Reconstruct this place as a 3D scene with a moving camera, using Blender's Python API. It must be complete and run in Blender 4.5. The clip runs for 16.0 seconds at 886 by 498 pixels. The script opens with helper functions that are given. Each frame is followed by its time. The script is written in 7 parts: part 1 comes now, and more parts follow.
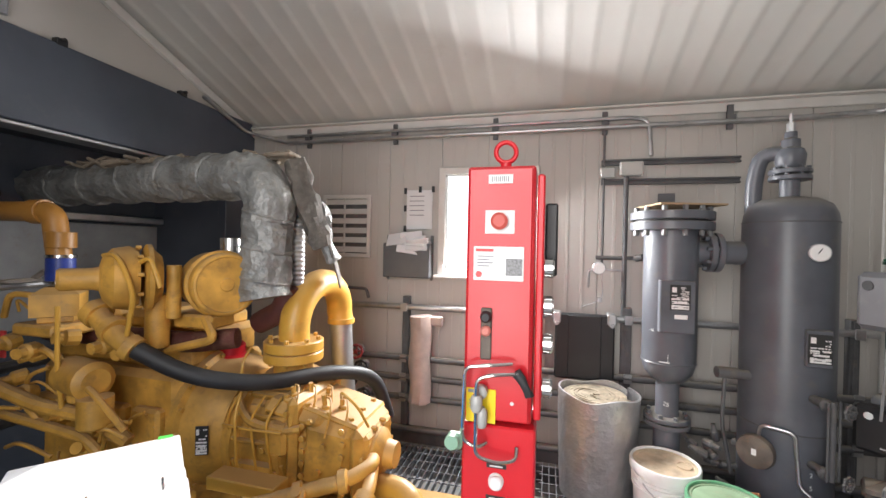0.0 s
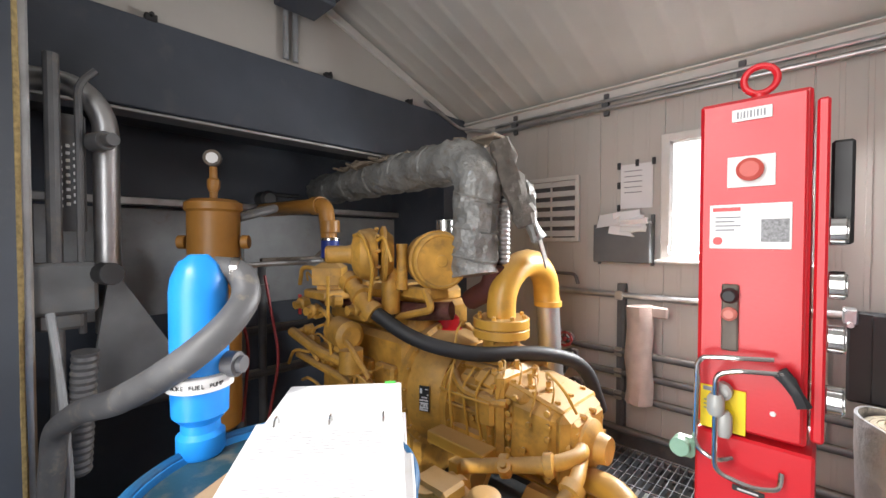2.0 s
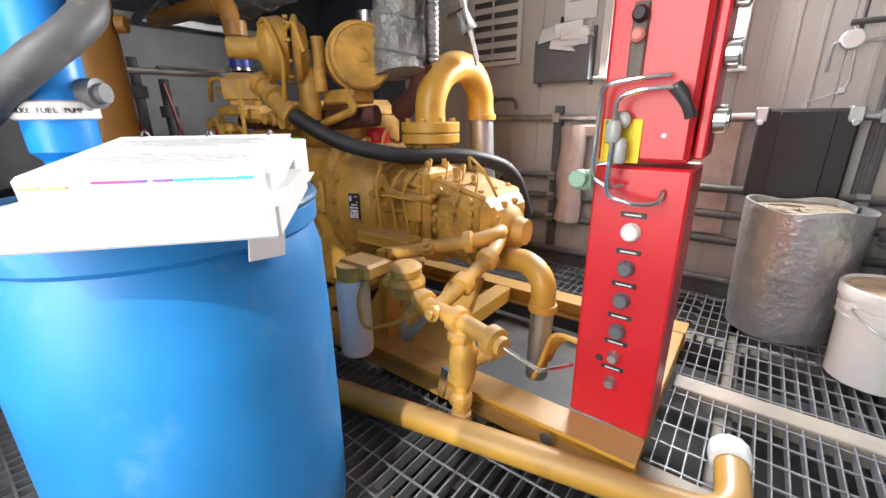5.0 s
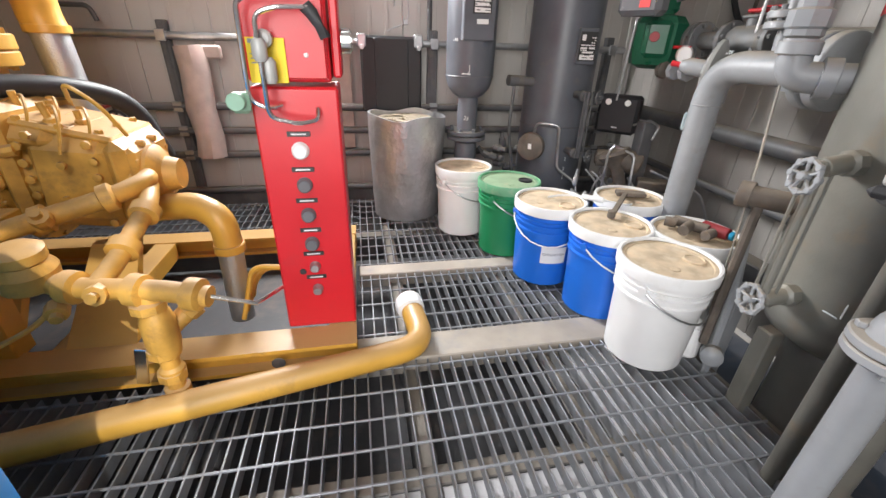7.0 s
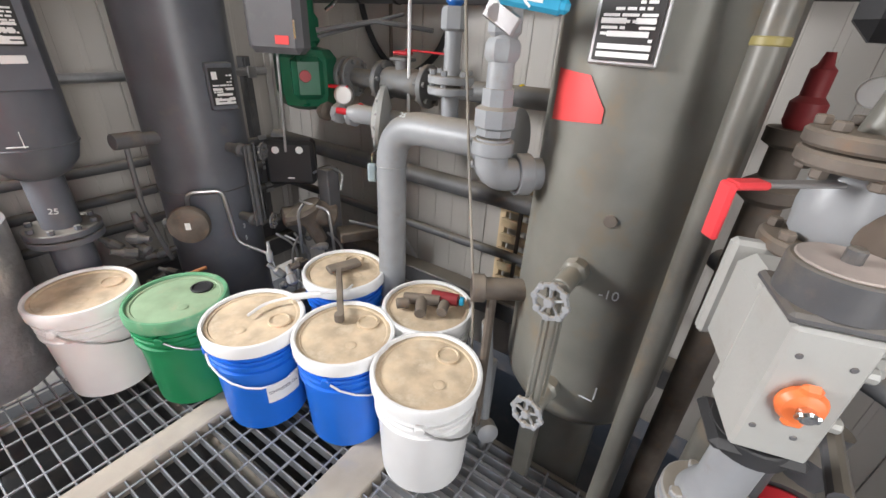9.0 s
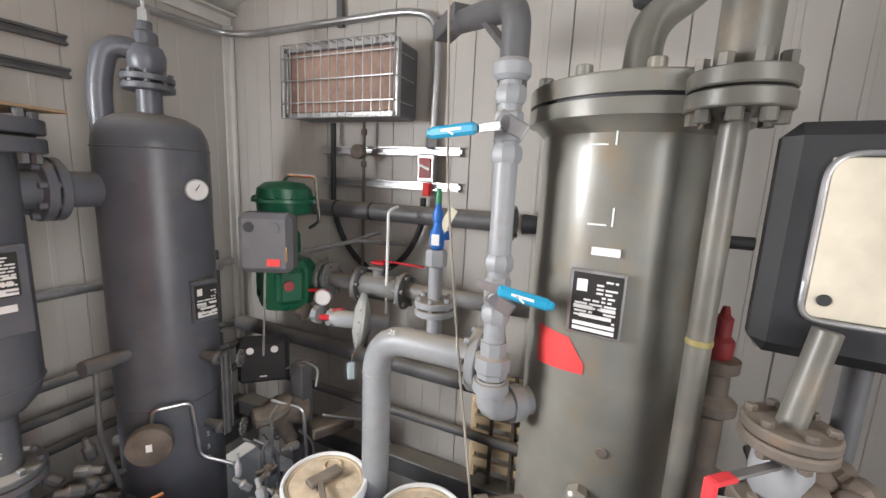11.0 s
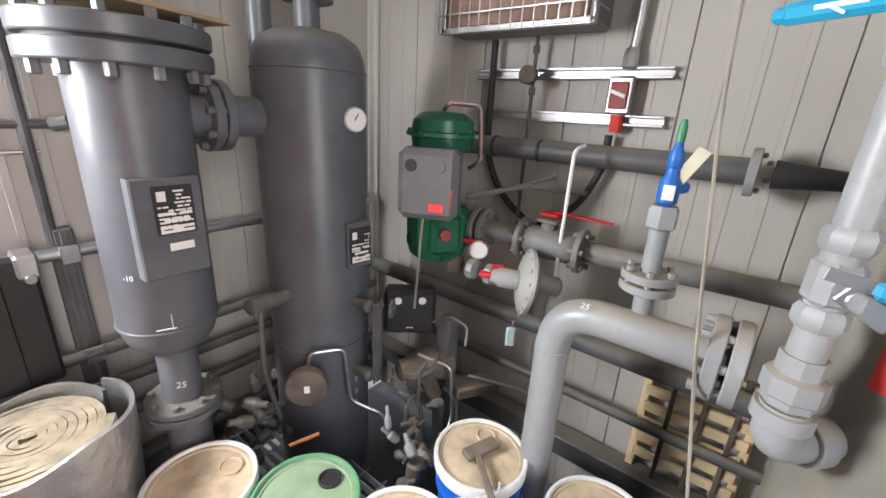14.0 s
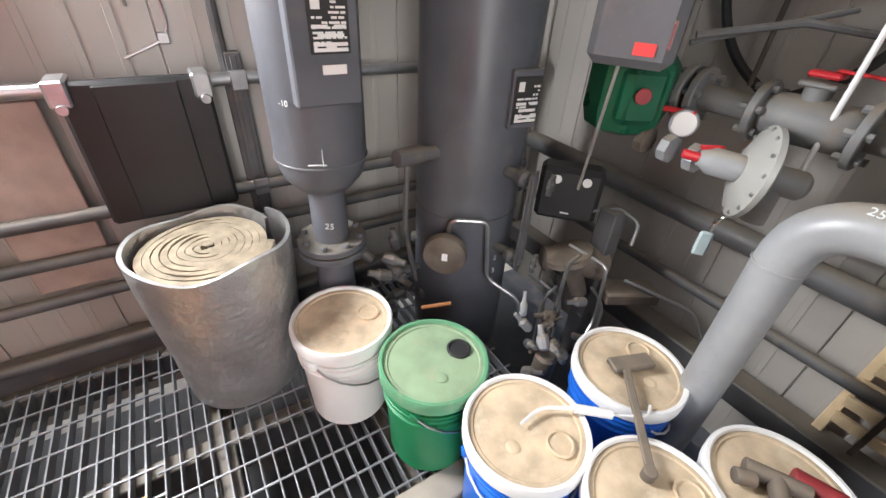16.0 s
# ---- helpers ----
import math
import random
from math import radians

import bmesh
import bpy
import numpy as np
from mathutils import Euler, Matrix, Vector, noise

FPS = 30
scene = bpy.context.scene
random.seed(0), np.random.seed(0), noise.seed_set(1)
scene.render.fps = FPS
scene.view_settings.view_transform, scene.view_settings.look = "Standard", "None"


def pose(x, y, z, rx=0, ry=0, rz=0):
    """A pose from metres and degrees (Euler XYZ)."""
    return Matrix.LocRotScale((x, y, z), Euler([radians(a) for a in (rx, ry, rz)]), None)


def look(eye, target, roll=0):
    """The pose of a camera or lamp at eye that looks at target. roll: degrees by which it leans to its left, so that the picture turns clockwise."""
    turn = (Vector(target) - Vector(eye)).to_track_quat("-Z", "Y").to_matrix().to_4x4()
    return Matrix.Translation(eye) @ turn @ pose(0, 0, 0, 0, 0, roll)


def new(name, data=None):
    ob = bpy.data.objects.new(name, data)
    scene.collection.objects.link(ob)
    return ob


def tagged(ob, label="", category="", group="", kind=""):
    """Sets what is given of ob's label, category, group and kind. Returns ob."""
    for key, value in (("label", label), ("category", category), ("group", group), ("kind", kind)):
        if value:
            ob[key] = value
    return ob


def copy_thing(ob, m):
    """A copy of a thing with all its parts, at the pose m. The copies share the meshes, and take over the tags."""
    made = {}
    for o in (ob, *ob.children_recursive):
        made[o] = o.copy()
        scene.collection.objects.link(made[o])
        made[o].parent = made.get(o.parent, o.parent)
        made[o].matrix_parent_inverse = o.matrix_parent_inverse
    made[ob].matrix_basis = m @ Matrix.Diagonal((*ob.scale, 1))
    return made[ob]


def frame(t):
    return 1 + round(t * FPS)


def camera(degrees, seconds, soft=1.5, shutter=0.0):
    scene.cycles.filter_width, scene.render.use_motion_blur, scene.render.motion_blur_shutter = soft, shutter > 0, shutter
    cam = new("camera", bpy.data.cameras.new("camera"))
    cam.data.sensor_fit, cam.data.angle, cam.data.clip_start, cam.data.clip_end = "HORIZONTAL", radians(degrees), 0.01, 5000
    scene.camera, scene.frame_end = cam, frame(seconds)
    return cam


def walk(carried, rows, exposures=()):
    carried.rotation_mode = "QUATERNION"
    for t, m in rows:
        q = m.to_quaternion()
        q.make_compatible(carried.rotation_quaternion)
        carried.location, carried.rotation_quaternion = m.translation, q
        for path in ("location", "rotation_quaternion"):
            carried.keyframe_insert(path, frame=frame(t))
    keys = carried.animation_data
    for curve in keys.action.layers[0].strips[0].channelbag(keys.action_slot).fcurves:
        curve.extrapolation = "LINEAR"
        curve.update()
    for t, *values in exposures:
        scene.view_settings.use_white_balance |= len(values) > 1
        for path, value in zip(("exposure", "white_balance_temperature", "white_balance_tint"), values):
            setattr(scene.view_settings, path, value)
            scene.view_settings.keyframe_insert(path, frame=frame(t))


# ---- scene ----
cam = camera(95.0, 16.0)
PATH = [
    (0, (0.295, 0.614, 1.421), (-0.206, 2.55, 1.409), 1.2),
    (0.5, (0.296, 0.618, 1.425), (-0.531, 2.439, 1.412), 0.7),
    (1, (0.3, 0.648, 1.402), (-0.779, 2.332, 1.395), 0.3),
    (1.5, (0.286, 0.679, 1.364), (-0.975, 2.232, 1.351), 0.2),
    (2, (0.285, 0.689, 1.342), (-1.094, 2.137, 1.294), -0.0),
    (2.5, (0.266, 0.705, 1.289), (-1.169, 2.091, 1.162), -0.0),
    (3, (0.247, 0.696, 1.245), (-1.203, 2.056, 1.023), -0.2),
    (3.2, (0.244, 0.698, 1.221), (-1.204, 2.052, 0.964), -0.1),
    (5.3, (0.393, 0.766, 0.962), (-0.621, 2.352, 0.288), 0.3),
    (5.5, (0.371, 0.734, 0.943), (-0.507, 2.393, 0.254), 0.6),
    (6, (0.302, 0.665, 0.916), (-0.186, 2.456, 0.17), 1.0),
    (6.5, (0.318, 0.65, 0.921), (0.248, 2.459, 0.072), 1.7),
    (7, (0.322, 0.671, 0.984), (0.689, 2.416, 0.079), 2.0),
    (7.5, (0.407, 0.708, 1.024), (1.186, 2.304, 0.104), 2.5),
    (8, (0.5, 0.877, 0.975), (1.615, 2.252, 0.044), 3.0),
    (8.5, (0.597, 1.106, 1.005), (1.927, 2.257, 0.052), 2.3),
    (9, (0.59, 1.198, 1.214), (2.078, 2.151, 0.276), 3.3),
    (9.5, (0.558, 1.244, 1.383), (2.13, 2.092, 0.483), 2.8),
    (10, (0.531, 1.295, 1.482), (2.197, 2.114, 0.737), 3.0),
    (10.2, (0.513, 1.304, 1.515), (2.217, 2.124, 0.864), 2.8),
    (12.3, (0.435, 1.48, 1.507), (2.275, 2.247, 1.349), 2.8),
    (12.5, (0.453, 1.524, 1.498), (2.278, 2.316, 1.288), 2.9),
    (13, (0.525, 1.624, 1.504), (2.272, 2.533, 1.155), 3.0),
    (13.5, (0.546, 1.697, 1.493), (2.189, 2.726, 1.002), 3.2),
    (14, (0.556, 1.729, 1.469), (2.068, 2.871, 0.829), 3.2),
    (14.5, (0.573, 1.747, 1.427), (1.954, 2.969, 0.652), 3.2),
    (15, (0.586, 1.767, 1.381), (1.846, 3.029, 0.474), 3.3),
    (15.5, (0.618, 1.823, 1.322), (1.734, 3.107, 0.27), 3.6),
    (15.7, (0.657, 1.865, 1.328), (1.669, 3.173, 0.203), 2.4),
    (16, (0.621, 1.9, 1.294), (1.535, 3.275, 0.166), 3.5),
]
walk(cam, [(t, look(eye, target, roll)) for t, eye, target, roll in PATH], [(0, 0.08), (7.5, 0.08), (9.5, 0.0), (12.5, 0.08), (16, 0.1)])

# ---- world, sun and daylight ----
world = bpy.data.worlds.new("world")
scene.world = world
world.use_nodes = True
wn = world.node_tree.nodes
sky = wn.new("ShaderNodeTexSky")
sky.sky_type, sky.sun_disc = "NISHITA", False
sky.sun_elevation, sky.sun_rotation = radians(38), radians(200)
world.node_tree.links.new(sky.outputs[0], wn["Background"].inputs[0])
wn["Background"].inputs[1].default_value = 0.12


def lamp(name, kind, m, energy, color, **more):
    data = bpy.data.lights.new(name, kind)
    data.energy, data.color = energy, color
    if kind == "SUN":
        data.angle = more["angle"]
    else:
        data.shape, data.size, data.size_y = "RECTANGLE", more["w"], more["h"]
        data.spread = more.get("spread", math.pi)
    ob = new(name, data)
    ob.matrix_world = m
    return ob


lamp("sun", "SUN", look((2, -6, 6), (0, 0, 0)), 2.5, (1, 0.96, 0.9), angle=radians(0.5))
# Fill lamp for a doorway assumed behind the camera; aim and spread tuned.
lamp("assumed_door_daylight", "AREA", look((-0.07, -0.12, 1.4), (0.35, 2.6, 0.45)), 46, (1.0, 0.98, 0.97), w=0.95, h=2.3, spread=radians(165))
lamp("daylight_window", "AREA", look((-0.125, 3.42, 1.6), (0.55, 1.6, 0.70)), 92, (0.99, 0.99, 1.0), w=0.56, h=0.7)


# ---- materials ----
def mat(name, color, rough=0.5, metal=0.0, var=0.25, dirt=None, dirt_amount=0.0, scale=9.0, bump=0.15, fine=140.0, coat=0.0, depth=0.002, settle=None):
    """Painted or plain surface: two scales of tone, dust or stains, fine relief."""
    m = bpy.data.materials.new(name)
    m.use_nodes = True
    nt = m.node_tree
    n, ln = nt.nodes, nt.links
    b = n["Principled BSDF"]
    b.inputs["Metallic"].default_value = metal
    b.inputs["Coat Weight"].default_value = coat
    geo = n.new("ShaderNodeTexCoord")
    big = n.new("ShaderNodeTexNoise")
    big.inputs["Scale"].default_value, big.inputs["Detail"].default_value = scale, 6
    small = n.new("ShaderNodeTexNoise")
    small.inputs["Scale"].default_value, small.inputs["Detail"].default_value = fine, 3
    for t in (big, small):
        ln.new(geo.outputs["Object"], t.inputs["Vector"])
    ramp = n.new("ShaderNodeMapRange")
    ramp.inputs[1].default_value, ramp.inputs[2].default_value = 0.3, 0.7
    ramp.inputs[3].default_value, ramp.inputs[4].default_value = 1 - var, 1 + var * 0.6
    ln.new(big.outputs[0], ramp.inputs[0])
    tone = n.new("ShaderNodeMix")
    tone.data_type, tone.blend_type = "RGBA", "MULTIPLY"
    tone.inputs[0].default_value = 1.0
    tone.inputs[6].default_value = (*color, 1)
    ln.new(ramp.outputs[0], tone.inputs[7])
    last = tone.outputs[2]
    if dirt:
        mask = n.new("ShaderNodeTexNoise")
        mask.inputs["Scale"].default_value, mask.inputs["Detail"].default_value, mask.inputs["Roughness"].default_value = scale * 1.7, 9, 0.65
        ln.new(geo.outputs["Object"], mask.inputs["Vector"])
        lim = n.new("ShaderNodeMapRange")
        lim.inputs[1].default_value, lim.inputs[2].default_value = 0.62 - dirt_amount * 0.35, 0.78 - dirt_amount * 0.2
        lim.inputs[4].default_value = min(1.0, 0.35 + dirt_amount)
        ln.new(mask.outputs[0], lim.inputs[0])
        mx = n.new("ShaderNodeMix")
        mx.data_type = "RGBA"
        ln.new(lim.outputs[0], mx.inputs[0])
        ln.new(last, mx.inputs[6])
        mx.inputs[7].default_value = (*dirt, 1)
        last = mx.outputs[2]
    if settle:
        up = n.new("ShaderNodeSeparateXYZ")
        ln.new(n.new("ShaderNodeNewGeometry").outputs["Normal"], up.inputs[0])
        lay = n.new("ShaderNodeMapRange")
        lay.inputs[1].default_value, lay.inputs[2].default_value, lay.inputs[4].default_value = 0.45, 0.95, 0.75
        ln.new(up.outputs[2], lay.inputs[0])
        thin = n.new("ShaderNodeMath")
        thin.operation = "MULTIPLY"
        ln.new(lay.outputs[0], thin.inputs[0])
        ln.new(ramp.outputs[0], thin.inputs[1])
        dust = n.new("ShaderNodeMix")
        dust.data_type = "RGBA"
        ln.new(thin.outputs[0], dust.inputs[0])
        ln.new(last, dust.inputs[6])
        dust.inputs[7].default_value = (*settle, 1)
        last = dust.outputs[2]
    ln.new(last, b.inputs["Base Color"])
    rr = n.new("ShaderNodeMapRange")
    rr.inputs[3].default_value, rr.inputs[4].default_value = max(0.02, rough - 0.12), min(1, rough + 0.14)
    ln.new(big.outputs[0], rr.inputs[0])
    ln.new(rr.outputs[0], b.inputs["Roughness"])
    if bump:
        bp = n.new("ShaderNodeBump")
        bp.inputs["Strength"].default_value, bp.inputs["Distance"].default_value = bump, depth
        ln.new(small.outputs[0], bp.inputs["Height"])
        ln.new(bp.outputs[0], b.inputs["Normal"])
    return m


DUST = (0.30, 0.21, 0.12)
M_YEL = mat("yellow_enamel_dusty", (0.62, 0.335, 0.062), 0.5, 0, 0.34, (0.22, 0.125, 0.05), 0.27, 10, bump=0.25, settle=(0.40, 0.27, 0.15))
M_YELC = mat("yellow_enamel_clean", (0.63, 0.345, 0.055), 0.38, 0, 0.15, (0.30, 0.17, 0.06), 0.15, 6, settle=(0.42, 0.27, 0.13))
M_RED = mat("red_enamel", (0.62, 0.012, 0.022), 0.33, 0, 0.1, (0.35, 0.05, 0.05), 0.05, 4)
M_REDD = mat("dark_red_paint", (0.28, 0.03, 0.035), 0.5, 0, 0.25)
M_DGREY = mat("dark_grey_vessel_paint", (0.112, 0.119, 0.138), 0.36, 0, 0.2, (0.17, 0.15, 0.13), 0.16, 6, settle=(0.2, 0.18, 0.15))
M_MGREY = mat("grey_pipe_paint", (0.30, 0.31, 0.325), 0.42, 0, 0.14, (0.22, 0.17, 0.12), 0.14, 8, settle=(0.34, 0.285, 0.215))
M_DPIPE = mat("dark_pipe_paint", (0.10, 0.10, 0.105), 0.5, 0, 0.3, (0.2, 0.16, 0.12), 0.2, 8, settle=(0.22, 0.19, 0.15))
M_TANK = mat("grey_tank_paint", (0.22, 0.215, 0.19), 0.33, 0.1, 0.25, (0.26, 0.19, 0.11), 0.26, 5, coat=0.1, settle=(0.3, 0.26, 0.2))
M_BLUEG = mat("blue_grey_enclosure", (0.062, 0.073, 0.096), 0.42, 0.0, 0.2, (0.12, 0.12, 0.13), 0.1, 3)
M_WALL = mat("white_wall_panel", (0.47, 0.445, 0.415), 0.5, 0, 0.06, (0.42, 0.37, 0.32), 0.08, 2.2, 0.06)
M_CEIL = mat("white_ceiling_sheet", (0.58, 0.57, 0.54), 0.42, 0, 0.08, (0.45, 0.42, 0.38), 0.1, 2.0, 0.06)
M_TRIM = mat("white_trim", (0.62, 0.60, 0.57), 0.5, 0, 0.08)
M_GALV = mat("galvanised_steel", (0.50, 0.50, 0.51), 0.36, 0.9, 0.2, (0.3, 0.27, 0.24), 0.1, 12)
# Worn steel; the sky's reflection on the bar sides is in the bluish base.
M_GRATE = mat("worn_sky_tinted_steel", (0.255, 0.265, 0.285), 0.42, 0.35, 0.3, (0.22, 0.17, 0.12), 0.25, 11)
M_CHROME = mat("bright_steel", (0.72, 0.72, 0.72), 0.18, 1.0, 0.1, bump=0.03)
M_STRIP = mat("dusty_beam_top", (0.36, 0.32, 0.27), 0.6, 0, 0.22, (0.24, 0.25, 0.27), 0.3, 6)
M_PIT = mat("pit_steel_dark", (0.045, 0.045, 0.05), 0.6, 0, 0.4, (0.12, 0.09, 0.07), 0.3, 4)
M_PITL = mat("pit_plate_grey", (0.55, 0.55, 0.57), 0.55, 0.1, 0.25, (0.2, 0.17, 0.14), 0.25, 5)
M_FOIL = mat("crinkled_foil", (0.62, 0.62, 0.63), 0.36, 0.75, 0.2, bump=0.9, fine=34.0, scale=9, depth=0.008)
M_FIBRE = mat("insulation_edge", (0.30, 0.25, 0.18), 0.9, 0, 0.35, scale=25, bump=0.6)
M_LAG = mat("silver_lagging_cloth", (0.30, 0.30, 0.29), 0.5, 0.35, 0.4, (0.17, 0.13, 0.09), 0.28, 8, bump=1.0, fine=22.0, depth=0.02)
M_PLW = mat("white_plastic", (0.80, 0.80, 0.80), 0.42, 0, 0.06, (0.60, 0.57, 0.51), 0.06, 6, 0.05)
M_PLB = mat("blue_plastic", (0.015, 0.15, 0.66), 0.36, 0, 0.1, (0.1, 0.2, 0.5), 0.05, 6, 0.05)
M_PLG = mat("green_plastic", (0.015, 0.22, 0.085), 0.4, 0, 0.1, (0.1, 0.25, 0.13), 0.06, 6, 0.05)
M_LIDT = mat("dusty_lid", (0.62, 0.49, 0.34), 0.75, 0, 0.3, (0.70, 0.60, 0.46), 0.35, 14, 0.2)
M_LIDG = mat("dusty_green_lid", (0.27, 0.38, 0.24), 0.7, 0, 0.2, (0.38, 0.36, 0.24), 0.25, 12, 0.2)
M_RIMG = mat("dusty_green_rim", (0.12, 0.33, 0.18), 0.55, 0, 0.15, (0.30, 0.36, 0.24), 0.3, 12, 0.1)
M_DRUM = mat("blue_drum_plastic", (0.02, 0.235, 0.60), 0.42, 0, 0.22, (0.16, 0.36, 0.58), 0.16, 3.5, 0.12)
M_DRUMT = mat("dirty_drum_top", (0.02, 0.07, 0.10), 0.5, 0, 0.3, (0.28, 0.22, 0.14), 0.3, 5)
M_PUMP = mat("bright_blue_pump", (0.015, 0.26, 0.78), 0.36, 0, 0.08, bump=0.05)
M_CARD = mat("brown_cardboard", (0.40, 0.28, 0.17), 0.85, 0, 0.15, scale=6)
M_PAPER = mat("white_paper", (0.70, 0.70, 0.71), 0.7, 0, 0.03, bump=0.02)
M_INK = mat("grey_print", (0.25, 0.25, 0.27), 0.7, 0, 0.1, bump=0)
M_BLACK = mat("black_rubber", (0.025, 0.025, 0.027), 0.55, 0, 0.3)
M_HOSE = mat("grey_hose", (0.095, 0.095, 0.10), 0.5, 0, 0.2, (0.3, 0.25, 0.18), 0.15, 14)
M_BLUEH = mat("blue_handle_grip", (0.02, 0.30, 0.50), 0.4, 0, 0.1, bump=0.05)
M_BLUEV = mat("blue_relief_valve", (0.02, 0.14, 0.50), 0.38, 0, 0.12)
M_GREEN = mat("dark_green_actuator", (0.008, 0.10, 0.05), 0.3, 0, 0.15, (0.1, 0.12, 0.08), 0.08, 8)
M_BOXG = mat("grey_plastic_cover", (0.13, 0.13, 0.14), 0.4, 0, 0.1, (0.2, 0.19, 0.18), 0.1, 6, 0.08)
M_BLKB = mat("black_box", (0.02, 0.02, 0.022), 0.45, 0, 0.2)
M_PLATE = mat("black_nameplate", (0.03, 0.03, 0.03), 0.35, 0, 0.1, bump=0.02)
M_SIGNY = mat("yellow_sign", (0.85, 0.62, 0.01), 0.5, 0, 0.05, bump=0.02)
M_STK = mat("white_sticker", (0.80, 0.79, 0.78), 0.45, 0, 0.04, bump=0.02)
M_STKR = mat("red_sticker", (0.75, 0.06, 0.06), 0.45, 0, 0.05, bump=0.02)
M_ORANGE = mat("orange_knob", (0.85, 0.20, 0.06), 0.4, 0, 0.08, bump=0.04)
M_REDH = mat("red_handle", (0.55, 0.02, 0.03), 0.4, 0, 0.12, bump=0.05)
M_ACT = mat("pale_grey_actuator", (0.42, 0.42, 0.40), 0.4, 0.1, 0.1, (0.3, 0.26, 0.2), 0.1, 6)
M_SHEET = mat("dusty_grey_sheet", (0.17, 0.175, 0.18), 0.5, 0.1, 0.25, (0.22, 0.19, 0.15), 0.2, 6)
M_BROWN = mat("brown_filter_paint", (0.34, 0.155, 0.03), 0.4, 0, 0.15, (0.2, 0.1, 0.04), 0.1, 6)
M_RUST = mat("rusty_steel", (0.15, 0.125, 0.105), 0.65, 0.2, 0.4, (0.22, 0.13, 0.07), 0.22, 14, settle=(0.28, 0.23, 0.18))
M_WOOD = mat("pale_pallet_wood", (0.72, 0.56, 0.35), 0.75, 0, 0.2, scale=10)
M_MESH = mat("rosy_burner_plate", (0.34, 0.22, 0.17), 0.7, 0, 0.25, scale=25)
# Wrap colour; also holds the red bounce light for the wall board.
M_PINK = mat("pale_wrap_and_red_bounce", (0.50, 0.40, 0.36), 0.6, 0.1, 0.25, (0.3, 0.24, 0.2), 0.15, 9, 0.5, 30.0)
M_BRAID = mat("braided_steel", (0.50, 0.50, 0.50), 0.4, 0.85, 0.15, bump=1.0, fine=180.0)
M_CHALK = mat("chalk_mark", (0.72, 0.76, 0.76), 0.8, 0, 0.1, bump=0)
M_PURP = mat("tab_purple", (0.25, 0.1, 0.5), 0.5)
M_PINKT = mat("tab_pink", (0.8, 0.05, 0.3), 0.5)
M_CYAN = mat("tab_cyan", (0.02, 0.5, 0.75), 0.5)
M_ORT = mat("tab_orange", (0.85, 0.5, 0.15), 0.5)

M_GLASS = bpy.data.materials.new("window_glass")
M_GLASS.use_nodes = True
g_ = M_GLASS.node_tree.nodes["Principled BSDF"]
g_.inputs["Transmission Weight"].default_value, g_.inputs["Roughness"].default_value, g_.inputs["IOR"].default_value = 1.0, 0.02, 1.45
M_SKYB = bpy.data.materials.new("bright_overcast_distance")
M_SKYB.use_nodes = True
s_ = M_SKYB.node_tree.nodes["Principled BSDF"]
s_.inputs["Emission Color"].default_value, s_.inputs["Emission Strength"].default_value = (0.95, 0.97, 1.0, 1), 2.2


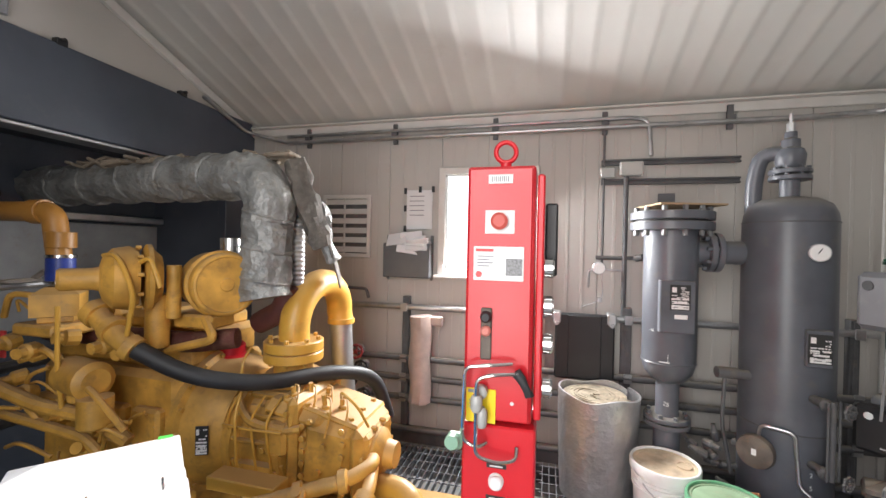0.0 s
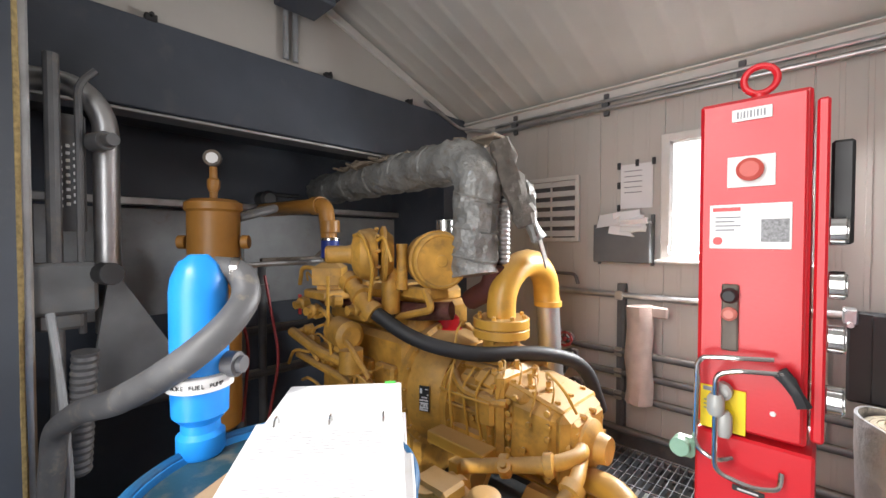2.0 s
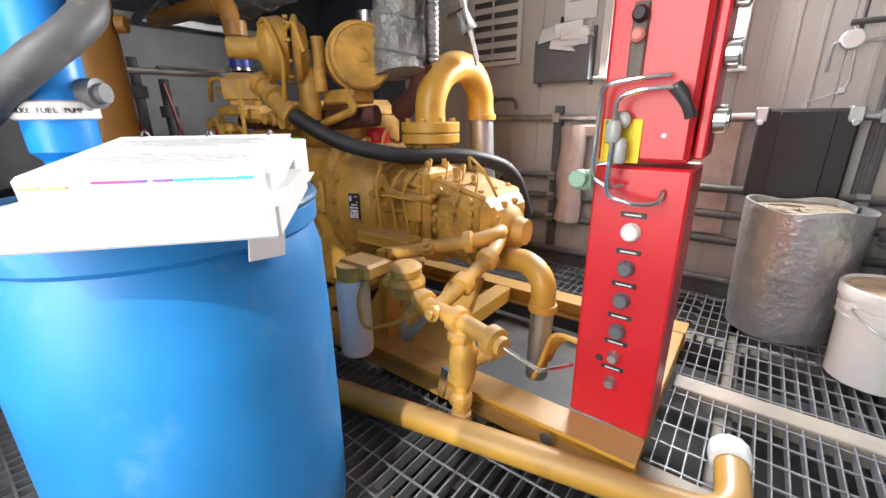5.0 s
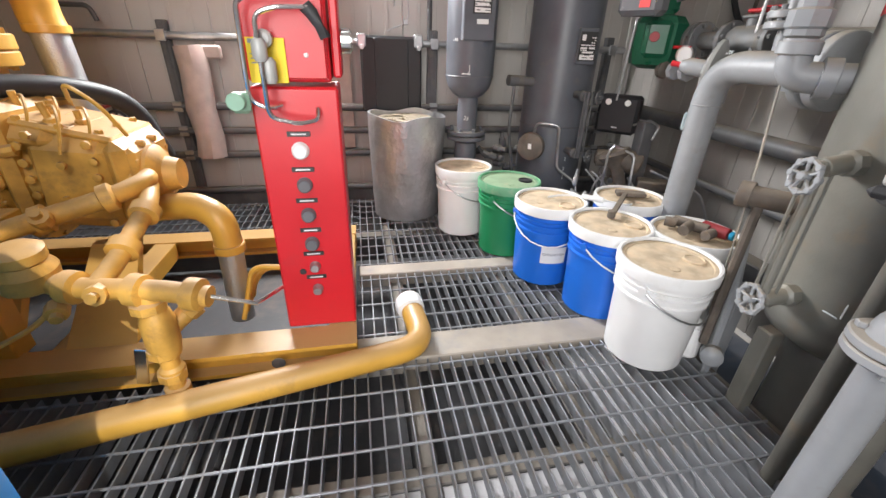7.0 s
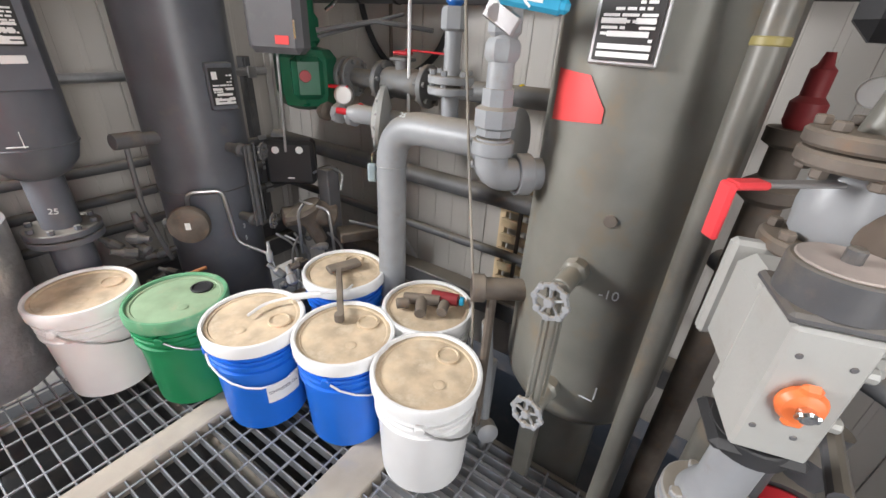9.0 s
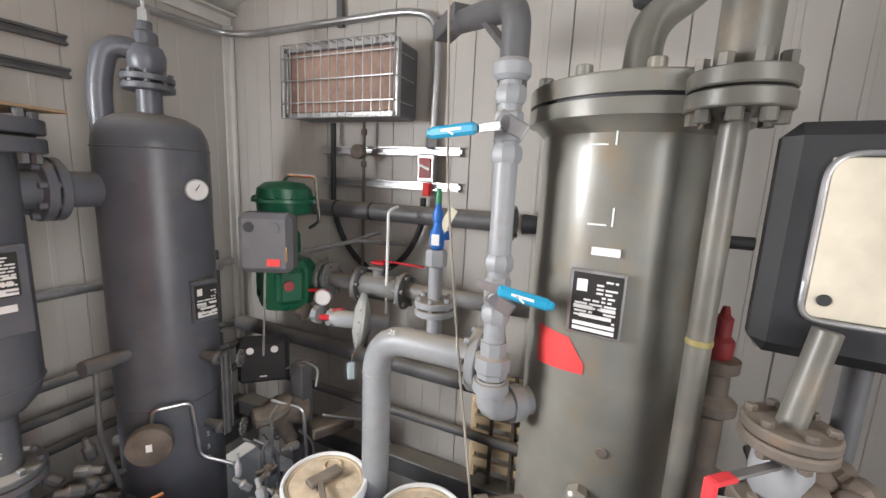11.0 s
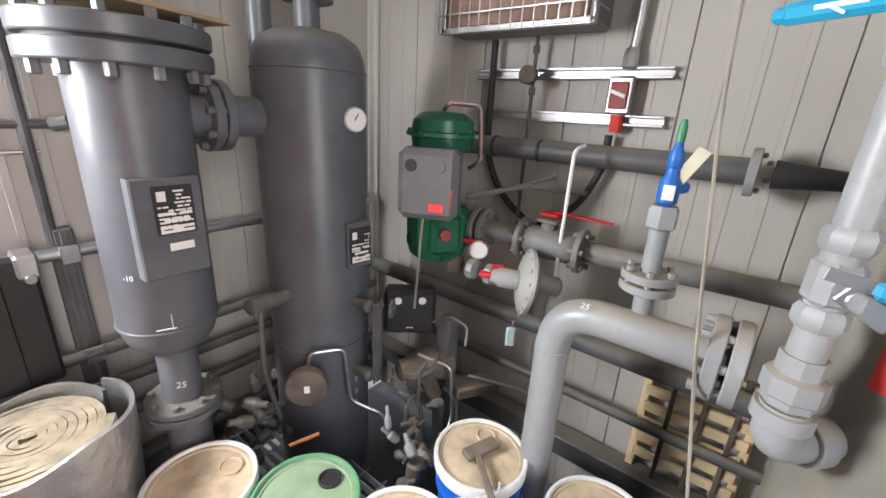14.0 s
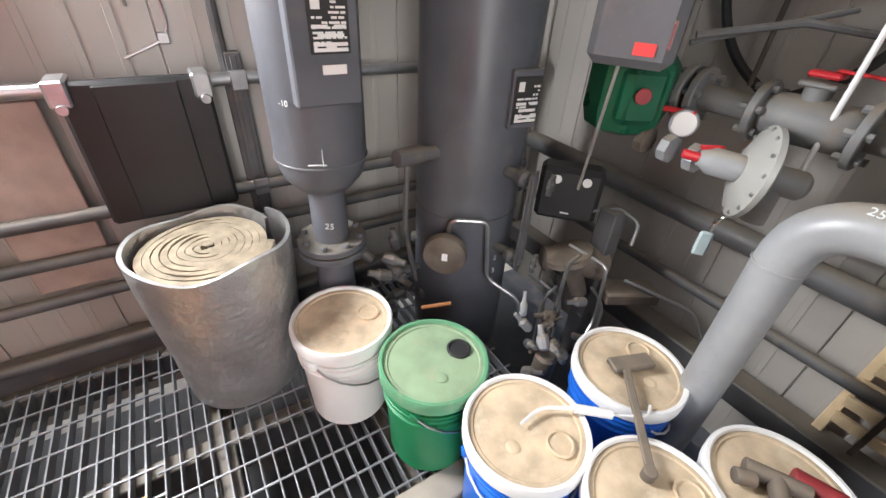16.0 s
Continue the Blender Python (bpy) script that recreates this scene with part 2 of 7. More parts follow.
# ---- mesh helpers ----
class G:
    """Collects simple solids into one mesh."""

    def __init__(self):
        self.v, self.f = [], []

    def add(self, verts, faces):
        k = len(self.v)
        self.v += [tuple(p) for p in verts]
        self.f += [tuple(k + i for i in f) for f in faces]
        return self

    def box(self, c, s, bev=0.003, rot=None):
        x, y, z = (a / 2 for a in s)
        b = min(bev, x * 0.9, y * 0.9, z * 0.9)
        if b <= 0:
            m = Matrix.Translation(c) @ (rot.to_4x4() if rot else Matrix())
            return self.add([m @ Vector((i, j, k)) for i in (-x, x) for j in (-y, y) for k in (-z, z)], [(0, 1, 3, 2), (4, 6, 7, 5), (0, 4, 5, 1), (2, 3, 7, 6), (0, 2, 6, 4), (1, 5, 7, 3)])
        pts = []
        for sx in (-1, 1):
            for sy in (-1, 1):
                for sz in (-1, 1):
                    pts += [(sx * x, sy * (y - b), sz * (z - b)), (sx * (x - b), sy * y, sz * (z - b)), (sx * (x - b), sy * (y - b), sz * z)]
        bm = bmesh.new()
        for p in pts:
            bm.verts.new(p)
        hull = bmesh.ops.convex_hull(bm, input=bm.verts)
        bmesh.ops.dissolve_limit(bm, angle_limit=0.01, verts=bm.verts, edges=bm.edges)
        bm.verts.index_update()
        m = Matrix.Translation(c) @ (rot.to_4x4() if rot else Matrix())
        self.add([m @ q.co for q in bm.verts], [[q.index for q in f.verts] for f in bm.faces])
        bm.free()
        return self

    def lathe(self, prof, c=(0, 0, 0), axis=(0, 0, 1), n=24, squash=1.0, open_ends=False):
        """prof: (radius, height along axis) from one end to the other; closed at both ends."""
        q = Vector((0, 0, 1)).rotation_difference(Vector(axis).normalized()).to_matrix()
        c = Vector(c)
        verts, faces = [], []
        for r, h in prof:
            for i in range(n):
                a = 2 * math.pi * i / n
                verts.append(c + q @ Vector((r * math.cos(a), squash * r * math.sin(a), h)))
        for k in range(len(prof) - 1):
            for i in range(n):
                j = (i + 1) % n
                faces.append((k * n + i, k * n + j, (k + 1) * n + j, (k + 1) * n + i))
        if not open_ends:
            faces.append(tuple(range(n))[::-1])
            faces.append(tuple((len(prof) - 1) * n + i for i in range(n)))
        return self.add(verts, faces)

    def cyl(self, a, b, r, n=16, bev=0.002):
        a, b = Vector(a), Vector(b)
        h = (b - a).length
        e = min(bev, r * 0.4, h * 0.4)
        return self.lathe([(r - e, 0), (r, e), (r, h - e), (r - e, h)], a, b - a, n)

    def tube(self, pts, r, n=12, fillet=0.0, steps=6, wave=0.0, seed=0):
        """A round bar swept along a polyline with rounded corners."""
        p = [Vector(q) for q in pts]
        if fillet:
            out = [p[0]]
            for i in range(1, len(p) - 1):
                u, w = p[i - 1] - p[i], p[i + 1] - p[i]
                d = min(fillet, u.length * 0.49, w.length * 0.49)
                a, b = p[i] + u.normalized() * d, p[i] + w.normalized() * d
                for k in range(steps + 1):
                    t = k / steps
                    out.append(a * (1 - t) ** 2 + p[i] * 2 * t * (1 - t) + b * t * t)
            p = out + [p[-1]]
        verts, faces, nrm = [], [], None
        rnd = random.Random(seed)
        for i, q in enumerate(p):
            d = (p[min(i + 1, len(p) - 1)] - p[max(i - 1, 0)]).normalized()
            if nrm is None:
                nrm = d.orthogonal().normalized()
            nrm = (nrm - d * nrm.dot(d)).normalized()
            bi = d.cross(nrm)
            for k in range(n):
                a = 2 * math.pi * k / n
                rr = r * (1 + wave * (rnd.random() - 0.5) * 2)
                verts.append(q + nrm * rr * math.cos(a) + bi * rr * math.sin(a))
        m = len(p)
        for i in range(m - 1):
            for k in range(n):
                j = (k + 1) % n
                faces.append((i * n + k, i * n + j, (i + 1) * n + j, (i + 1) * n + k))
        faces += [tuple(range(n))[::-1], tuple((m - 1) * n + k for k in range(n))]
        return self.add(verts, faces)

    def ring(self, c, axis, R, r, n=28, m=8):
        q = Vector((0, 0, 1)).rotation_difference(Vector(axis).normalized()).to_matrix()
        c = Vector(c)
        verts, faces = [], []
        for i in range(n):
            a = 2 * math.pi * i / n
            for k in range(m):
                b = 2 * math.pi * k / m
                verts.append(c + q @ Vector(((R + r * math.cos(b)) * math.cos(a), (R + r * math.cos(b)) * math.sin(a), r * math.sin(b))))
        for i in range(n):
            for k in range(m):
                faces.append((i * m + k, ((i + 1) % n) * m + k, ((i + 1) % n) * m + (k + 1) % m, i * m + (k + 1) % m))
        return self.add(verts, faces)

    def bolts(self, c, axis, R, count, r=0.009, h=0.012, turn=0.2):
        q = Vector((0, 0, 1)).rotation_difference(Vector(axis).normalized()).to_matrix()
        for i in range(count):
            a = turn + 2 * math.pi * i / count
            p = Vector(c) + q @ Vector((R * math.cos(a), R * math.sin(a), 0))
            self.cyl(p, p + Vector(axis).normalized() * h, r, 6, 0.001)
        return self

    def mesh(self, name):
        me = bpy.data.meshes.new(name)
        me.from_pydata(self.v, [], self.f)
        me.validate()
        bm = bmesh.new()
        bm.from_mesh(me)
        bmesh.ops.recalc_face_normals(bm, faces=bm.faces)
        bm.to_mesh(me)
        bm.free()
        me.polygons.foreach_set("use_smooth", [True] * len(me.polygons))
        me.set_sharp_from_angle(angle=radians(35))
        return me


def thing(name, base, label, category, group="", kind=""):
    ob = new(name)
    ob.location = base
    ob.empty_display_size = 0.05
    bpy.context.view_layer.update()
    return tagged(ob, label, category, group, kind)


def part(name, g, material, parent, label=""):
    """One mesh, given in world coordinates, under a thing or under a part."""
    ob = new(name, g.mesh(name) if isinstance(g, G) else g)
    ob.data.materials.clear()
    ob.data.materials.append(material)
    ob.parent = parent
    top = parent
    while top.parent:
        top = top.parent
    ob.matrix_parent_inverse = (Matrix.Translation(top.location) if top == parent else Matrix()).inverted()
    if label:
        ob["label"] = label
    return ob


def solid(name, g, material, label, category, group="", kind=""):
    """A thing of one mesh."""
    ob = new(name, g.mesh(name))
    ob.data.materials.append(material)
    return tagged(ob, label, category, group, kind)


def rz(a):
    return Matrix.Rotation(radians(a), 3, "Z")


def aim(d):
    """Turn that lays local z along d."""
    return Vector((0, 0, 1)).rotation_difference(Vector(d).normalized()).to_matrix()


def flange(c, axis, r, t=0.02, bolts=8, hole=0.8):
    g = G()
    a = Vector(axis).normalized()
    g.cyl(Vector(c), Vector(c) + a * t, r, 28, 0.003)
    g.bolts(Vector(c) + a * t, a, r * hole, bolts, r * 0.09, r * 0.13)
    g.bolts(Vector(c), -a, r * hole, bolts, r * 0.09, r * 0.13)
    return g


def handwheel(g, c, axis, r):
    a = Vector(axis).normalized()
    c = Vector(c)
    g.ring(c, a, r, r * 0.16, 20, 6)
    g.cyl(c - a * 0.012, c + a * 0.012, r * 0.3, 10)
    u = a.orthogonal().normalized()
    w = a.cross(u)
    for k in range(5):
        d = u * math.cos(k * 1.2566) + w * math.sin(k * 1.2566)
        g.cyl(c, c + d * r, r * 0.1, 6)
    for k in range(8):
        d = u * math.cos(k * 0.7854) + w * math.sin(k * 0.7854)
        g.cyl(c + d * r - a * 0.006, c + d * r + a * 0.006, r * 0.24, 8)
    return g


def nameplate(parent, c, normal, w, h, rows=6, name="nameplate"):
    """Black plate with pale bars of unreadable print."""
    n = Vector(normal).normalized()
    rot = Matrix.Rotation(math.atan2(n.x, -n.y), 3, "Z")
    c = Vector(c)
    p = part(name, G().box(c, (w, 0.004, h), 0.001, rot), M_PLATE, parent, "black printed nameplate")
    g = G()
    rnd = random.Random(int(c.x * 1000))
    rows = int(rows * 1.7)
    for i in range(rows):
        z = h * (0.43 - 0.86 * (i + 0.5) / rows)
        u = -0.42
        while u < 0.38:
            e = min(0.42, u + rnd.choice((0.08, 0.14, 0.26)))
            if rnd.random() < 0.62 and not (i < rows * 0.35 and u < 0.0):
                g.box(c + rot @ Vector(((u + e) / 2 * w, -0.0035, z)), ((e - u) * w, 0.002, h / rows * 0.42), 0.0003, rot)
            u = e + 0.04
    g.box(c + rot @ Vector((-0.3 * w, -0.0035, 0.3 * h)), (0.22 * w, 0.002, 0.2 * h), 0.0004, rot)
    for z, u, e in ((-0.06, -0.24, 0.40), (-0.06, 0.26, 0.30), (-0.20, 0.02, 0.66), (-0.34, 0.0, 0.86), (-0.43, 0.0, 0.86)):
        g.box(c + rot @ Vector((u * w, -0.0037, z * h)), (e * w, 0.002, 0.062 * h), 0.0004, rot)
    part("print", g, M_STK, p)
    return p


# ---- room ----
WX, EX, NY, SY = -2.1, 2.2, 3.5, -0.15
EAVE, RIDGE_Y, SLOPE = 2.37, 0.9, 0.36


def roof(y):
    return EAVE + SLOPE * (NY - y if y > RIDGE_Y else NY - RIDGE_Y - (RIDGE_Y - y))


def panel_wall(name, axis, at, spans, label, gaps=(), face=1):
    """Backing slab and upright panels; spans: (from, to, bottom, top)."""
    root = thing(name, (0, 0, 0), label, "wall", kind="structure")
    back = G()
    boards = []
    for a, b, z0, z1 in spans:
        if axis == "y":
            back.box(((a + b) / 2, at + 0.06 * face, (z0 + z1) / 2), (b - a, 0.10, z1 - z0), 0.001)
        else:
            back.box((at + 0.06 * face, (a + b) / 2, (z0 + z1) / 2), (0.10, b - a, z1 - z0), 0.001)
        n = max(1, round((b - a) / 0.42))
        w = (b - a) / n
        for i in range(n):
            g = G()
            m, d = a + w * (i + 0.5), 0.008
            size = (w - 0.004, d, z1 - z0) if axis == "y" else (d, w - 0.004, z1 - z0)
            g.box((m, at + 0.005 * face, (z0 + z1) / 2) if axis == "y" else (at + 0.005 * face, m, (z0 + z1) / 2), size, 0.002)
            for k in (-0.25, 0.0, 0.25):
                rib = (0.022, 0.003, z1 - z0 - 0.01) if axis == "y" else (0.003, 0.022, z1 - z0 - 0.01)
                g.box((m + k * w, at - 0.0002 * face, (z0 + z1) / 2) if axis == "y" else (at - 0.0002 * face, m + k * w, (z0 + z1) / 2), rib, 0.0014)
            boards.append(g)
    part("backing", back, M_TRIM, root)
    for g in boards:
        part("panel", g, M_WALL, root)
    return root


wall_n = panel_wall("wall_north", "y", NY, [(WX, -0.47, -0.3, EAVE), (-0.47, 0.22, -0.3, 1.22), (-0.47, 0.22, 1.98, EAVE), (0.22, EX, -0.3, EAVE)], "off-white ribbed metal wall with exposed pipe runs")
wall_e = panel_wall("wall_east", "x", EX, [(RIDGE_Y - 1.7 + 0.4 * i, RIDGE_Y - 1.3 + 0.4 * i, -0.3, max(roof(RIDGE_Y - 1.7 + 0.4 * i), roof(RIDGE_Y - 1.3 + 0.4 * i)) + 0.05) for i in range(-3, 11)], "off-white ribbed metal wall behind the process pipes")
# South wall is unseen; its place and opening are set to shape the light.
wall_s = panel_wall("unseen_wall_south", "y", SY, [(WX - 0.75, -0.57, -0.3, 2.96), (0.42, EX, -0.3, 2.96), (-0.57, 0.42, 2.62, 2.96)], "unseen off-white closing wall, its opening placed to shape the daylight", face=-1)
g = G()
for i in range(13):
    y0 = i * 0.41 - 1.75
    g.box((WX - 0.75, y0 + 0.205, (2.3 + roof(y0 + 0.2)) / 2), (0.08, 0.405, roof(y0 + 0.2) - 2.3 + 0.12), 0.002)
g.box((WX - 0.06, 0.9, 2.85), (0.08, 5.3, 0.96), 0.002)
solid("wall_west", g, M_WALL, "off-white gable wall above the dark enclosure", "wall", kind="structure")

g = G()
for side in (0, 1):
    ya, yb = (NY + 0.02, RIDGE_Y) if side == 0 else (RIDGE_Y, SY - 0.05)
    n = 0
    x = WX - 0.8
    prof = []
    while x < EX + 0.1:
        prof += [(x, 0), (x + 0.085, 0), (x + 0.10, 0.0045), (x + 0.122, 0.0045), (x + 0.137, 0)]
        x += 0.15
    v, f = [], []
    for px, pz in prof:
        for y in (ya, yb):
            v.append((px, y, roof(y) - pz))
            v.append((px, y, roof(y) - pz + 0.05))
    for i in range(len(prof) - 1):
        k = i * 4
        f += [(k, k + 4, k + 6, k + 2), (k + 1, k + 3, k + 7, k + 5)]
    g.add(v, f)
solid("ceiling", g, M_CEIL, "white ribbed metal ceiling sloping up from the eaves", "ceiling", kind="structure")
g = G()
g.box((0.05, NY - 0.012, EAVE - 0.045), (4.3, 0.02, 0.07), 0.004)
g.box((0.05, NY - 0.035, EAVE - 0.018), (4.3, 0.07, 0.012), 0.003)
g.box((EX - 0.012, NY - 0.02, 1.1), (0.02, 0.04, 2.4), 0.004)
g.box((EX - 0.03, NY - 0.008, 1.1), (0.05, 0.016, 2.4), 0.004)
L = (NY - RIDGE_Y) / math.cos(math.atan(SLOPE))
rot = Matrix.Rotation(-math.atan(SLOPE), 3, "X")
g.box((WX - 0.004, (NY + RIDGE_Y) / 2, roof((NY + RIDGE_Y) / 2) - 0.045), (0.03, L, 0.055), 0.004, rot)
solid("trim", g, M_TRIM, "white painted metal angle trim along the eaves", "trim", kind="structure")
g = G().box((-1.4, 1.96, 2.80), (1.5, 0.16, 0.09), 0.006).box((-1.93, 1.86, 2.77), (0.25, 0.26, 0.16), 0.008)
solid("roof_beam", g, M_BLUEG, "dark steel beam under the sloping ceiling", "beam", kind="structure")
solid("backdrop", G().box((-0.1, 9.5, 1.6), (14, 0.05, 8), 0.01), M_SKYB, "bright overcast daylight outside the window", "backdrop", kind="structure")
solid("ground", G().box((0, 0, -0.62), (120, 120, 0.1), 0.01), M_STRIP, "pale dusty gravel ground outside the building", "ground", kind="structure")

# window
win = thing("window_1", (-0.125, NY, 1.22), "small white-framed sliding window, bright outside", "window", kind="structure")
g = G()
for x in (-0.455, 0.205):
    g.box((x, NY - 0.005, 1.6), (0.05, 0.09, 0.78), 0.004)
for z in (1.235, 1.965):
    g.box((-0.125, NY - 0.005, z), (0.62, 0.09, 0.05), 0.004)
g.box((-0.125, NY + 0.02, 1.6), (0.03, 0.03, 0.70), 0.003)
part("window_frame", g, M_TRIM, win)
part("window_sill", G().box((-0.125, NY - 0.03, 1.203), (0.76, 0.10, 0.02), 0.004), M_TRIM, win)
for x in (-0.285, 0.035):
    p = part("pane", G().box((x, NY + 0.03, 1.6), (0.29, 0.004, 0.68), 0.001), M_GLASS, win)
    p.visible_shadow = False

# dark enclosure on the west side
enc = thing("cooler_enclosure", (-2.4, 0.9, -0.1), "dark blue-grey painted steel cooler enclosure with a deep open bay", "enclosure", kind="structure")
part("fascia", G().box((WX, 0.85, 2.175), (0.05, 5.2, 0.43), 0.006), M_BLUEG, enc)
part("lip", G().box((WX - 0.06, 0.85, 1.95), (0.13, 5.2, 0.018), 0.004), M_GALV, enc, "bright folded steel lip")
part("back_panel", G().box((-2.8, 0.85, 0.9), (0.04, 5.2, 2.5), 0.003), M_BLUEG, enc)
part("roof_panel", G().box((-2.45, 0.85, 2.04), (0.68, 5.2, 0.03), 0.003), M_BLUEG, enc)
part("shelf_rail", G().box((-2.74, 1.5, 1.57), (0.10, 3.6, 0.045), 0.004), M_GALV, enc, "pale steel rail across the bay")
part("lower_sheet", G().box((-2.765, 2.0, 1.2), (0.02, 2.5, 0.66), 0.003), M_MGREY, enc, "pale blue-grey sheet")
part("end_panel", G().box((-2.45, 3.22, 0.9), (0.68, 0.04, 2.5), 0.003), M_BLUEG, enc)
part("end_cover", G().box((WX - 0.015, 3.365, 1.0), (0.05, 0.265, 2.6), 0.003), M_BLUEG, enc)
part("corner_post", G().box((WX - 0.02, 3.22, 0.9), (0.07, 0.06, 2.4), 0.004), M_BLUEG, enc)
for i, y in enumerate((0.2, 1.15, 2.1, 2.8)):
    part("clip", G().box((WX + 0.01, y, 2.40), (0.04, 0.05, 0.035), 0.003).cyl((WX + 0.02, y, 2.41), (WX + 0.05, y, 2.41), 0.01, 6), M_BLACK, enc)

# ---- floor ----
GX0, GX1, GY0, GY1 = -2.0, 1.475, -1.7, 3.42
pit = G().box((-0.3, 0.9, -0.5), (5.4, 5.4, 0.06), 0.002)
solid("floor", pit, M_PIT, "near-black steel pan under the grating", "floor", kind="structure")
g = G()
# The second box is added: its pale top stands for daylit bar sides.
g.box((0.4, 0.74, -0.062), (1.5, 1.16, 0.02), 0.002).box((1.24, 1.2, -0.056), (0.46, 1.1, 0.02), 0.002)
solid("under_plate", g, M_PITL, "pale grey plates under the grating, the east one standing for daylit bars", "floor", kind="structure")
g = G()
for y in (1.35, 2.9, 0.2):
    g.box((-0.2, y, -0.125), (3.3, 0.06, 0.16), 0.004)
for x in (0.45, 0.95):
    g.box((x, 1.6, -0.118), (0.06, 3.4, 0.14), 0.004)
g.box((-0.3, 3.46, 0.03), (4.9, 0.05, 0.12), 0.004)
g.box((-0.3, 3.41, -0.08), (4.9, 0.06, 0.12), 0.004)
g.box((1.485, 0.7, -0.06), (0.02, 2.4, 0.10), 0.003)
solid("floor_frame", g, M_DPIPE, "dark steel joists carrying the floor grating", "joist", kind="structure")
for y, w in ((2.387, 0.09), (1.818, 0.135)):
    solid("floor_beam", G().box((0.84, y, -0.03), (1.12 if w < 0.1 else 1.2, w, 0.07), 0.004), M_STRIP, "dusty beige painted steel beam flush with the grating", "beam", kind="structure")

# ---- engine and compressor skid ----
skid = thing("engine_skid", (-0.9, 2.2, 0), "yellow painted steel beam skid, dusty on top", "skid")
for y in (1.81, 2.68):
    prof = [(-0.055, 0.004), (0.055, 0.004), (0.055, 0.018), (-0.004, 0.020), (-0.004, 0.076), (0.055, 0.078), (0.055, 0.092), (-0.055, 0.092), (-0.055, 0.078), (-0.016, 0.076), (-0.016, 0.020), (-0.055, 0.018)]
    m = len(prof)
    part("side_beam", G().add([(x, y + u, z) for x in (-2.39, 0.27) for u, z in prof], [tuple(range(m))[::-1], tuple(range(m, 2 * m))] + [(k, (k + 1) % m, (k + 1) % m + m, k + m) for k in range(m)]), M_YELC, skid)
for x in (0.22, -0.62, -1.35, -2.2):
    part("cross_beam", G().box((x, 2.245, 0.05), (0.09, 0.755, 0.08), 0.003), M_YELC, skid)
part("drip_tray", G().box((-1.0, 2.245, -0.085), (2.4, 0.75, 0.008), 0.002), M_PIT, skid, "near-black drip tray")
part("plate", G().cyl((0.02, 1.752, 0.045), (0.02, 1.748, 0.045), 0.022, 12), M_DPIPE, skid)
for x0, x1 in ((-0.62, -0.42), (-0.95, -0.75)):
    part("foot", G().add([(x0, 1.86, 0.092), (x1, 1.86, 0.092), (x1 - 0.03, 2.1, 0.34), (x0 + 0.03, 2.1, 0.34), (x0, 1.9, 0.092), (x1, 1.9, 0.092), (x1 - 0.03, 2.14, 0.34), (x0 + 0.03, 2.14, 0.34)], [(0, 1, 2, 3), (7, 6, 5, 4), (0, 4, 5, 1), (1, 5, 6, 2), (2, 6, 7, 3), (3, 7, 4, 0)]), M_YELC, skid)
part("bracket", G().box((-0.76, 1.88, 0.28), (0.05, 0.08, 0.4), 0.004).box((-0.80, 1.93, 0.50), (0.30, 0.09, 0.05), 0.004), M_YELC, skid)

eng = thing("gas_engine", (-1.6, 2.25, 0.09), "dusty yellow gas engine block with pipes and covers", "engine")
part("block", G().box((-1.62, 2.28, 0.50), (0.80, 0.56, 0.70), 0.03).box((-1.62, 2.26, 0.22), (0.86, 0.42, 0.26), 0.03), M_YEL, eng)
for i in range(4):
    part("side_cover", G().box((-1.92 + i * 0.19, 1.985, 0.62), (0.15, 0.05, 0.17), 0.014).bolts((-1.92 + i * 0.19, 1.96, 0.62), (0, -1, 0), 0.065, 6, 0.008, 0.008), M_YEL, eng)
part("cylinder_head", G().box((-1.62, 2.28, 0.92), (0.78, 0.46, 0.16), 0.03), M_YEL, eng)
for i in range(3):
    part("valve_cover", G().box((-1.87 + i * 0.25, 2.32, 1.03), (0.22, 0.34, 0.10), 0.03), M_YEL, eng)
part("exhaust_manifold", G().tube([(-2.0, 2.02, 0.98), (-1.2, 2.05, 0.98), (-1.02, 2.12, 1.0)], 0.045, 14, 0.08), mat("rust_red_casting", (0.10, 0.028, 0.022), 0.7, 0, 0.4, (0.2, 0.12, 0.07), 0.35, 9), eng, "dark rust-red exhaust manifold")
g = G().lathe([(0.02, 0), (0.115, 0.01), (0.128, 0.04), (0.118, 0.09), (0.085, 0.12), (0.048, 0.13), (0.042, 0.15), (0.042, 0.24), (0.034, 0.25)], (-1.30, 1.90, 1.27), (-0.55, -0.83, 0.0), 24)
g.lathe([(0.118, 0), (0.136, 0.01), (0.136, 0.026), (0.112, 0.036), (0.09, 0.06)], (-1.295, 1.905, 1.27), (0.55, 0.83, 0), 24).bolts((-1.30, 1.90, 1.27), (-0.55, -0.83, 0), 0.124, 10, 0.008, 0.02)
part("regulator", g, M_YEL, eng)
part("regulator_neck", G().cyl((-1.27, 1.95, 0.98), (-1.27, 1.95, 1.2), 0.045, 14).cyl((-1.21, 1.97, 1.10), (-1.21, 1.97, 1.32), 0.028, 12), M_YEL, eng)
ax = Vector((0.86, -0.51, 0)).normalized()
c0 = Vector((-1.01, 2.045, 1.24)) - ax * 0.25
g = G().lathe([(0.10, 0), (0.128, 0.014), (0.134, 0.03), (0.134, 0.165), (0.140, 0.168), (0.140, 0.186), (0.134, 0.19), (0.134, 0.236), (0.126, 0.246), (0.118, 0.248), (0.114, 0.243), (0.03, 0.243), (0.025, 0.248), (0.01, 0.248)], c0, ax, 36)
ac = part("air_cleaner", g, M_YEL, eng, "dusty yellow round air cleaner canister")
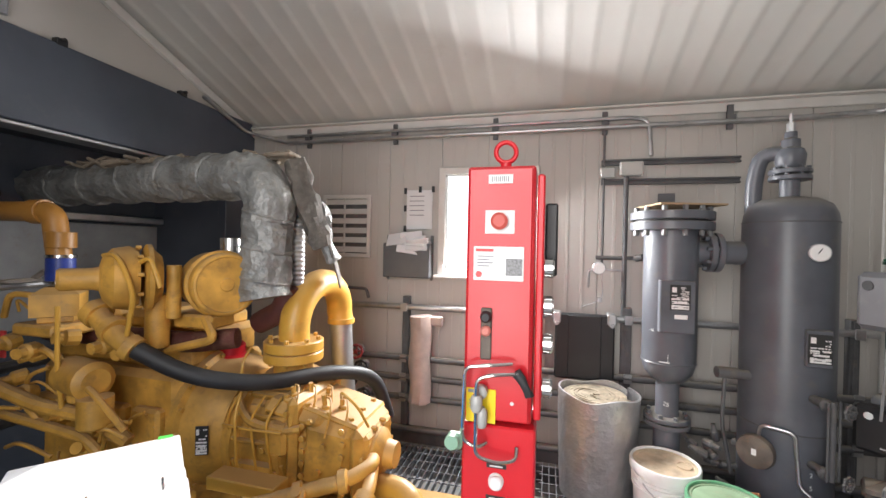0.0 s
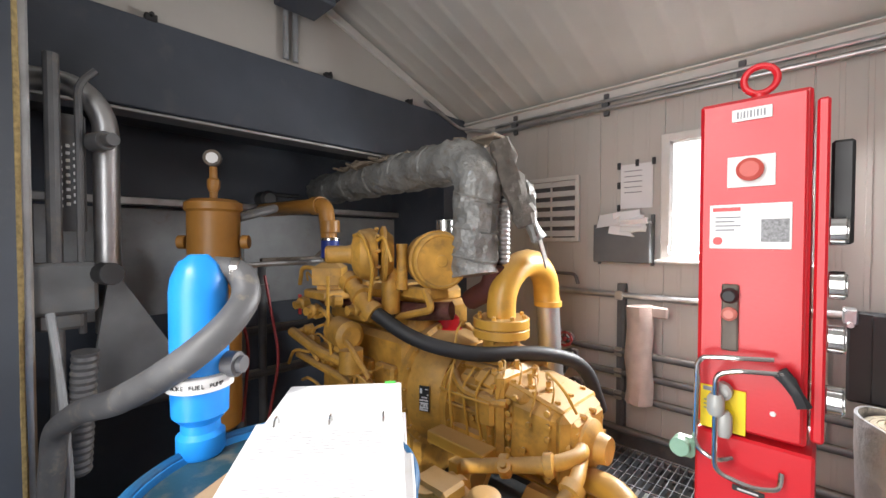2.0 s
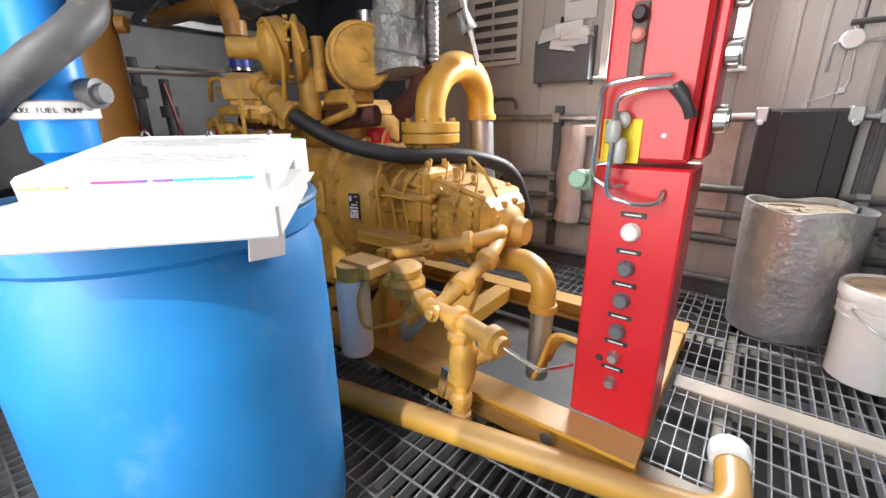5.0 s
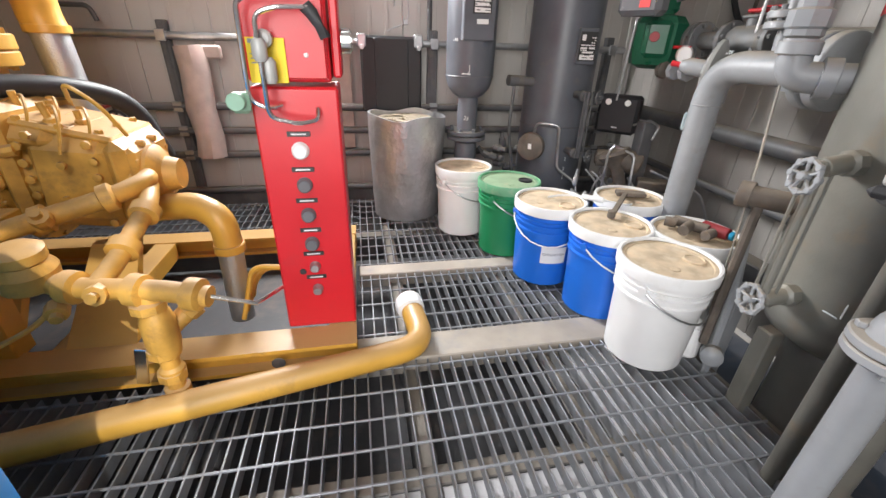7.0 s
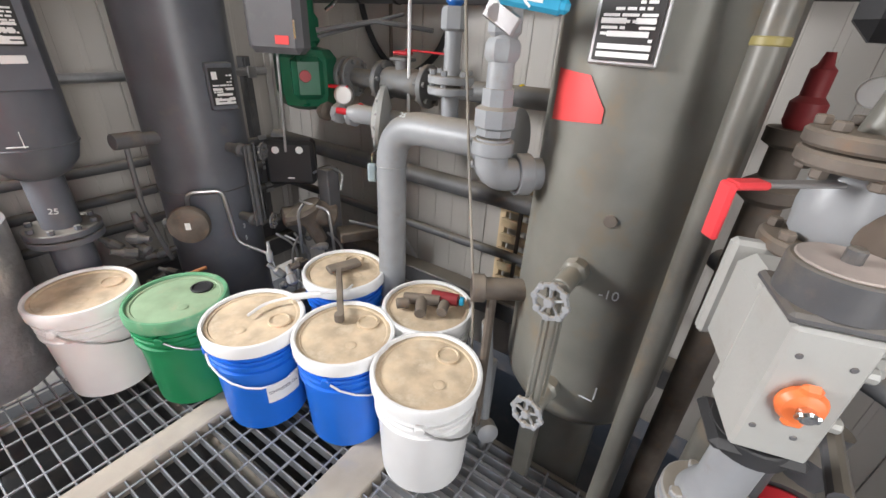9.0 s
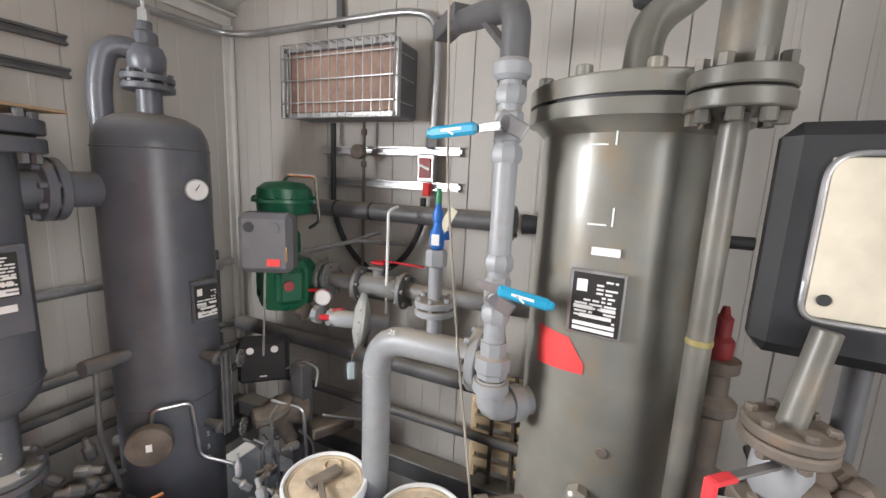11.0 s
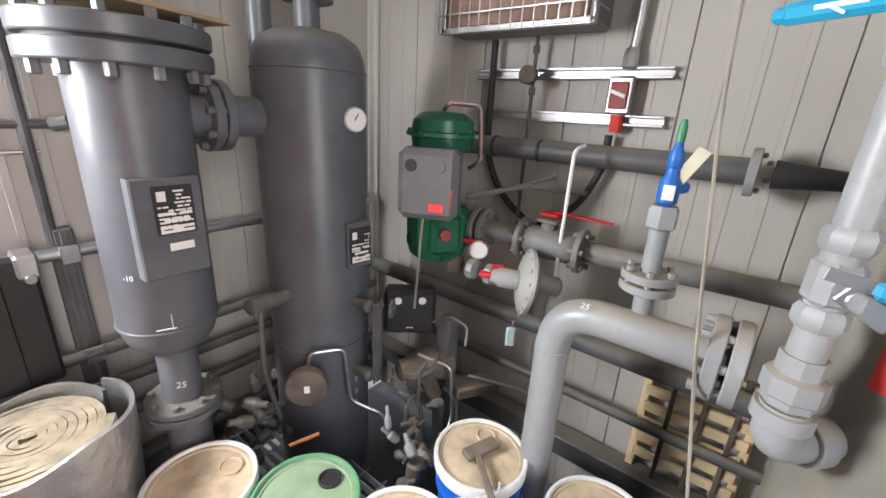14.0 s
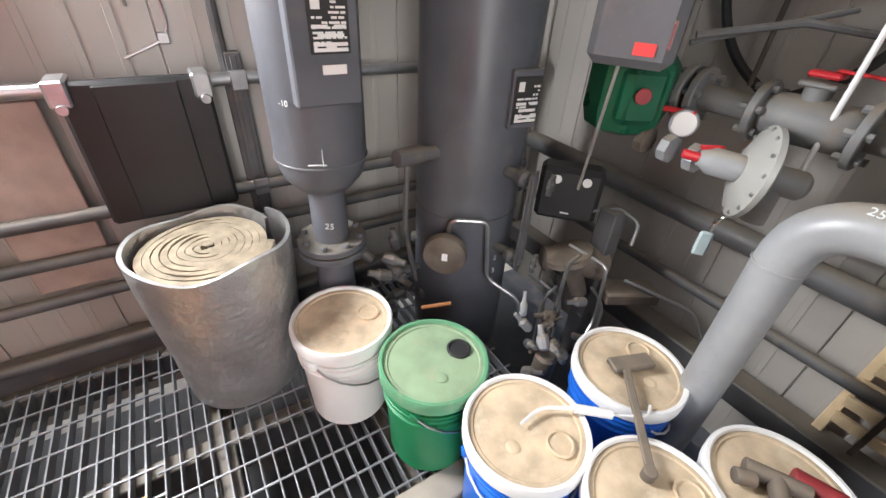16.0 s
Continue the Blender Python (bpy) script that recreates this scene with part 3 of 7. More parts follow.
part("clamp_band", G().ring(c0 + ax * 0.177, ax, 0.140, 0.005, 36, 6), M_YEL, ac)
part("air_cleaner_stay", G().box((-1.16, 2.08, 1.08), (0.2, 0.14, 0.06), 0.01).tube([(-1.1, 2.02, 1.10), (-1.02, 1.99, 1.02), (-1.25, 1.98, 0.96)], 0.018, 8, 0.04), M_YEL, eng)
part("breather_cap", G().cyl((-1.13, 2.19, 1.36), (-1.13, 2.19, 1.44), 0.045, 18), M_CHROME, eng, "bright steel breather cap")
part("gas_pipe", G().tube([(-2.55, 1.86, 1.54), (-1.84, 1.93, 1.54), (-1.80, 1.935, 1.30)], 0.045, 14, 0.05).cyl((-1.80, 1.935, 1.45), (-1.80, 1.935, 1.38), 0.055, 14).cyl((-1.95, 1.92, 1.54), (-1.88, 1.926, 1.54), 0.055, 14), M_BROWN, eng, "brown-yellow gas pipe")
bs = part("blue_sleeve", G().cyl((-1.80, 1.935, 1.34), (-1.80, 1.935, 1.22), 0.052, 18), mat("dark_blue_sleeve", (0.02, 0.04, 0.22), 0.4), eng, "dark blue hose sleeve")
for z in (1.335, 1.22):
    part("hose_clamp", G().cyl((-1.80, 1.935, z + 0.015), (-1.80, 1.935, z), 0.056, 18), M_CHROME, bs)
part("carburettor", G().lathe([(0.07, 0), (0.085, 0.01), (0.085, 0.03), (0.115, 0.035), (0.115, 0.13), (0.06, 0.16)], (-1.80, 1.935, 1.05), (0, 0, 1), 4).box((-1.80, 1.93, 1.03), (0.24, 0.2, 0.05), 0.01), M_YEL, eng)
g = G().tube([(-1.42, 1.82, 1.13), (-1.30, 1.80, 1.06), (-1.22, 1.82, 1.0)], 0.04, 14, 0.05)
g.cyl((-1.44, 1.82, 1.14), (-1.40, 1.82, 1.12), 0.055, 14).cyl((-1.33, 1.808, 1.085), (-1.30, 1.805, 1.07), 0.052, 14).cyl((-1.25, 1.81, 1.02), (-1.22, 1.82, 1.0), 0.05, 14)
part("water_elbow", g, M_YEL, eng)
part("water_hose", G().tube([(-1.24, 1.815, 1.015), (-1.05, 1.90, 0.89), (-0.86, 2.06, 0.83), (-0.66, 2.36, 0.82), (-0.56, 2.58, 0.74), (-0.52, 2.66, 0.5)], 0.034, 14, 0.12), M_BLACK, eng, "black rubber water hose")
g = G().lathe([(0.06, 0), (0.075, 0.015), (0.075, 0.19), (0.05, 0.21)], (-1.62, 1.86, 0.86), (1, -0.2, 0.0), 18)
g.lathe([(0.05, 0), (0.06, 0.01), (0.06, 0.12), (0.03, 0.13)], (-1.42, 1.82, 0.68), (0, 0, 1), 16)
part("starter", g, M_YEL, eng)
part("oil_rail", G().tube([(-2.0, 1.80, 0.80), (-1.7, 1.80, 0.74), (-1.45, 1.82, 0.72), (-1.30, 1.86, 0.62)], 0.028, 10, 0.06).tube([(-2.0, 1.84, 0.66), (-1.5, 1.84, 0.62), (-1.38, 1.86, 0.5)], 0.022, 10, 0.06), M_YEL, eng)
rnd = random.Random(4)
for i in range(16):
    a = Vector((rnd.uniform(-2.0, -1.25), rnd.uniform(1.80, 1.95), rnd.uniform(0.45, 1.1)))
    b = a + Vector((rnd.uniform(-0.3, 0.3), rnd.uniform(-0.03, 0.06), rnd.uniform(-0.25, 0.12)))
    part("fuel_line", G().tube([a, (a + b) / 2 + Vector((0, -0.03, 0.06)), b], rnd.choice((0.006, 0.009, 0.013)), 8, 0.08), M_YEL, eng)
for i in range(14):
    p = Vector((rnd.uniform(-2.0, -1.28), 1.93 - rnd.random() * 0.06, rnd.uniform(0.4, 1.0)))
    part("fitting", G().lathe([(0.02, 0), (0.035, 0.006), (0.035, 0.05), (0.024, 0.06), (0.024, 0.09)], p, (rnd.uniform(-0.4, 0.4), -1, rnd.uniform(-0.2, 0.4)), 10), M_YEL, eng)
g = G()
for p in ([(-1.36, 1.80, 1.36), (-1.24, 1.76, 1.37), (-1.18, 1.78, 1.22), (-1.24, 1.80, 1.06)], [(-1.24, 1.84, 1.33), (-1.18, 1.84, 1.36), (-1.14, 1.85, 1.24)], [(-1.60, 1.80, 1.15), (-1.58, 1.79, 0.9), (-1.56, 1.80, 0.7)]):
    g.tube(p, 0.009, 8, 0.06)
part("sense_line", g, M_YELC, eng)
part("warning_tag", G().box((-2.02, 1.86, 0.95), (0.03, 0.01, 0.12), 0.003), M_STKR, eng, "orange-red tag")
rp = part("red_cap_filter", G().lathe([(0.06, 0), (0.075, 0.01), (0.075, 0.05), (0.06, 0.06), (0.06, 0.10), (0.04, 0.12)], (-1.19, 2.28, 0.82), (0, 0, 1), 20), M_RED, eng, "faded red filler housing")

bell = thing("screw_compressor", (-0.8, 2.25, 0.09), "dusty yellow screw compressor with flanged suction elbow", "compressor")
CX = Vector((1, 0, 0))
g = G().lathe([(0.28, 0), (0.325, 0.015), (0.325, 0.05), (0.30, 0.06), (0.285, 0.14), (0.25, 0.2), (0.235, 0.22)], (-1.24, 2.27, 0.58), CX, 40)
g.bolts((-1.19, 2.27, 0.58), CX, 0.31, 20, 0.012, 0.016)
part("bell_housing", g, M_YEL, bell)
nameplate(bell, (-1.07, 1.985, 0.60), (0.4, -0.9, 0.1), 0.05, 0.12, 5)
g = G().lathe([(0.22, 0), (0.235, 0.015), (0.235, 0.06), (0.2, 0.075), (0.2, 0.24), (0.225, 0.25), (0.225, 0.30), (0.19, 0.31), (0.18, 0.42)], (-1.03, 2.26, 0.56), CX, 32)
for a, u, s in ((0.7, -0.90, 0.07), (0.1, -0.82, 0.05), (-0.5, -0.92, 0.08), (1.1, -0.80, 0.05)):
    g.box((u, 2.26 - 0.195 * math.cos(a), 0.56 + 0.195 * math.sin(a)), (s * 1.6, 0.04, s), 0.012, Matrix.Rotation(-a, 3, "X"))
g.tube([(-1.0, 2.10, 0.74), (-0.88, 2.03, 0.68), (-0.74, 2.04, 0.66), (-0.66, 2.06, 0.67)], 0.018, 8, 0.05)
part("casing", g, M_YEL, bell)
g = G().box((-0.56, 2.24, 0.555), (0.26, 0.34, 0.31), 0.05, Matrix.Rotation(0.10, 3, "Y")).box((-0.70, 2.24, 0.59), (0.05, 0.40, 0.40), 0.05)
g.bolts((-0.68, 2.04, 0.60), (0, -1, 0), 0.14, 8, 0.012, 0.014)
part("gear_case", g, M_YEL, bell)
g = G().box((-0.425, 2.22, 0.545), (0.06, 0.32, 0.28), 0.06)
g.box((-0.395, 2.22, 0.545), (0.035, 0.26, 0.23), 0.055).lathe([(0.10, 0), (0.10, 0.02), (0.085, 0.035), (0.06, 0.05), (0.05, 0.09)], (-0.385, 2.20, 0.55), CX, 24)
for k in range(10):
    a = k * 0.628
    g.cyl((-0.40, 2.22 + 0.135 * math.cos(a), 0.545 + 0.12 * math.sin(a)), (-0.375, 2.22 + 0.135 * math.cos(a), 0.545 + 0.12 * math.sin(a)), 0.011, 6)
part("end_cover", g, M_YEL, bell)
g = G().cyl((-0.86, 2.30, 0.74), (-0.86, 2.30, 0.80), 0.115, 24).cyl((-0.86, 2.30, 0.80), (-0.86, 2.30, 0.82), 0.125, 24).cyl((-0.86, 2.30, 0.82), (-0.86, 2.30, 0.88), 0.09, 24)
part("suction_neck", g, M_YEL, bell)
fl = part("suction_flange", G().cyl((-0.86, 2.30, 0.875), (-0.86, 2.30, 0.918), 0.135, 32, 0.004).cyl((-0.86, 2.30, 0.922), (-0.86, 2.30, 0.968), 0.135, 32, 0.004).cyl((-0.86, 2.3, 0.91), (-0.86, 2.3, 0.93), 0.12, 24), M_YELC, bell)
for k in range(8):
    a = k * math.pi / 4 + 0.3
    part("bolt", G().cyl((-0.86 + 0.112 * math.cos(a), 2.30 + 0.112 * math.sin(a), 0.862), (-0.86 + 0.112 * math.cos(a), 2.30 + 0.112 * math.sin(a), 0.985), 0.011, 6), M_YEL, fl)
el = [(-0.86, 2.30, 0.96)] + [(-0.86 + 0.01 * math.sin(k * math.pi / 12), 2.30 + 0.215 * (1 - math.cos(k * math.pi / 12)), 1.03 + 0.19 * math.sin(k * math.pi / 12)) for k in range(13)] + [(-0.85, 2.73, 0.98)]
part("suction_elbow", G().tube(el, 0.07, 22).cyl((-0.85, 2.73, 1.0), (-0.85, 2.73, 0.97), 0.076, 22), M_YELC, bell)
part("braided_hose", G().tube([(-0.85, 2.73, 0.98), (-0.84, 2.74, 0.7), (-0.82, 2.76, 0.45)], 0.062, 20, 0.1), M_BRAID, bell, "braided stainless steel flexible hose")
g = G()
for i in range(5):
    x = -0.74 + i * 0.05
    y = 2.14 + 0.05 * (i % 3)
    g.lathe([(0.012, 0), (0.016, 0.01), (0.016, 0.03), (0.010, 0.035), (0.010, 0.06 + 0.02 * (i % 2))], (x, y, 0.765 - 0.24 * (x + 0.80)), (0.1 * (i % 3 - 1), -0.15, 1), 8)
    g.tube([(x, y, 0.83 - 0.24 * (x + 0.80)), (x + 0.03, y - 0.02, 0.835 - 0.24 * (x + 0.80)), (x + 0.06, y - 0.07, 0.80 - 0.24 * (x + 0.80)), (x + 0.05, y - 0.10, 0.70 - 0.2 * (x + 0.80))], 0.0045, 6, 0.04)
g.box((-0.66, 2.22, 0.735), (0.26, 0.22, 0.03), 0.012, Matrix.Rotation(0.24, 3, "Y")).box((-0.72, 2.21, 0.705), (0.30, 0.28, 0.08), 0.035, Matrix.Rotation(0.16, 3, "Y"))
part("manifold_block", g, M_YEL, bell)
for x, r in ((-0.985, 0.243), (-0.755, 0.236)):
    g = G().lathe([(r - 0.03, 0), (r, 0.004), (r, 0.018), (r - 0.03, 0.022)], (x, 2.26, 0.56), CX, 40)
    part("seam_flange", g.bolts((x + 0.02, 2.26, 0.56), CX, r - 0.012, 16, 0.009, 0.012), M_YEL, bell)
for i, a in enumerate((-0.35, 0.15, 0.62, 1.05)):
    c = Vector((-0.87, 2.26 - 0.2 * math.cos(a), 0.56 + 0.2 * math.sin(a)))
    part("casing_rib", G().box(c, (0.20, 0.05, 0.016), 0.005, Matrix.Rotation(-a, 3, "X")), M_YEL, bell)
for i in range(6):
    z = 0.43 + i * 0.05
    part("case_bolt", G().lathe([(0.009, 0), (0.013, 0.002), (0.013, 0.011), (0.008, 0.013)], (-0.475 - 0.004 * (i % 2), 2.068, z), (0, -1, 0), 8), M_YEL, bell)
    part("case_bolt", G().lathe([(0.009, 0), (0.013, 0.002), (0.013, 0.011), (0.008, 0.013)], (-0.655, 2.068, z), (0, -1, 0), 8), M_YEL, bell)
part("deck", G().box((-0.60, 2.24, 0.722), (0.36, 0.29, 0.024), 0.01, Matrix.Rotation(0.24, 3, "Y")).box((-0.86, 2.28, 0.750), (0.28, 0.26, 0.03), 0.014), M_YEL, bell)
for k, (x, y) in enumerate(((-0.76, 2.11), (-0.66, 2.11), (-0.56, 2.11), (-0.47, 2.13), (-0.47, 2.24), (-0.47, 2.35))):
    part("deck_bolt", G().cyl((x, y, 0.772 - 0.24 * (x + 0.80)), (x, y, 0.792 - 0.24 * (x + 0.80)), 0.012, 6), M_YEL, bell)
part("step_block", G().box((-0.76, 2.06, 0.62), (0.10, 0.07, 0.13), 0.014), M_YEL, bell)
part("cover_plate", G().box((-0.86, 2.075, 0.45), (0.16, 0.05, 0.11), 0.012, Matrix.Rotation(0.35, 3, "X")).bolts((-0.86, 2.045, 0.44), (0, -1, -0.3), 0.045, 4, 0.008, 0.01), M_YEL, bell)
for pts_ in ([(-1.0, 2.02, 0.66), (-0.86, 1.995, 0.67), (-0.72, 2.02, 0.66)], [(-0.92, 2.03, 0.80), (-0.90, 1.97, 0.72), (-0.89, 1.98, 0.50), (-0.80, 2.01, 0.44)], [(-0.50, 2.10, 0.80), (-0.46, 2.02, 0.86), (-0.40, 2.04, 0.80), (-0.38, 2.10, 0.70)], [(-0.98, 2.16, 0.95), (-0.97, 2.10, 0.92), (-0.97, 2.08, 0.80)]):
    part("capillary", G().tube(pts_, 0.006, 8, 0.04), M_YELC, bell)
for k in range(3):
    x = -0.98 + k * 0.10 + 0.02 * (k == 1)
    part("oil_line", G().tube([(x, 2.10, 0.77), (x - 0.01, 2.03 - 0.01 * k, 0.70), (x + 0.015, 2.04, 0.48 - 0.03 * k), (x + 0.09, 2.06, 0.42)], 0.0055, 6, 0.05), M_YELC, bell)
# oil pipework in front of the casing
g = G().tube([(-0.40, 2.16, 0.56), (-0.34, 2.08, 0.57), (-0.40, 1.98, 0.55), (-0.72, 1.86, 0.47)], 0.028, 14, 0.06)
for p in ((-0.40, 1.98, 0.55), (-0.55, 1.925, 0.51), (-0.40, 2.12, 0.565)):
    g.lathe([(0.030, 0), (0.042, 0.006), (0.042, 0.035), (0.030, 0.04)], p, (-0.9, -0.35, -0.22), 14)
part("oil_supply_pipe", g, M_YEL, bell)
sp0 = part("oil_pipe", G().tube([(-0.74, 1.80, 0.44), (-0.40, 1.70, 0.40), (-0.21, 1.665, 0.40), (-0.08, 1.64, 0.385)], 0.028, 14, 0.05), M_YEL, bell)
for p in ((-0.70, 1.79, 0.437), (-0.44, 1.71, 0.405), (-0.28, 1.68, 0.40), (-0.14, 1.652, 0.393)):
    part("coupling", G().lathe([(0.030, 0), (0.043, 0.006), (0.043, 0.04), (0.030, 0.046)], p, (0.95, -0.25, -0.08), 14), M_YEL, sp0)
part("strainer", G().lathe([(0.04, 0), (0.062, 0.015), (0.066, 0.06), (0.05, 0.085), (0.055, 0.09), (0.055, 0.115), (0.04, 0.125)], (-0.52, 1.735, 0.39), (0.05, -0.1, 1), 20), M_YEL, bell)
g = G().tube([(-0.36, 1.69, 0.40), (-0.34, 1.80, 0.44), (-0.32, 1.98, 0.52), (-0.36, 2.1, 0.54)], 0.026, 14, 0.05)
for p in ((-0.34, 1.80, 0.44), (-0.325, 1.93, 0.495)):
    g.lathe([(0.029, 0), (0.041, 0.006), (0.041, 0.04), (0.029, 0.046)], p, (0.05, 0.9, 0.4), 14)
part("cross_pipe", g, M_YEL, bell)
g = G().lathe([(0.026, 0), (0.034, 0.01), (0.034, 0.05), (0.024, 0.055), (0.024, 0.075), (0.033, 0.08), (0.033, 0.12), (0.025, 0.13), (0.025, 0.16), (0.036, 0.17), (0.043, 0.21), (0.043, 0.28), (0.035, 0.31), (0.028, 0.32), (0.028, 0.38)], (-0.245, 1.672, 0.02), (0.03, 0, 1), 18)
dv_ = part("drain_valve", g, M_YEL, bell)
for z, r in ((0.10, 0.038), (0.185, 0.041), (0.335, 0.043)):
    part("union_nut", G().lathe([(r - 0.01, 0), (r, 0.006), (r, 0.03), (r - 0.01, 0.036)], (-0.245, 1.672, z), (0.03, 0, 1), 8), M_YEL, dv_)
part("side_port", G().cyl((-0.235, 1.69, 0.25), (-0.17, 1.73, 0.30), 0.026, 12).cyl((-0.185, 1.72, 0.29), (-0.16, 1.735, 0.307), 0.033, 8), M_YEL, dv_)
for p, a in (((-0.62, 1.76, 0.42), (0.4, -0.9, 0.1)), ((-0.46, 1.70, 0.36), (0.3, -0.9, -0.3)), ((-0.34, 1.68, 0.40), (0.1, -1, 0.2)), ((-0.55, 1.90, 0.50), (0.1, -0.6, 0.8))):
    part("plug", G().lathe([(0.02, 0), (0.026, 0.01), (0.026, 0.04), (0.014, 0.042), (0.014, 0.058)], p, a, 8), M_YEL, bell)
part("filter_tube", G().tube([(-0.66, 1.66, 0.44), (-0.655, 1.62, 0.38), (-0.64, 1.62, 0.26), (-0.52, 1.70, 0.30), (-0.46, 1.74, 0.38)], 0.007, 8, 0.05), M_YELC, bell)
part("valve_lever", G().box((-0.30, 1.65, 0.17), (0.03, 0.008, 0.12), 0.002, Matrix.Rotation(0.2, 3, "Y")), M_CHROME, dv_, "bare steel lever")
part("oil_filter", G().lathe([(0.05, 0), (0.06, 0.01), (0.062, 0.03), (0.062, 0.29), (0.057, 0.30), (0.05, 0.31)], (-0.72, 1.655, 0.125), (0, 0, 1), 24), M_PLW, bell, "white spin-on oil filter")
part("filter_head", G().cyl((-0.72, 1.655, 0.435), (-0.72, 1.655, 0.49), 0.055, 16).box((-0.70, 1.70, 0.47), (0.16, 0.12, 0.06), 0.012), M_YEL, bell)
g = G().tube([(-0.42, 2.16, 0.44), (-0.24, 2.12, 0.46), (-0.16, 2.08, 0.42), (-0.155, 2.075, 0.30)], 0.046, 16, 0.09).cyl((-0.155, 2.075, 0.33), (-0.155, 2.075, 0.30), 0.052, 16)
part("discharge_elbow", g, M_YELC, bell)
part("flexible_hose", G().tube([(-0.155, 2.075, 0.31), (-0.16, 2.07, 0.12), (-0.16, 2.07, 0.02)], 0.042, 16, 0.05), M_BRAID, bell, "clear wrapped braided hose")
for k in range(4):
    part("small_tube", G().tube([(0.04, 1.93 + k * 0.05, 0.30 - 0.03 * k), (-0.06, 1.95 + k * 0.05, 0.30 - 0.03 * k), (-0.10, 1.96 + k * 0.04, 0.16), (-0.12, 1.95 + k * 0.05, 0.09)], 0.009, 8, 0.05), M_YELC, bell)
part("stay_rod", G().tube([(-0.08, 1.64, 0.385), (0.02, 1.66, 0.34), (0.06, 1.80, 0.3)], 0.006, 8), M_CHROME, bell)

# lagged exhaust
exh = thing("lagged_exhaust_pipe", (-0.95, 2.15, 1.0), "exhaust pipe wrapped in torn silver-grey lagging cloth", "exhaust pipe")
pts = [(-2.78, 2.42, 1.74)]
for i in range(44):
    t = i / 43
    pts.append((-2.65 + 1.55 * t, 2.40 - 0.16 * t, 1.735 + 0.008 * math.sin(i * 0.9)))
pts += [(-1.06, 2.228, 1.732), (-1.03, 2.225, 1.72), (-1.0, 2.22, 1.705), (-0.975, 2.215, 1.68), (-0.955, 2.21, 1.65)]
pts += [(-0.938 + 0.006 * math.sin(k), 2.205 - 0.001 * k, 1.61 - 0.022 * k) for k in range(21)]
part("lagging", G().tube(pts, 0.108, 30, wave=0.085, seed=3), M_LAG, exh)
for k, i in enumerate((6, 14, 23, 31, 39, 53, 60, 66)):
    d_ = Vector(pts[i + 1]) - Vector(pts[i])
    part("lagging_tie", G().ring(pts[i], d_, 0.109, 0.007, 28, 6), M_LAG, exh)
g = G()
rnd = random.Random(8)
for i in range(44):
    p = Vector((-2.3 + 1.40 * rnd.random(), 2.33, 1.838))
    p.y += rnd.uniform(-0.12, 0.06)
    p.z -= 2.2 * (p.y - 2.32) ** 2
    g.box(p, (rnd.uniform(0.05, 0.14), rnd.uniform(0.04, 0.1), 0.016), 0.005, Matrix.Rotation(rnd.uniform(-0.5, 0.5), 3, "X") @ Matrix.Rotation(rnd.uniform(-0.4, 0.4), 3, "Y"))
part("torn_cloth", g, mat("torn_brown_cloth", (0.26, 0.21, 0.16), 0.8, 0.1, 0.4, bump=0.8, fine=60.0), exh, "torn brown cloth edges")
M_TORN = mat("torn_dark_cloth", (0.12, 0.105, 0.09), 0.8, 0.1, 0.45, (0.3, 0.28, 0.26), 0.2, 16, bump=0.9, fine=50.0, depth=0.006)
part("hanging_cloth", G().tube([(-0.87 + 0.014 * k, 2.29 + 0.006 * k, 1.81 - 0.045 * k) for k in range(10)], 0.05, 14, wave=0.35, seed=9), M_TORN, exh, "torn dark lagging hanging loose")
part("loose_cloth", G().tube([(-0.80 + 0.012 * k, 2.38 + 0.02 * math.sin(k * 0.8), 1.62 - 0.035 * k) for k in range(9)], 0.03, 10, wave=0.45, seed=12), M_LAG, exh)
part("hanging_strap", G().box((-0.72, 2.42, 1.33), (0.008, 0.11, 0.24), 0.003, Matrix.Rotation(0.5, 3, "X") @ rz(25)), M_TORN, exh)
part("bellows", G().lathe([(0.028 + 0.005 * (k % 2), k * 0.011) for k in range(40)], (-0.875, 2.34, 1.22), (0, 0, 1), 16), M_BRAID, exh, "bare corrugated bellows")
part("outlet_casting", G().tube([(-0.90, 2.30, 1.22), (-0.93, 2.32, 1.10), (-1.10, 2.36, 1.02)], 0.055, 16, 0.08), mat("dark_rusty_casting", (0.11, 0.035, 0.03), 0.65, 0, 0.35), exh, "dark red cast outlet")

# red control panel
pan = thing("red_control_panel", (0.158, 1.97, 0.092), "tall red steel control panel with gauges and bright tubing", "control panel")
PX0, PX1, PY = 0.045, 0.270, 1.870
part("lower_cabinet", G().box((0.1575, PY + 0.10, 0.480), (0.225, 0.20, 0.776), 0.006), M_RED, pan)
up = part("upper_cabinet", G().box((0.150, PY + 0.105, 1.277), (0.21, 0.19, 0.795), 0.006), M_RED, pan)
part("door", G().box((0.150, PY + 0.004, 1.277), (0.196, 0.012, 0.780), 0.004), M_RED, up)
part("side_door", G().box((0.272, PY + 0.11, 1.27), (0.022, 0.17, 0.76), 0.005), M_RED, pan)
part("lifting_eye", G().ring((0.155, PY + 0.09, 1.735), (0.15, -1, 0), 0.033, 0.008, 26, 10).cyl((0.155, PY + 0.09, 1.668), (0.155, PY + 0.09, 1.70), 0.018, 12), M_RED, pan)
part("side_box", G().box((0.305, PY + 0.17, 1.45), (0.04, 0.10, 0.24), 0.006), M_BLKB, pan, "black side box")
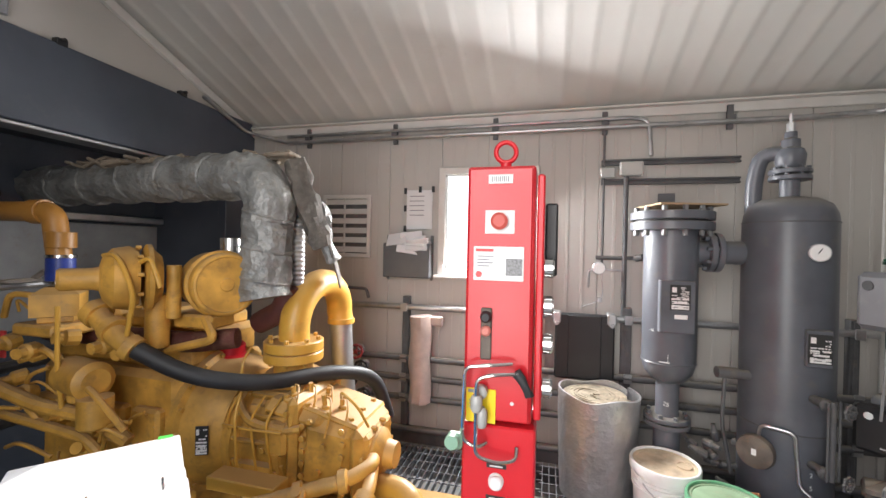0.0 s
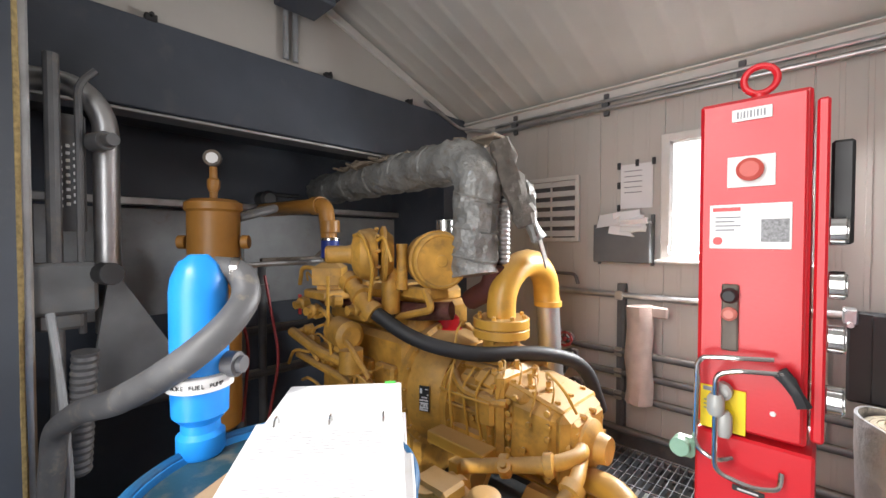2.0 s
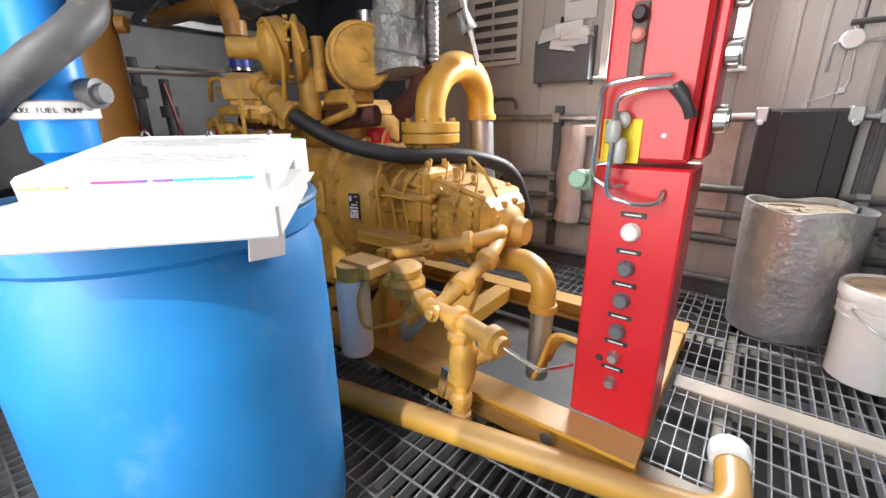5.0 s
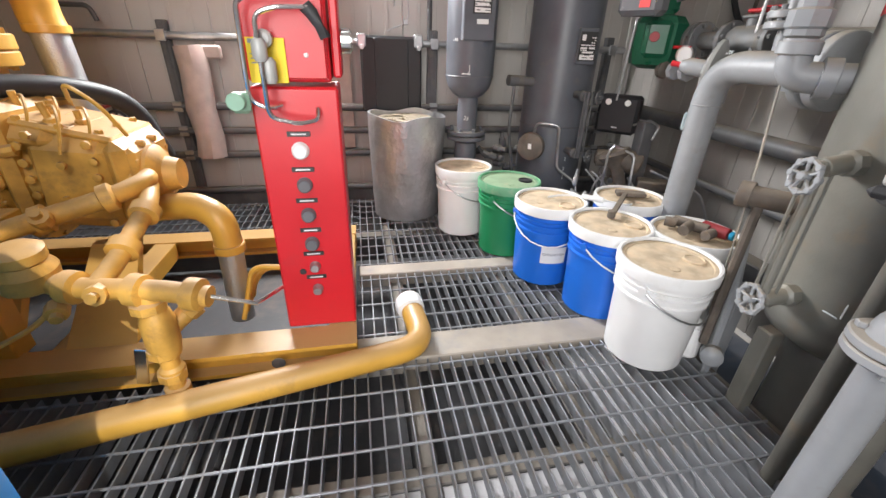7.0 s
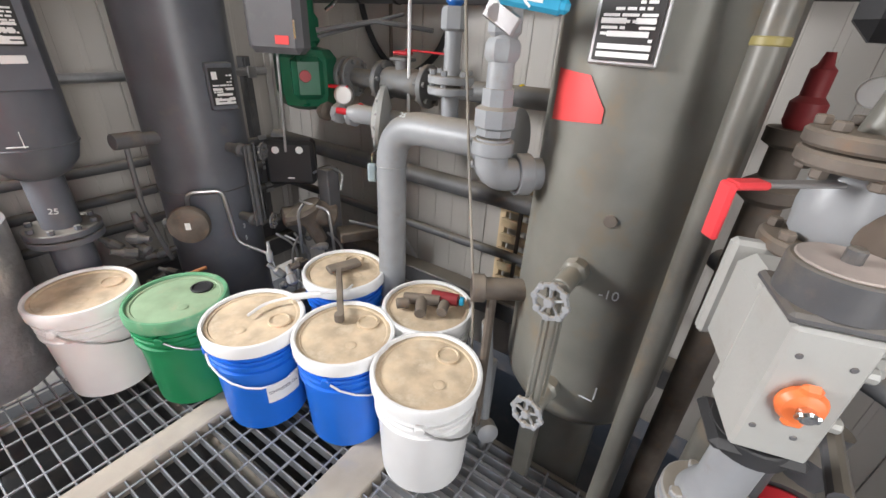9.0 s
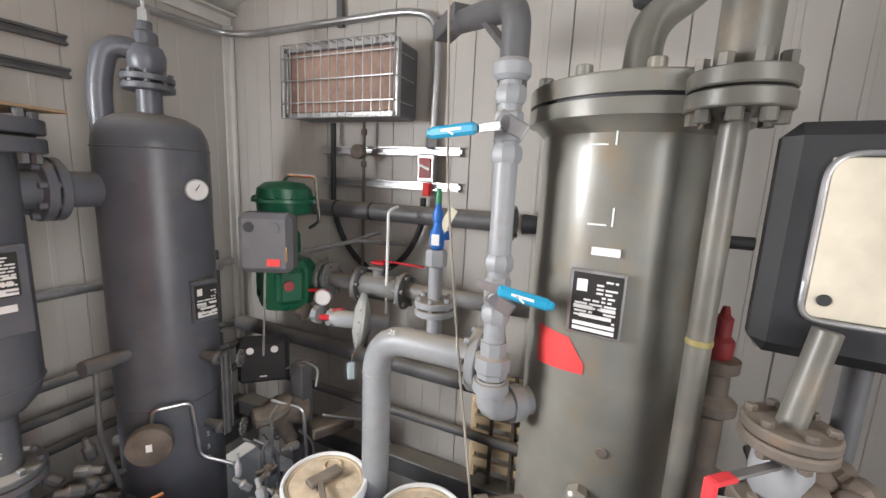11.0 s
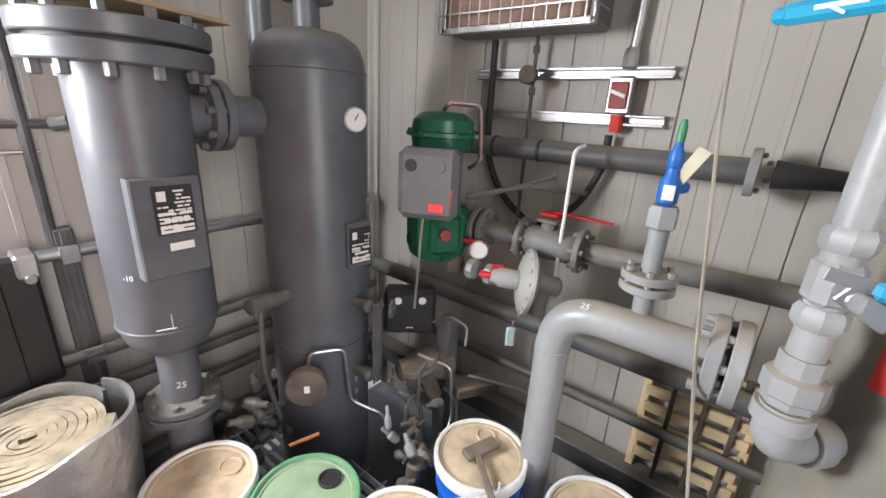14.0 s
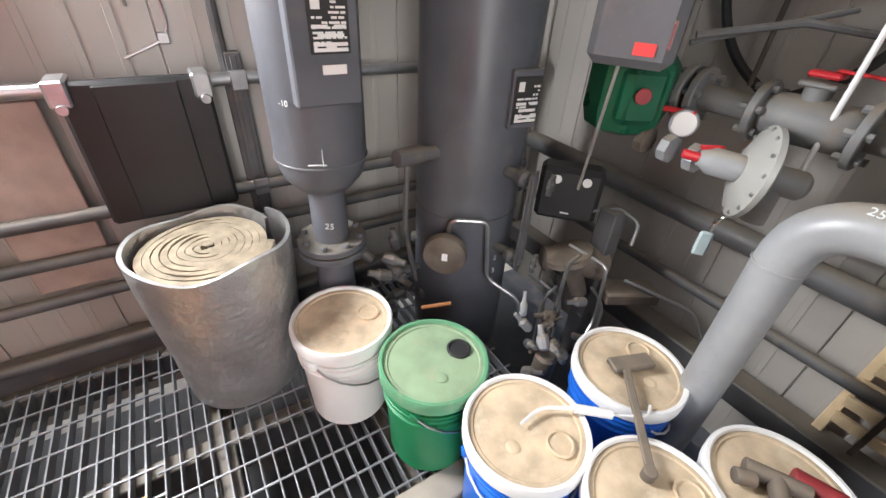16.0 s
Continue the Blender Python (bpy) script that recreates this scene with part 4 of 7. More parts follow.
for z in (1.36, 1.24, 1.12, 0.98):
    part("side_gauge", G().cyl((0.284, PY + 0.07, z), (0.312, PY + 0.07, z), 0.032, 18).cyl((0.312, PY + 0.07, z), (0.316, PY + 0.07, z), 0.026, 18), M_CHROME, pan, "chrome-rimmed gauge")
F = PY - 0.004
part("barcode_label", G().box((0.150, F - 0.0015, 1.632), (0.075, 0.003, 0.028), 0.001), M_STK, pan)
bx = part("stop_plate", G().box((0.150, F - 0.0015, 1.500), (0.090, 0.003, 0.072), 0.001), M_STK, pan, "white stop button plate")
part("stop_button", G().lathe([(0.022, 0), (0.022, 0.008), (0.026, 0.010), (0.026, 0.02), (0.018, 0.026)], (0.150, F - 0.003, 1.502), (0, -1, 0), 24), mat("worn_red_knob", (0.6, 0.1, 0.08), 0.5), bx, "worn red stop button")
lb = part("data_label", G().box((0.148, F - 0.0015, 1.372), (0.154, 0.003, 0.105), 0.001), M_STK, pan, "white printed data label")
g = G()
for i in range(4):
    g.box((0.108 - 0.006 * (i % 2), F - 0.004, 1.394 - i * 0.010), (0.05 - 0.012 * (i % 2), 0.001, 0.003), 0.0002)
part("print", g, M_INK, lb)
part("print_block", G().box((0.196, F - 0.0035, 1.362), (0.050, 0.001, 0.052), 0.0002), mat("grey_printed_block", (0.30, 0.30, 0.31), 0.6, 0, 0.5, scale=160, bump=0), lb)
for i in range(9):
    part("bar", G().box((0.124 + i * 0.0062, F - 0.0035, 1.632), (0.0034 - 0.0012 * (i % 2), 0.001, 0.016), 0.0002), M_INK, pan)
part("print_red", G().box((0.105, F - 0.004, 1.413), (0.055, 0.001, 0.009), 0.0002), M_STKR, lb)
part("print_mark", G().cyl((0.088, F - 0.003, 1.338), (0.088, F - 0.0045, 1.338), 0.010, 16), M_STKR, lb)
part("warning_sign", G().box((0.103, F - 0.0015, 0.93), (0.092, 0.003, 0.105), 0.001), M_SIGNY, pan, "yellow warning sign")
part("sign_print", G().box((0.078, F - 0.004, 0.974), (0.03, 0.001, 0.010), 0.0002).box((0.085, F - 0.004, 0.945), (0.04, 0.001, 0.003), 0.0002).box((0.085, F - 0.004, 0.935), (0.04, 0.001, 0.003), 0.0002).box((0.085, F - 0.004, 0.925), (0.04, 0.001, 0.003), 0.0002), M_INK, pan)
part("indicator_plate", G().box((0.115, F - 0.004, 1.155), (0.034, 0.008, 0.16), 0.008), M_RUST, pan, "brown indicator plate")
part("indicator_lamp", G().lathe([(0.018, 0), (0.018, 0.01), (0.012, 0.02)], (0.115, F - 0.008, 1.208), (0, -1, 0), 18), M_BLACK, pan)
part("indicator_button", G().lathe([(0.016, 0), (0.016, 0.012), (0.010, 0.018)], (0.115, F - 0.008, 1.165), (0, -1, 0), 18), mat("faded_pink_button", (0.6, 0.2, 0.16), 0.5), pan)
g = G().tube([(0.20, F - 0.03, 1.075), (0.13, F - 0.05, 1.07), (0.06, F - 0.05, 1.06), (0.055, F - 0.05, 0.84), (0.10, F - 0.05, 0.82), (0.125, F - 0.02, 0.825)], 0.006, 10, 0.025)
g.tube([(0.22, F - 0.04, 1.05), (0.14, F - 0.06, 1.045), (0.098, F - 0.06, 1.03), (0.098, F - 0.06, 0.80), (0.17, F - 0.05, 0.783), (0.215, F - 0.03, 0.79), (0.215, F - 0.005, 0.815)], 0.006, 10, 0.025)
part("bent_tubing", g, M_CHROME, pan, "bright bent steel tubing")
g = G().lathe([(0.014, 0), (0.021, 0.008), (0.021, 0.03), (0.014, 0.035)], (0.105, F - 0.002, 0.98), (0, -1, 0), 16).lathe([(0.012, 0), (0.018, 0.01), (0.018, 0.04), (0.012, 0.05)], (0.098, F - 0.055, 0.93), (0, 0, 1), 12).lathe([(0.013, 0), (0.017, 0.01), (0.017, 0.05), (0.010, 0.06)], (0.112, F - 0.04, 0.88), (0, 0, 1), 14)
part("regulator_fitting", g, M_ACT, pan)
part("glove_wrap", G().tube([(0.21, F - 0.035, 1.055), (0.225, F - 0.035, 1.035), (0.24, F - 0.035, 1.01), (0.25, F - 0.032, 0.985)], 0.013, 9, wave=0.4, seed=2), M_BLACK, pan, "black rag tied on a fitting")
part("selector_valve", G().box((0.035, F - 0.05, 0.835), (0.045, 0.03, 0.05), 0.008).cyl((0.03, F - 0.085, 0.84), (0.03, F - 0.06, 0.84), 0.022, 14), mat("pale_green_valve", (0.25, 0.42, 0.30), 0.45), pan, "pale green selector valve")
part("rivet", G().cyl((0.198, F - 0.004, 0.945), (0.198, F + 0.004, 0.945), 0.006, 10), M_STK, pan)
for i, z in enumerate((0.702, 0.602, 0.508, 0.412, 0.330, 0.245)):
    part("legend", G().box((0.155, PY - 0.002, z + 0.045), (0.062, 0.004, 0.014), 0.001), M_PLATE, pan)
    part("legend_print", G().box((0.155, PY - 0.005, z + 0.045), (0.040, 0.001, 0.004), 0.0002), M_STK, pan)
    r_ = 0.024 if i == 0 else (0.022 if i < 4 else 0.017)
    part("knob", G().lathe([(r_, 0), (r_, 0.006), (r_ * 0.9, 0.008), (r_ * 0.9, 0.02), (r_ * 0.7, 0.025)], (0.155, PY - 0.001, z), (0, -1, 0), 22), M_STK if i == 0 else (M_BOXG if i < 4 else M_GALV), pan, "white indicator" if i == 0 else "grey round push button")
part("knob_hole", G().cyl((0.115, PY - 0.003, 0.31), (0.115, PY + 0.002, 0.31), 0.011, 14), M_BLACK, pan)

# yellow drain pipe lying on the grating
dp = thing("drain_pipe", (-0.3, 1.6, 0), "yellow pipe with a hooked end lying on the grating", "pipe")
part("pipe", G().tube([(-1.75, 1.29, 0.055), (-0.64, 1.515, 0.055), (0.30, 1.715, 0.05), (0.50, 1.76, 0.05), (0.475, 1.99, 0.06)], 0.042, 18, 0.13, 9), M_YELC, dp)
part("end_cap", G().lathe([(0.043, 0), (0.052, 0.006), (0.055, 0.03), (0.053, 0.062), (0.046, 0.072), (0.02, 0.075)], (0.477, 1.95, 0.06), (-0.12, 1, 0.06), 12), M_PLW, dp, "white plastic end cap")


# ---- drum with binder and transfer pump ----
DX, DY = -0.528, 1.052
drum = thing("blue_drum", (DX, DY, 0), "scuffed blue plastic drum with a dirty top", "drum")
part("body", G().lathe([(0.25, 0), (0.28, 0.012), (0.286, 0.05), (0.278, 0.06), (0.289, 0.09), (0.292, 0.3), (0.292, 0.56), (0.289, 0.73), (0.275, 0.785), (0.286, 0.795), (0.288, 0.833), (0.28, 0.845), (0.262, 0.845), (0.258, 0.827)], (DX, DY, 0), (0, 0, 1), 56), M_DRUM, drum)
part("top", G().cyl((DX, DY, 0.82), (DX, DY, 0.831), 0.262, 40), M_DRUMT, drum, "dark dirty drum top")
# Rim darker than the body: grime, and shade put into the colour.
part("rim", G().ring((DX, DY, 0.842), (0, 0, 1), 0.278, 0.013, 56, 10), mat("grimy_shaded_blue_rim", (0.015, 0.13, 0.30), 0.5, 0, 0.3, (0.04, 0.07, 0.09), 0.3, 7), drum, "dark blue rim, grime and shade in its colour")
st = part("label", G().box((DX + 0.290 * math.cos(0.16), DY + 0.290 * math.sin(0.16), 0.790), (0.003, 0.072, 0.042), 0.001, rz(9) @ Matrix.Rotation(radians(-8), 3, "X")), M_STK, drum, "white sticker")
solid("cardboard_sheet", G().box((DX - 0.01, DY + 0.045, 0.8345), (0.30, 0.27, 0.005), 0.001, rz(30)), M_CARD, "flat piece of brown cardboard on the drum top", "cardboard")
BR = rz(50)
BC = Vector((-0.46, 1.13, 0))
bind = thing("ring_binder", (BC.x, BC.y, 0.846), "open white ring binder with printed pages and coloured index tabs", "binder")


def bpos(u, v, z):
    return BC + BR @ Vector((u, v, 0)) + Vector((0, 0, z))


part("cover", G().box(bpos(0, 0.0, 0.850), (0.325, 0.58, 0.006), 0.002, BR), M_PLW, bind)
g = G().box(bpos(0, 0.150, 0.897), (0.300, 0.272, 0.086), 0.003, BR)
part("page_block", g, M_PAPER, bind)
LEAN = BR @ Matrix.Rotation(0.125, 3, "X")
g = G().box(bpos(0, -0.135, 0.918), (0.302, 0.287, 0.052), 0.006, LEAN)
part("page_block", g, M_PAPER, bind)
part("top_sheet", G().box(bpos(0.003, -0.133, 0.9447), (0.298, 0.283, 0.0008), 0.0002, LEAN @ rz(0.6)), M_PAPER, bind)
part("near_cover", G().box(bpos(0.01, -0.19, 0.874), (0.325, 0.36, 0.044), 0.004, BR), M_PLW, bind)
for u in (-0.11, 0.0, 0.11):
    part("ring", G().ring(bpos(u, 0.012, 0.952), BR @ Vector((1, 0, 0)), 0.02, 0.0022, 18, 6), M_CHROME, bind)
g = G()
for i in [*range(9), *range(13, 22)]:
    w = (0.24, 0.22, 0.235, 0.24, 0.19)[i % 5] if i % 7 else 0.1
    g.box(bpos(-0.005, -0.03 - i * 0.0095, 0.9457 + (0.105 - i * 0.0095) * 0.125), (w, 0.0016, 0.0012), 0.0003, LEAN)
part("print", g, mat("pale_print", (0.42, 0.42, 0.44), 0.7, 0, 0.3, scale=90, bump=0), bind)
for i, (m, u) in enumerate([(M_ORT, -0.13), (M_ORT, -0.10), (M_PINKT, -0.05), (M_PINKT, -0.03), (M_PURP, -0.01), (M_PURP, 0.02), (M_CYAN, 0.045), (M_CYAN, 0.07), (M_CYAN, 0.095), (M_CYAN, 0.12)]):
    part("index_tab", G().box(bpos(u, -0.279, 0.917 - 0.005 * (i < 2)), (0.023, 0.012, 0.0028), 0.001, BR), m, bind, "coloured index tab")
part("sticky_flag", G().box(bpos(0.12, 0.286, 0.941), (0.03, 0.014, 0.002), 0.0005, BR), mat("green_flag", (0.1, 0.6, 0.1), 0.5), bind)

PXY = (-0.795, 0.985)
HOSE = [(-0.80, 1.02, 1.268), (-0.77, 1.073, 1.262), (-0.734, 1.075, 1.205), (-0.697, 1.018, 1.148), (-0.705, 0.947, 1.09), (-0.785, 0.895, 1.03), (-0.95, 0.845, 0.95), (-1.17, 0.80, 0.88), (-1.42, 0.76, 0.76), (-1.50, 0.74, 0.4)]
pump = thing("drum_pump", (*PXY, 0.831), "bright blue transfer pump with a thick grey hose", "pump")
part("body", G().lathe([(0.045, 0), (0.052, 0.01), (0.052, 0.05), (0.042, 0.06), (0.042, 0.08), (0.06, 0.10), (0.062, 0.15), (0.062, 0.39), (0.058, 0.42), (0.046, 0.45), (0.02, 0.475)], (*PXY, 0.831), (0, 0, 1), 28), M_PUMP, pump)
part("collar", G().lathe([(0.065, 0), (0.072, 0.003), (0.072, 0.034), (0.065, 0.038)], (*PXY, 0.993), (0, 0, 1), 28), M_STK, pump, "white band with printed words")
part("plug", G().lathe([(0.03, 0), (0.03, 0.03), (0.02, 0.032), (0.02, 0.045)], (-0.755, 1.03, 1.045), (0.75, 0.6, 0), 16), M_BOXG, pump)
part("lug", G().ring((-0.845, 0.965, 1.27), (0.3, -1, 0), 0.016, 0.007, 16, 8), M_PUMP, pump)
part("hose", G().tube(HOSE, 0.033, 16, 0.06, 8), M_HOSE, pump, "thick grey ribbed suction hose")
part("clamp", G().cyl((-0.782, 1.052, 1.265), (-0.772, 1.069, 1.263), 0.034, 18), M_CHROME, pump)


def words(name, body, m, size, material, parent):
    cu = bpy.data.curves.new(name, "FONT")
    cu.body, cu.size, cu.extrude, cu.align_x, cu.align_y = body, size, 0.0006, "CENTER", "CENTER"
    ob = new(name, cu)
    me = bpy.data.meshes.new_from_object(ob)
    bpy.data.objects.remove(ob)
    me.transform(m)
    me.materials.append(material)
    ob = new(name, me)
    ob.parent = parent
    top = parent
    while top.parent:
        top = top.parent
    if top == parent:
        ob.matrix_parent_inverse = Matrix.Translation(top.location).inverted()
    return ob


def facing(c, normal, roll=0):
    """Pose that lays letters on a plane with that outward normal, upright."""
    n = Vector(normal).normalized()
    x = Vector((0, 0, 1)).cross(n).normalized()
    y = n.cross(x)
    m = Matrix((x, y, n)).transposed().to_4x4()
    return Matrix.Translation(c) @ m @ Matrix.Rotation(radians(roll), 4, "Z")


for i, ch in enumerate("STROKE FUEL PUMP"):
    a = radians(-78 + i * 6.6)
    d = Vector((math.cos(a), math.sin(a), 0))
    if ch != " ":
        words("letter", ch, facing(Vector((*PXY, 1.011)) + d * 0.0725, d), 0.0135, M_BLACK, pump)

# ---- west bay: brown filter, pipes, column ----
fx, fy = -1.68, 1.29
fil = thing("gas_filter", (fx, fy, 0.5), "brown-yellow gas filter canister with a gauge on top", "filter")
part("body", G().lathe([(0.08, 0), (0.10, 0.02), (0.105, 0.1), (0.105, 0.96), (0.115, 0.97), (0.115, 1.0), (0.09, 1.015), (0.03, 1.02)], (fx, fy, 0.5), (0, 0, 1), 28), M_BROWN, fil)
for s_x in (-1, 1):
    part("lug", G().cyl((fx + 0.07 * s_x, fy + 0.09 * s_x, 1.33), (fx + 0.09 * s_x, fy + 0.115 * s_x, 1.33), 0.03, 14), M_BROWN, fil)
part("gauge_stem", G().cyl((fx, fy, 1.515), (fx, fy, 1.66), 0.016, 10).lathe([(0.018, 0), (0.026, 0.02), (0.026, 0.05), (0.018, 0.06)], (fx, fy, 1.55), (0, 0, 1), 10), M_BROWN, fil)
gq = part("gauge", G().cyl((fx, fy, 1.695), (fx + 0.022, fy - 0.012, 1.695), 0.036, 20), M_RUST, fil)
part("dial", G().cyl((fx + 0.022, fy - 0.012, 1.695), (fx + 0.024, fy - 0.013, 1.695), 0.024, 20), M_STK, gq)
part("side_pipe", G().tube([(fx, fy + 0.1, 1.44), (-1.75, 1.60, 1.50), (-2.5, 1.75, 1.52)], 0.022, 10, 0.06), M_DPIPE, fil)

colm = thing("machine_column", (-1.75, 0.70, 0), "steel-clad machine column with pipes and a perforated guard", "machine")
part("panel", G().box((-1.62, 0.45, 1.3), (0.03, 0.50, 2.6), 0.006, rz(-10)), M_BLUEG, colm, "pale blue-grey upright panel")
part("edge_strip", G().box((-1.60, 0.71, 1.3), (0.03, 0.03, 2.6), 0.006), M_GALV, colm, "perforated galvanised strip")
part("rope", G().tube([(-1.575, 0.69, 0.0 + 0.3 * k) for k in range(9)], 0.012, 8, wave=0.15), mat("tan_rope", (0.38, 0.28, 0.12), 0.8, 0, 0.4, scale=60, bump=0.8, fine=90.0), colm, "brown rope")
part("exhaust_stack", G().tube([(-1.76, 0.935, 0.98), (-1.76, 0.935, 1.82), (-1.80, 0.86, 1.93), (-1.9, 0.70, 1.95)], 0.042, 18, 0.1), M_GALV, colm, "bright metal pipe with an elbow")
part("thin_pipe", G().tube([(-1.66, 0.78, 0.7), (-1.66, 0.78, 1.98)], 0.022, 10).tube([(-1.68, 0.85, 1.0), (-1.68, 0.85, 1.9), (-1.68, 0.9, 1.96)], 0.012, 8, 0.05), M_DPIPE, colm)
g = G().box((-1.70, 0.82, 1.58), (0.01, 0.10, 0.42), 0.003)
part("guard", g, M_DPIPE, colm)
for i in range(9):
    for j in range(3):
        part("slot", G().box((-1.692, 0.80 + j * 0.02, 1.46 + i * 0.026 + 0.008 * j), (0.004, 0.012, 0.012), 0.002), M_STK, colm)
part("valve_body", G().cyl((-1.70, 0.89, 1.70), (-1.62, 0.92, 1.70), 0.035, 14).cyl((-1.62, 0.92, 1.70), (-1.58, 0.935, 1.70), 0.024, 12), M_DPIPE, colm)
part("block", G().box((-1.68, 0.80, 1.17), (0.12, 0.18, 0.18), 0.012).box((-1.68, 0.79, 1.055), (0.09, 0.12, 0.06), 0.01), M_SHEET, colm)
part("connector", G().cyl((-1.6, 0.9, 1.22), (-1.54, 0.92, 1.22), 0.04, 14), M_BLACK, colm)
part("corrugated_hose", G().lathe([(0.034 + 0.004 * (k % 2), k * 0.012) for k in range(36)], (-1.55, 0.82, 0.55), (0.1, 0.05, 1), 14), M_HOSE, colm)
part("slanted_cover", G().add([(-1.66, 0.93, 1.25), (-1.66, 1.125, 0.90), (-1.66, 1.05, 0.79), (-1.66, 0.86, 0.75), (-1.70, 0.93, 1.25), (-1.70, 1.125, 0.90), (-1.70, 1.05, 0.79), (-1.70, 0.86, 0.75)], [(3, 2, 1, 0), (4, 5, 6, 7), (0, 1, 5, 4), (1, 2, 6, 5), (2, 3, 7, 6), (3, 0, 4, 7)]), M_SHEET, colm, "grey sheet-metal belt guard")
part("cable", G().tube([(-1.55, 0.76, 1.1), (-1.50, 0.78, 0.9), (-1.52, 0.80, 0.5), (-1.5, 0.75, 0.1)], 0.012, 8, 0.1), M_MGREY, colm)

bench = thing("bay_pipework", (-2.3, 1.9, 0.9), "dark valves and pipes inside the enclosure bay", "pipework")
part("bench_rail", G().tube([(-1.95, 1.2, 1.20), (-1.95, 2.0, 1.21)], 0.014, 8), M_GALV, bench)
part("clamp_arm", G().box((-2.0, 1.80, 1.225), (0.03, 0.36, 0.025), 0.005).cyl((-2.0, 1.95, 1.23), (-1.97, 1.98, 1.27), 0.012, 8), M_RUST, bench)
for y, z in ((1.45, 1.2), (1.62, 1.1), (1.75, 1.0)):
    part("riser", G().cyl((-2.3, y, 0.1), (-2.3, y, z + 0.2), 0.025, 12).cyl((-2.3, y, z), (-2.3, y, z + 0.06), 0.045, 12), M_DPIPE, bench)
part("valve", G().lathe([(0.05, 0), (0.06, 0.01), (0.06, 0.12), (0.04, 0.14)], (-2.65, 1.9, 1.62), (1, 0, 0), 14), M_BLACK, bench)
part("valve_lever", G().box((-2.6, 2.05, 1.66), (0.05, 0.20, 0.03), 0.008), M_BLACK, bench)
part("lower_pipe", G().tube([(-2.4, 1.0, 0.75), (-2.4, 2.3, 0.75)], 0.03, 10), M_DPIPE, bench)
part("lower_pipe", G().tube([(-2.3, 1.1, 0.5), (-2.3, 2.2, 0.5)], 0.03, 10), M_DPIPE, bench)
part("cable", G().tube([(-1.9, 1.42, 1.15), (-1.85, 1.50, 0.8), (-1.9, 1.48, 0.4)], 0.008, 6, 0.1).tube([(-1.9, 1.6, 1.15), (-1.86, 1.66, 0.7), (-1.9, 1.6, 0.3)], 0.008, 6, 0.1), M_REDD, bench)

# ---- north wall things ----
NW = NY - 0.012
con = thing("wall_conduit", (0, NW, 2.2), "galvanised conduit runs strapped along the eaves", "conduit")
part("lower_run", G().tube([(WX + 0.35, NW - 0.03, 2.225), (1.75, NW - 0.03, 2.225), (EX - 0.10, NW - 0.06, 2.23), (EX - 0.035, NW - 0.2, 2.235), (EX - 0.035, 2.34, 2.24), (EX - 0.035, 2.18, 2.21), (EX - 0.035, 2.16, 2.05), (EX - 0.035, 2.17, 1.70)], 0.016, 12, 0.10), M_GALV, con)
part("upper_run", G().tube([(WX + 0.35, NW - 0.03, 2.275), (0.80, NW - 0.03, 2.28), (0.90, NW - 0.03, 2.26), (0.92, NW - 0.03, 2.03)], 0.013, 10, 0.09), M_GALV, con)
part("west_run", G().tube([(WX + 0.03, 2.95, 2.44), (WX + 0.05, 3.35, 2.30), (WX + 0.36, NW - 0.03, 2.225)], 0.013, 10, 0.05), M_GALV, con)
for x in (-1.56, -0.83, -0.08, 0.64, 1.36):
    part("strut_strap", G().box((x, NW - 0.012, 2.255), (0.035, 0.024, 0.15), 0.003).box((x, NW - 0.04, 2.25), (0.045, 0.012, 0.03), 0.002), M_DPIPE, con)
part("strut_strap", G().box((EX - 0.02, 2.70, 2.29), (0.024, 0.035, 0.15), 0.003), M_DPIPE, con)
for y in (1.82, 1.88):
    solid("gable_conduit", G().cyl((WX + 0.01, y, 2.42), (WX + 0.01, y, 2.98), 0.017, 10), M_MGREY, "grey conduit rising up the gable wall", "conduit", "gable conduits")

lou = thing("wall_louver", (-1.22, NW, 1.33), "white louvered wall vent", "vent")
part("frame", G().box((-1.41, NW - 0.01, 1.565), (0.03, 0.02, 0.48), 0.003).box((-1.035, NW - 0.01, 1.565), (0.03, 0.02, 0.48), 0.003).box((-1.22, NW - 0.01, 1.79), (0.36, 0.02, 0.03), 0.003).box((-1.22, NW - 0.01, 1.34), (0.36, 0.02, 0.03), 0.003).box((-1.24, NW - 0.012, 1.565), (0.012, 0.016, 0.42), 0.003), M_TRIM, lou)
part("backing", G().box((-1.22, NW - 0.003, 1.565), (0.37, 0.006, 0.45), 0.001), M_DPIPE, lou)
for i in range(6):
    part("slat", G().box((-1.22, NW - 0.016, 1.385 + i * 0.073), (0.345, 0.008, 0.05), 0.002, Matrix.Rotation(radians(-32), 3, "X")), M_TRIM, lou)
part("lever", G().cyl((-1.47, NW - 0.02, 1.56), (-1.40, NW - 0.06, 1.56), 0.014, 8).cyl((-1.40, NW - 0.06, 1.56), (-1.38, NW - 0.07, 1.56), 0.02, 8), M_BLACK, lou)

doc = thing("document_box", (-0.70, NW, 1.19), "grey metal document holder with crumpled white paper", "document holder")
part("box", G().box((-0.70, NW - 0.05, 1.315), (0.36, 0.09, 0.25), 0.006).box((-0.87, NW - 0.01, 1.335), (0.02, 0.02, 0.33), 0.003).box((-0.53, NW - 0.01, 1.335), (0.02, 0.02, 0.33), 0.003), mat("grey_box_paint", (0.11, 0.115, 0.12), 0.45, 0, 0.15), doc)
rnd = random.Random(5)
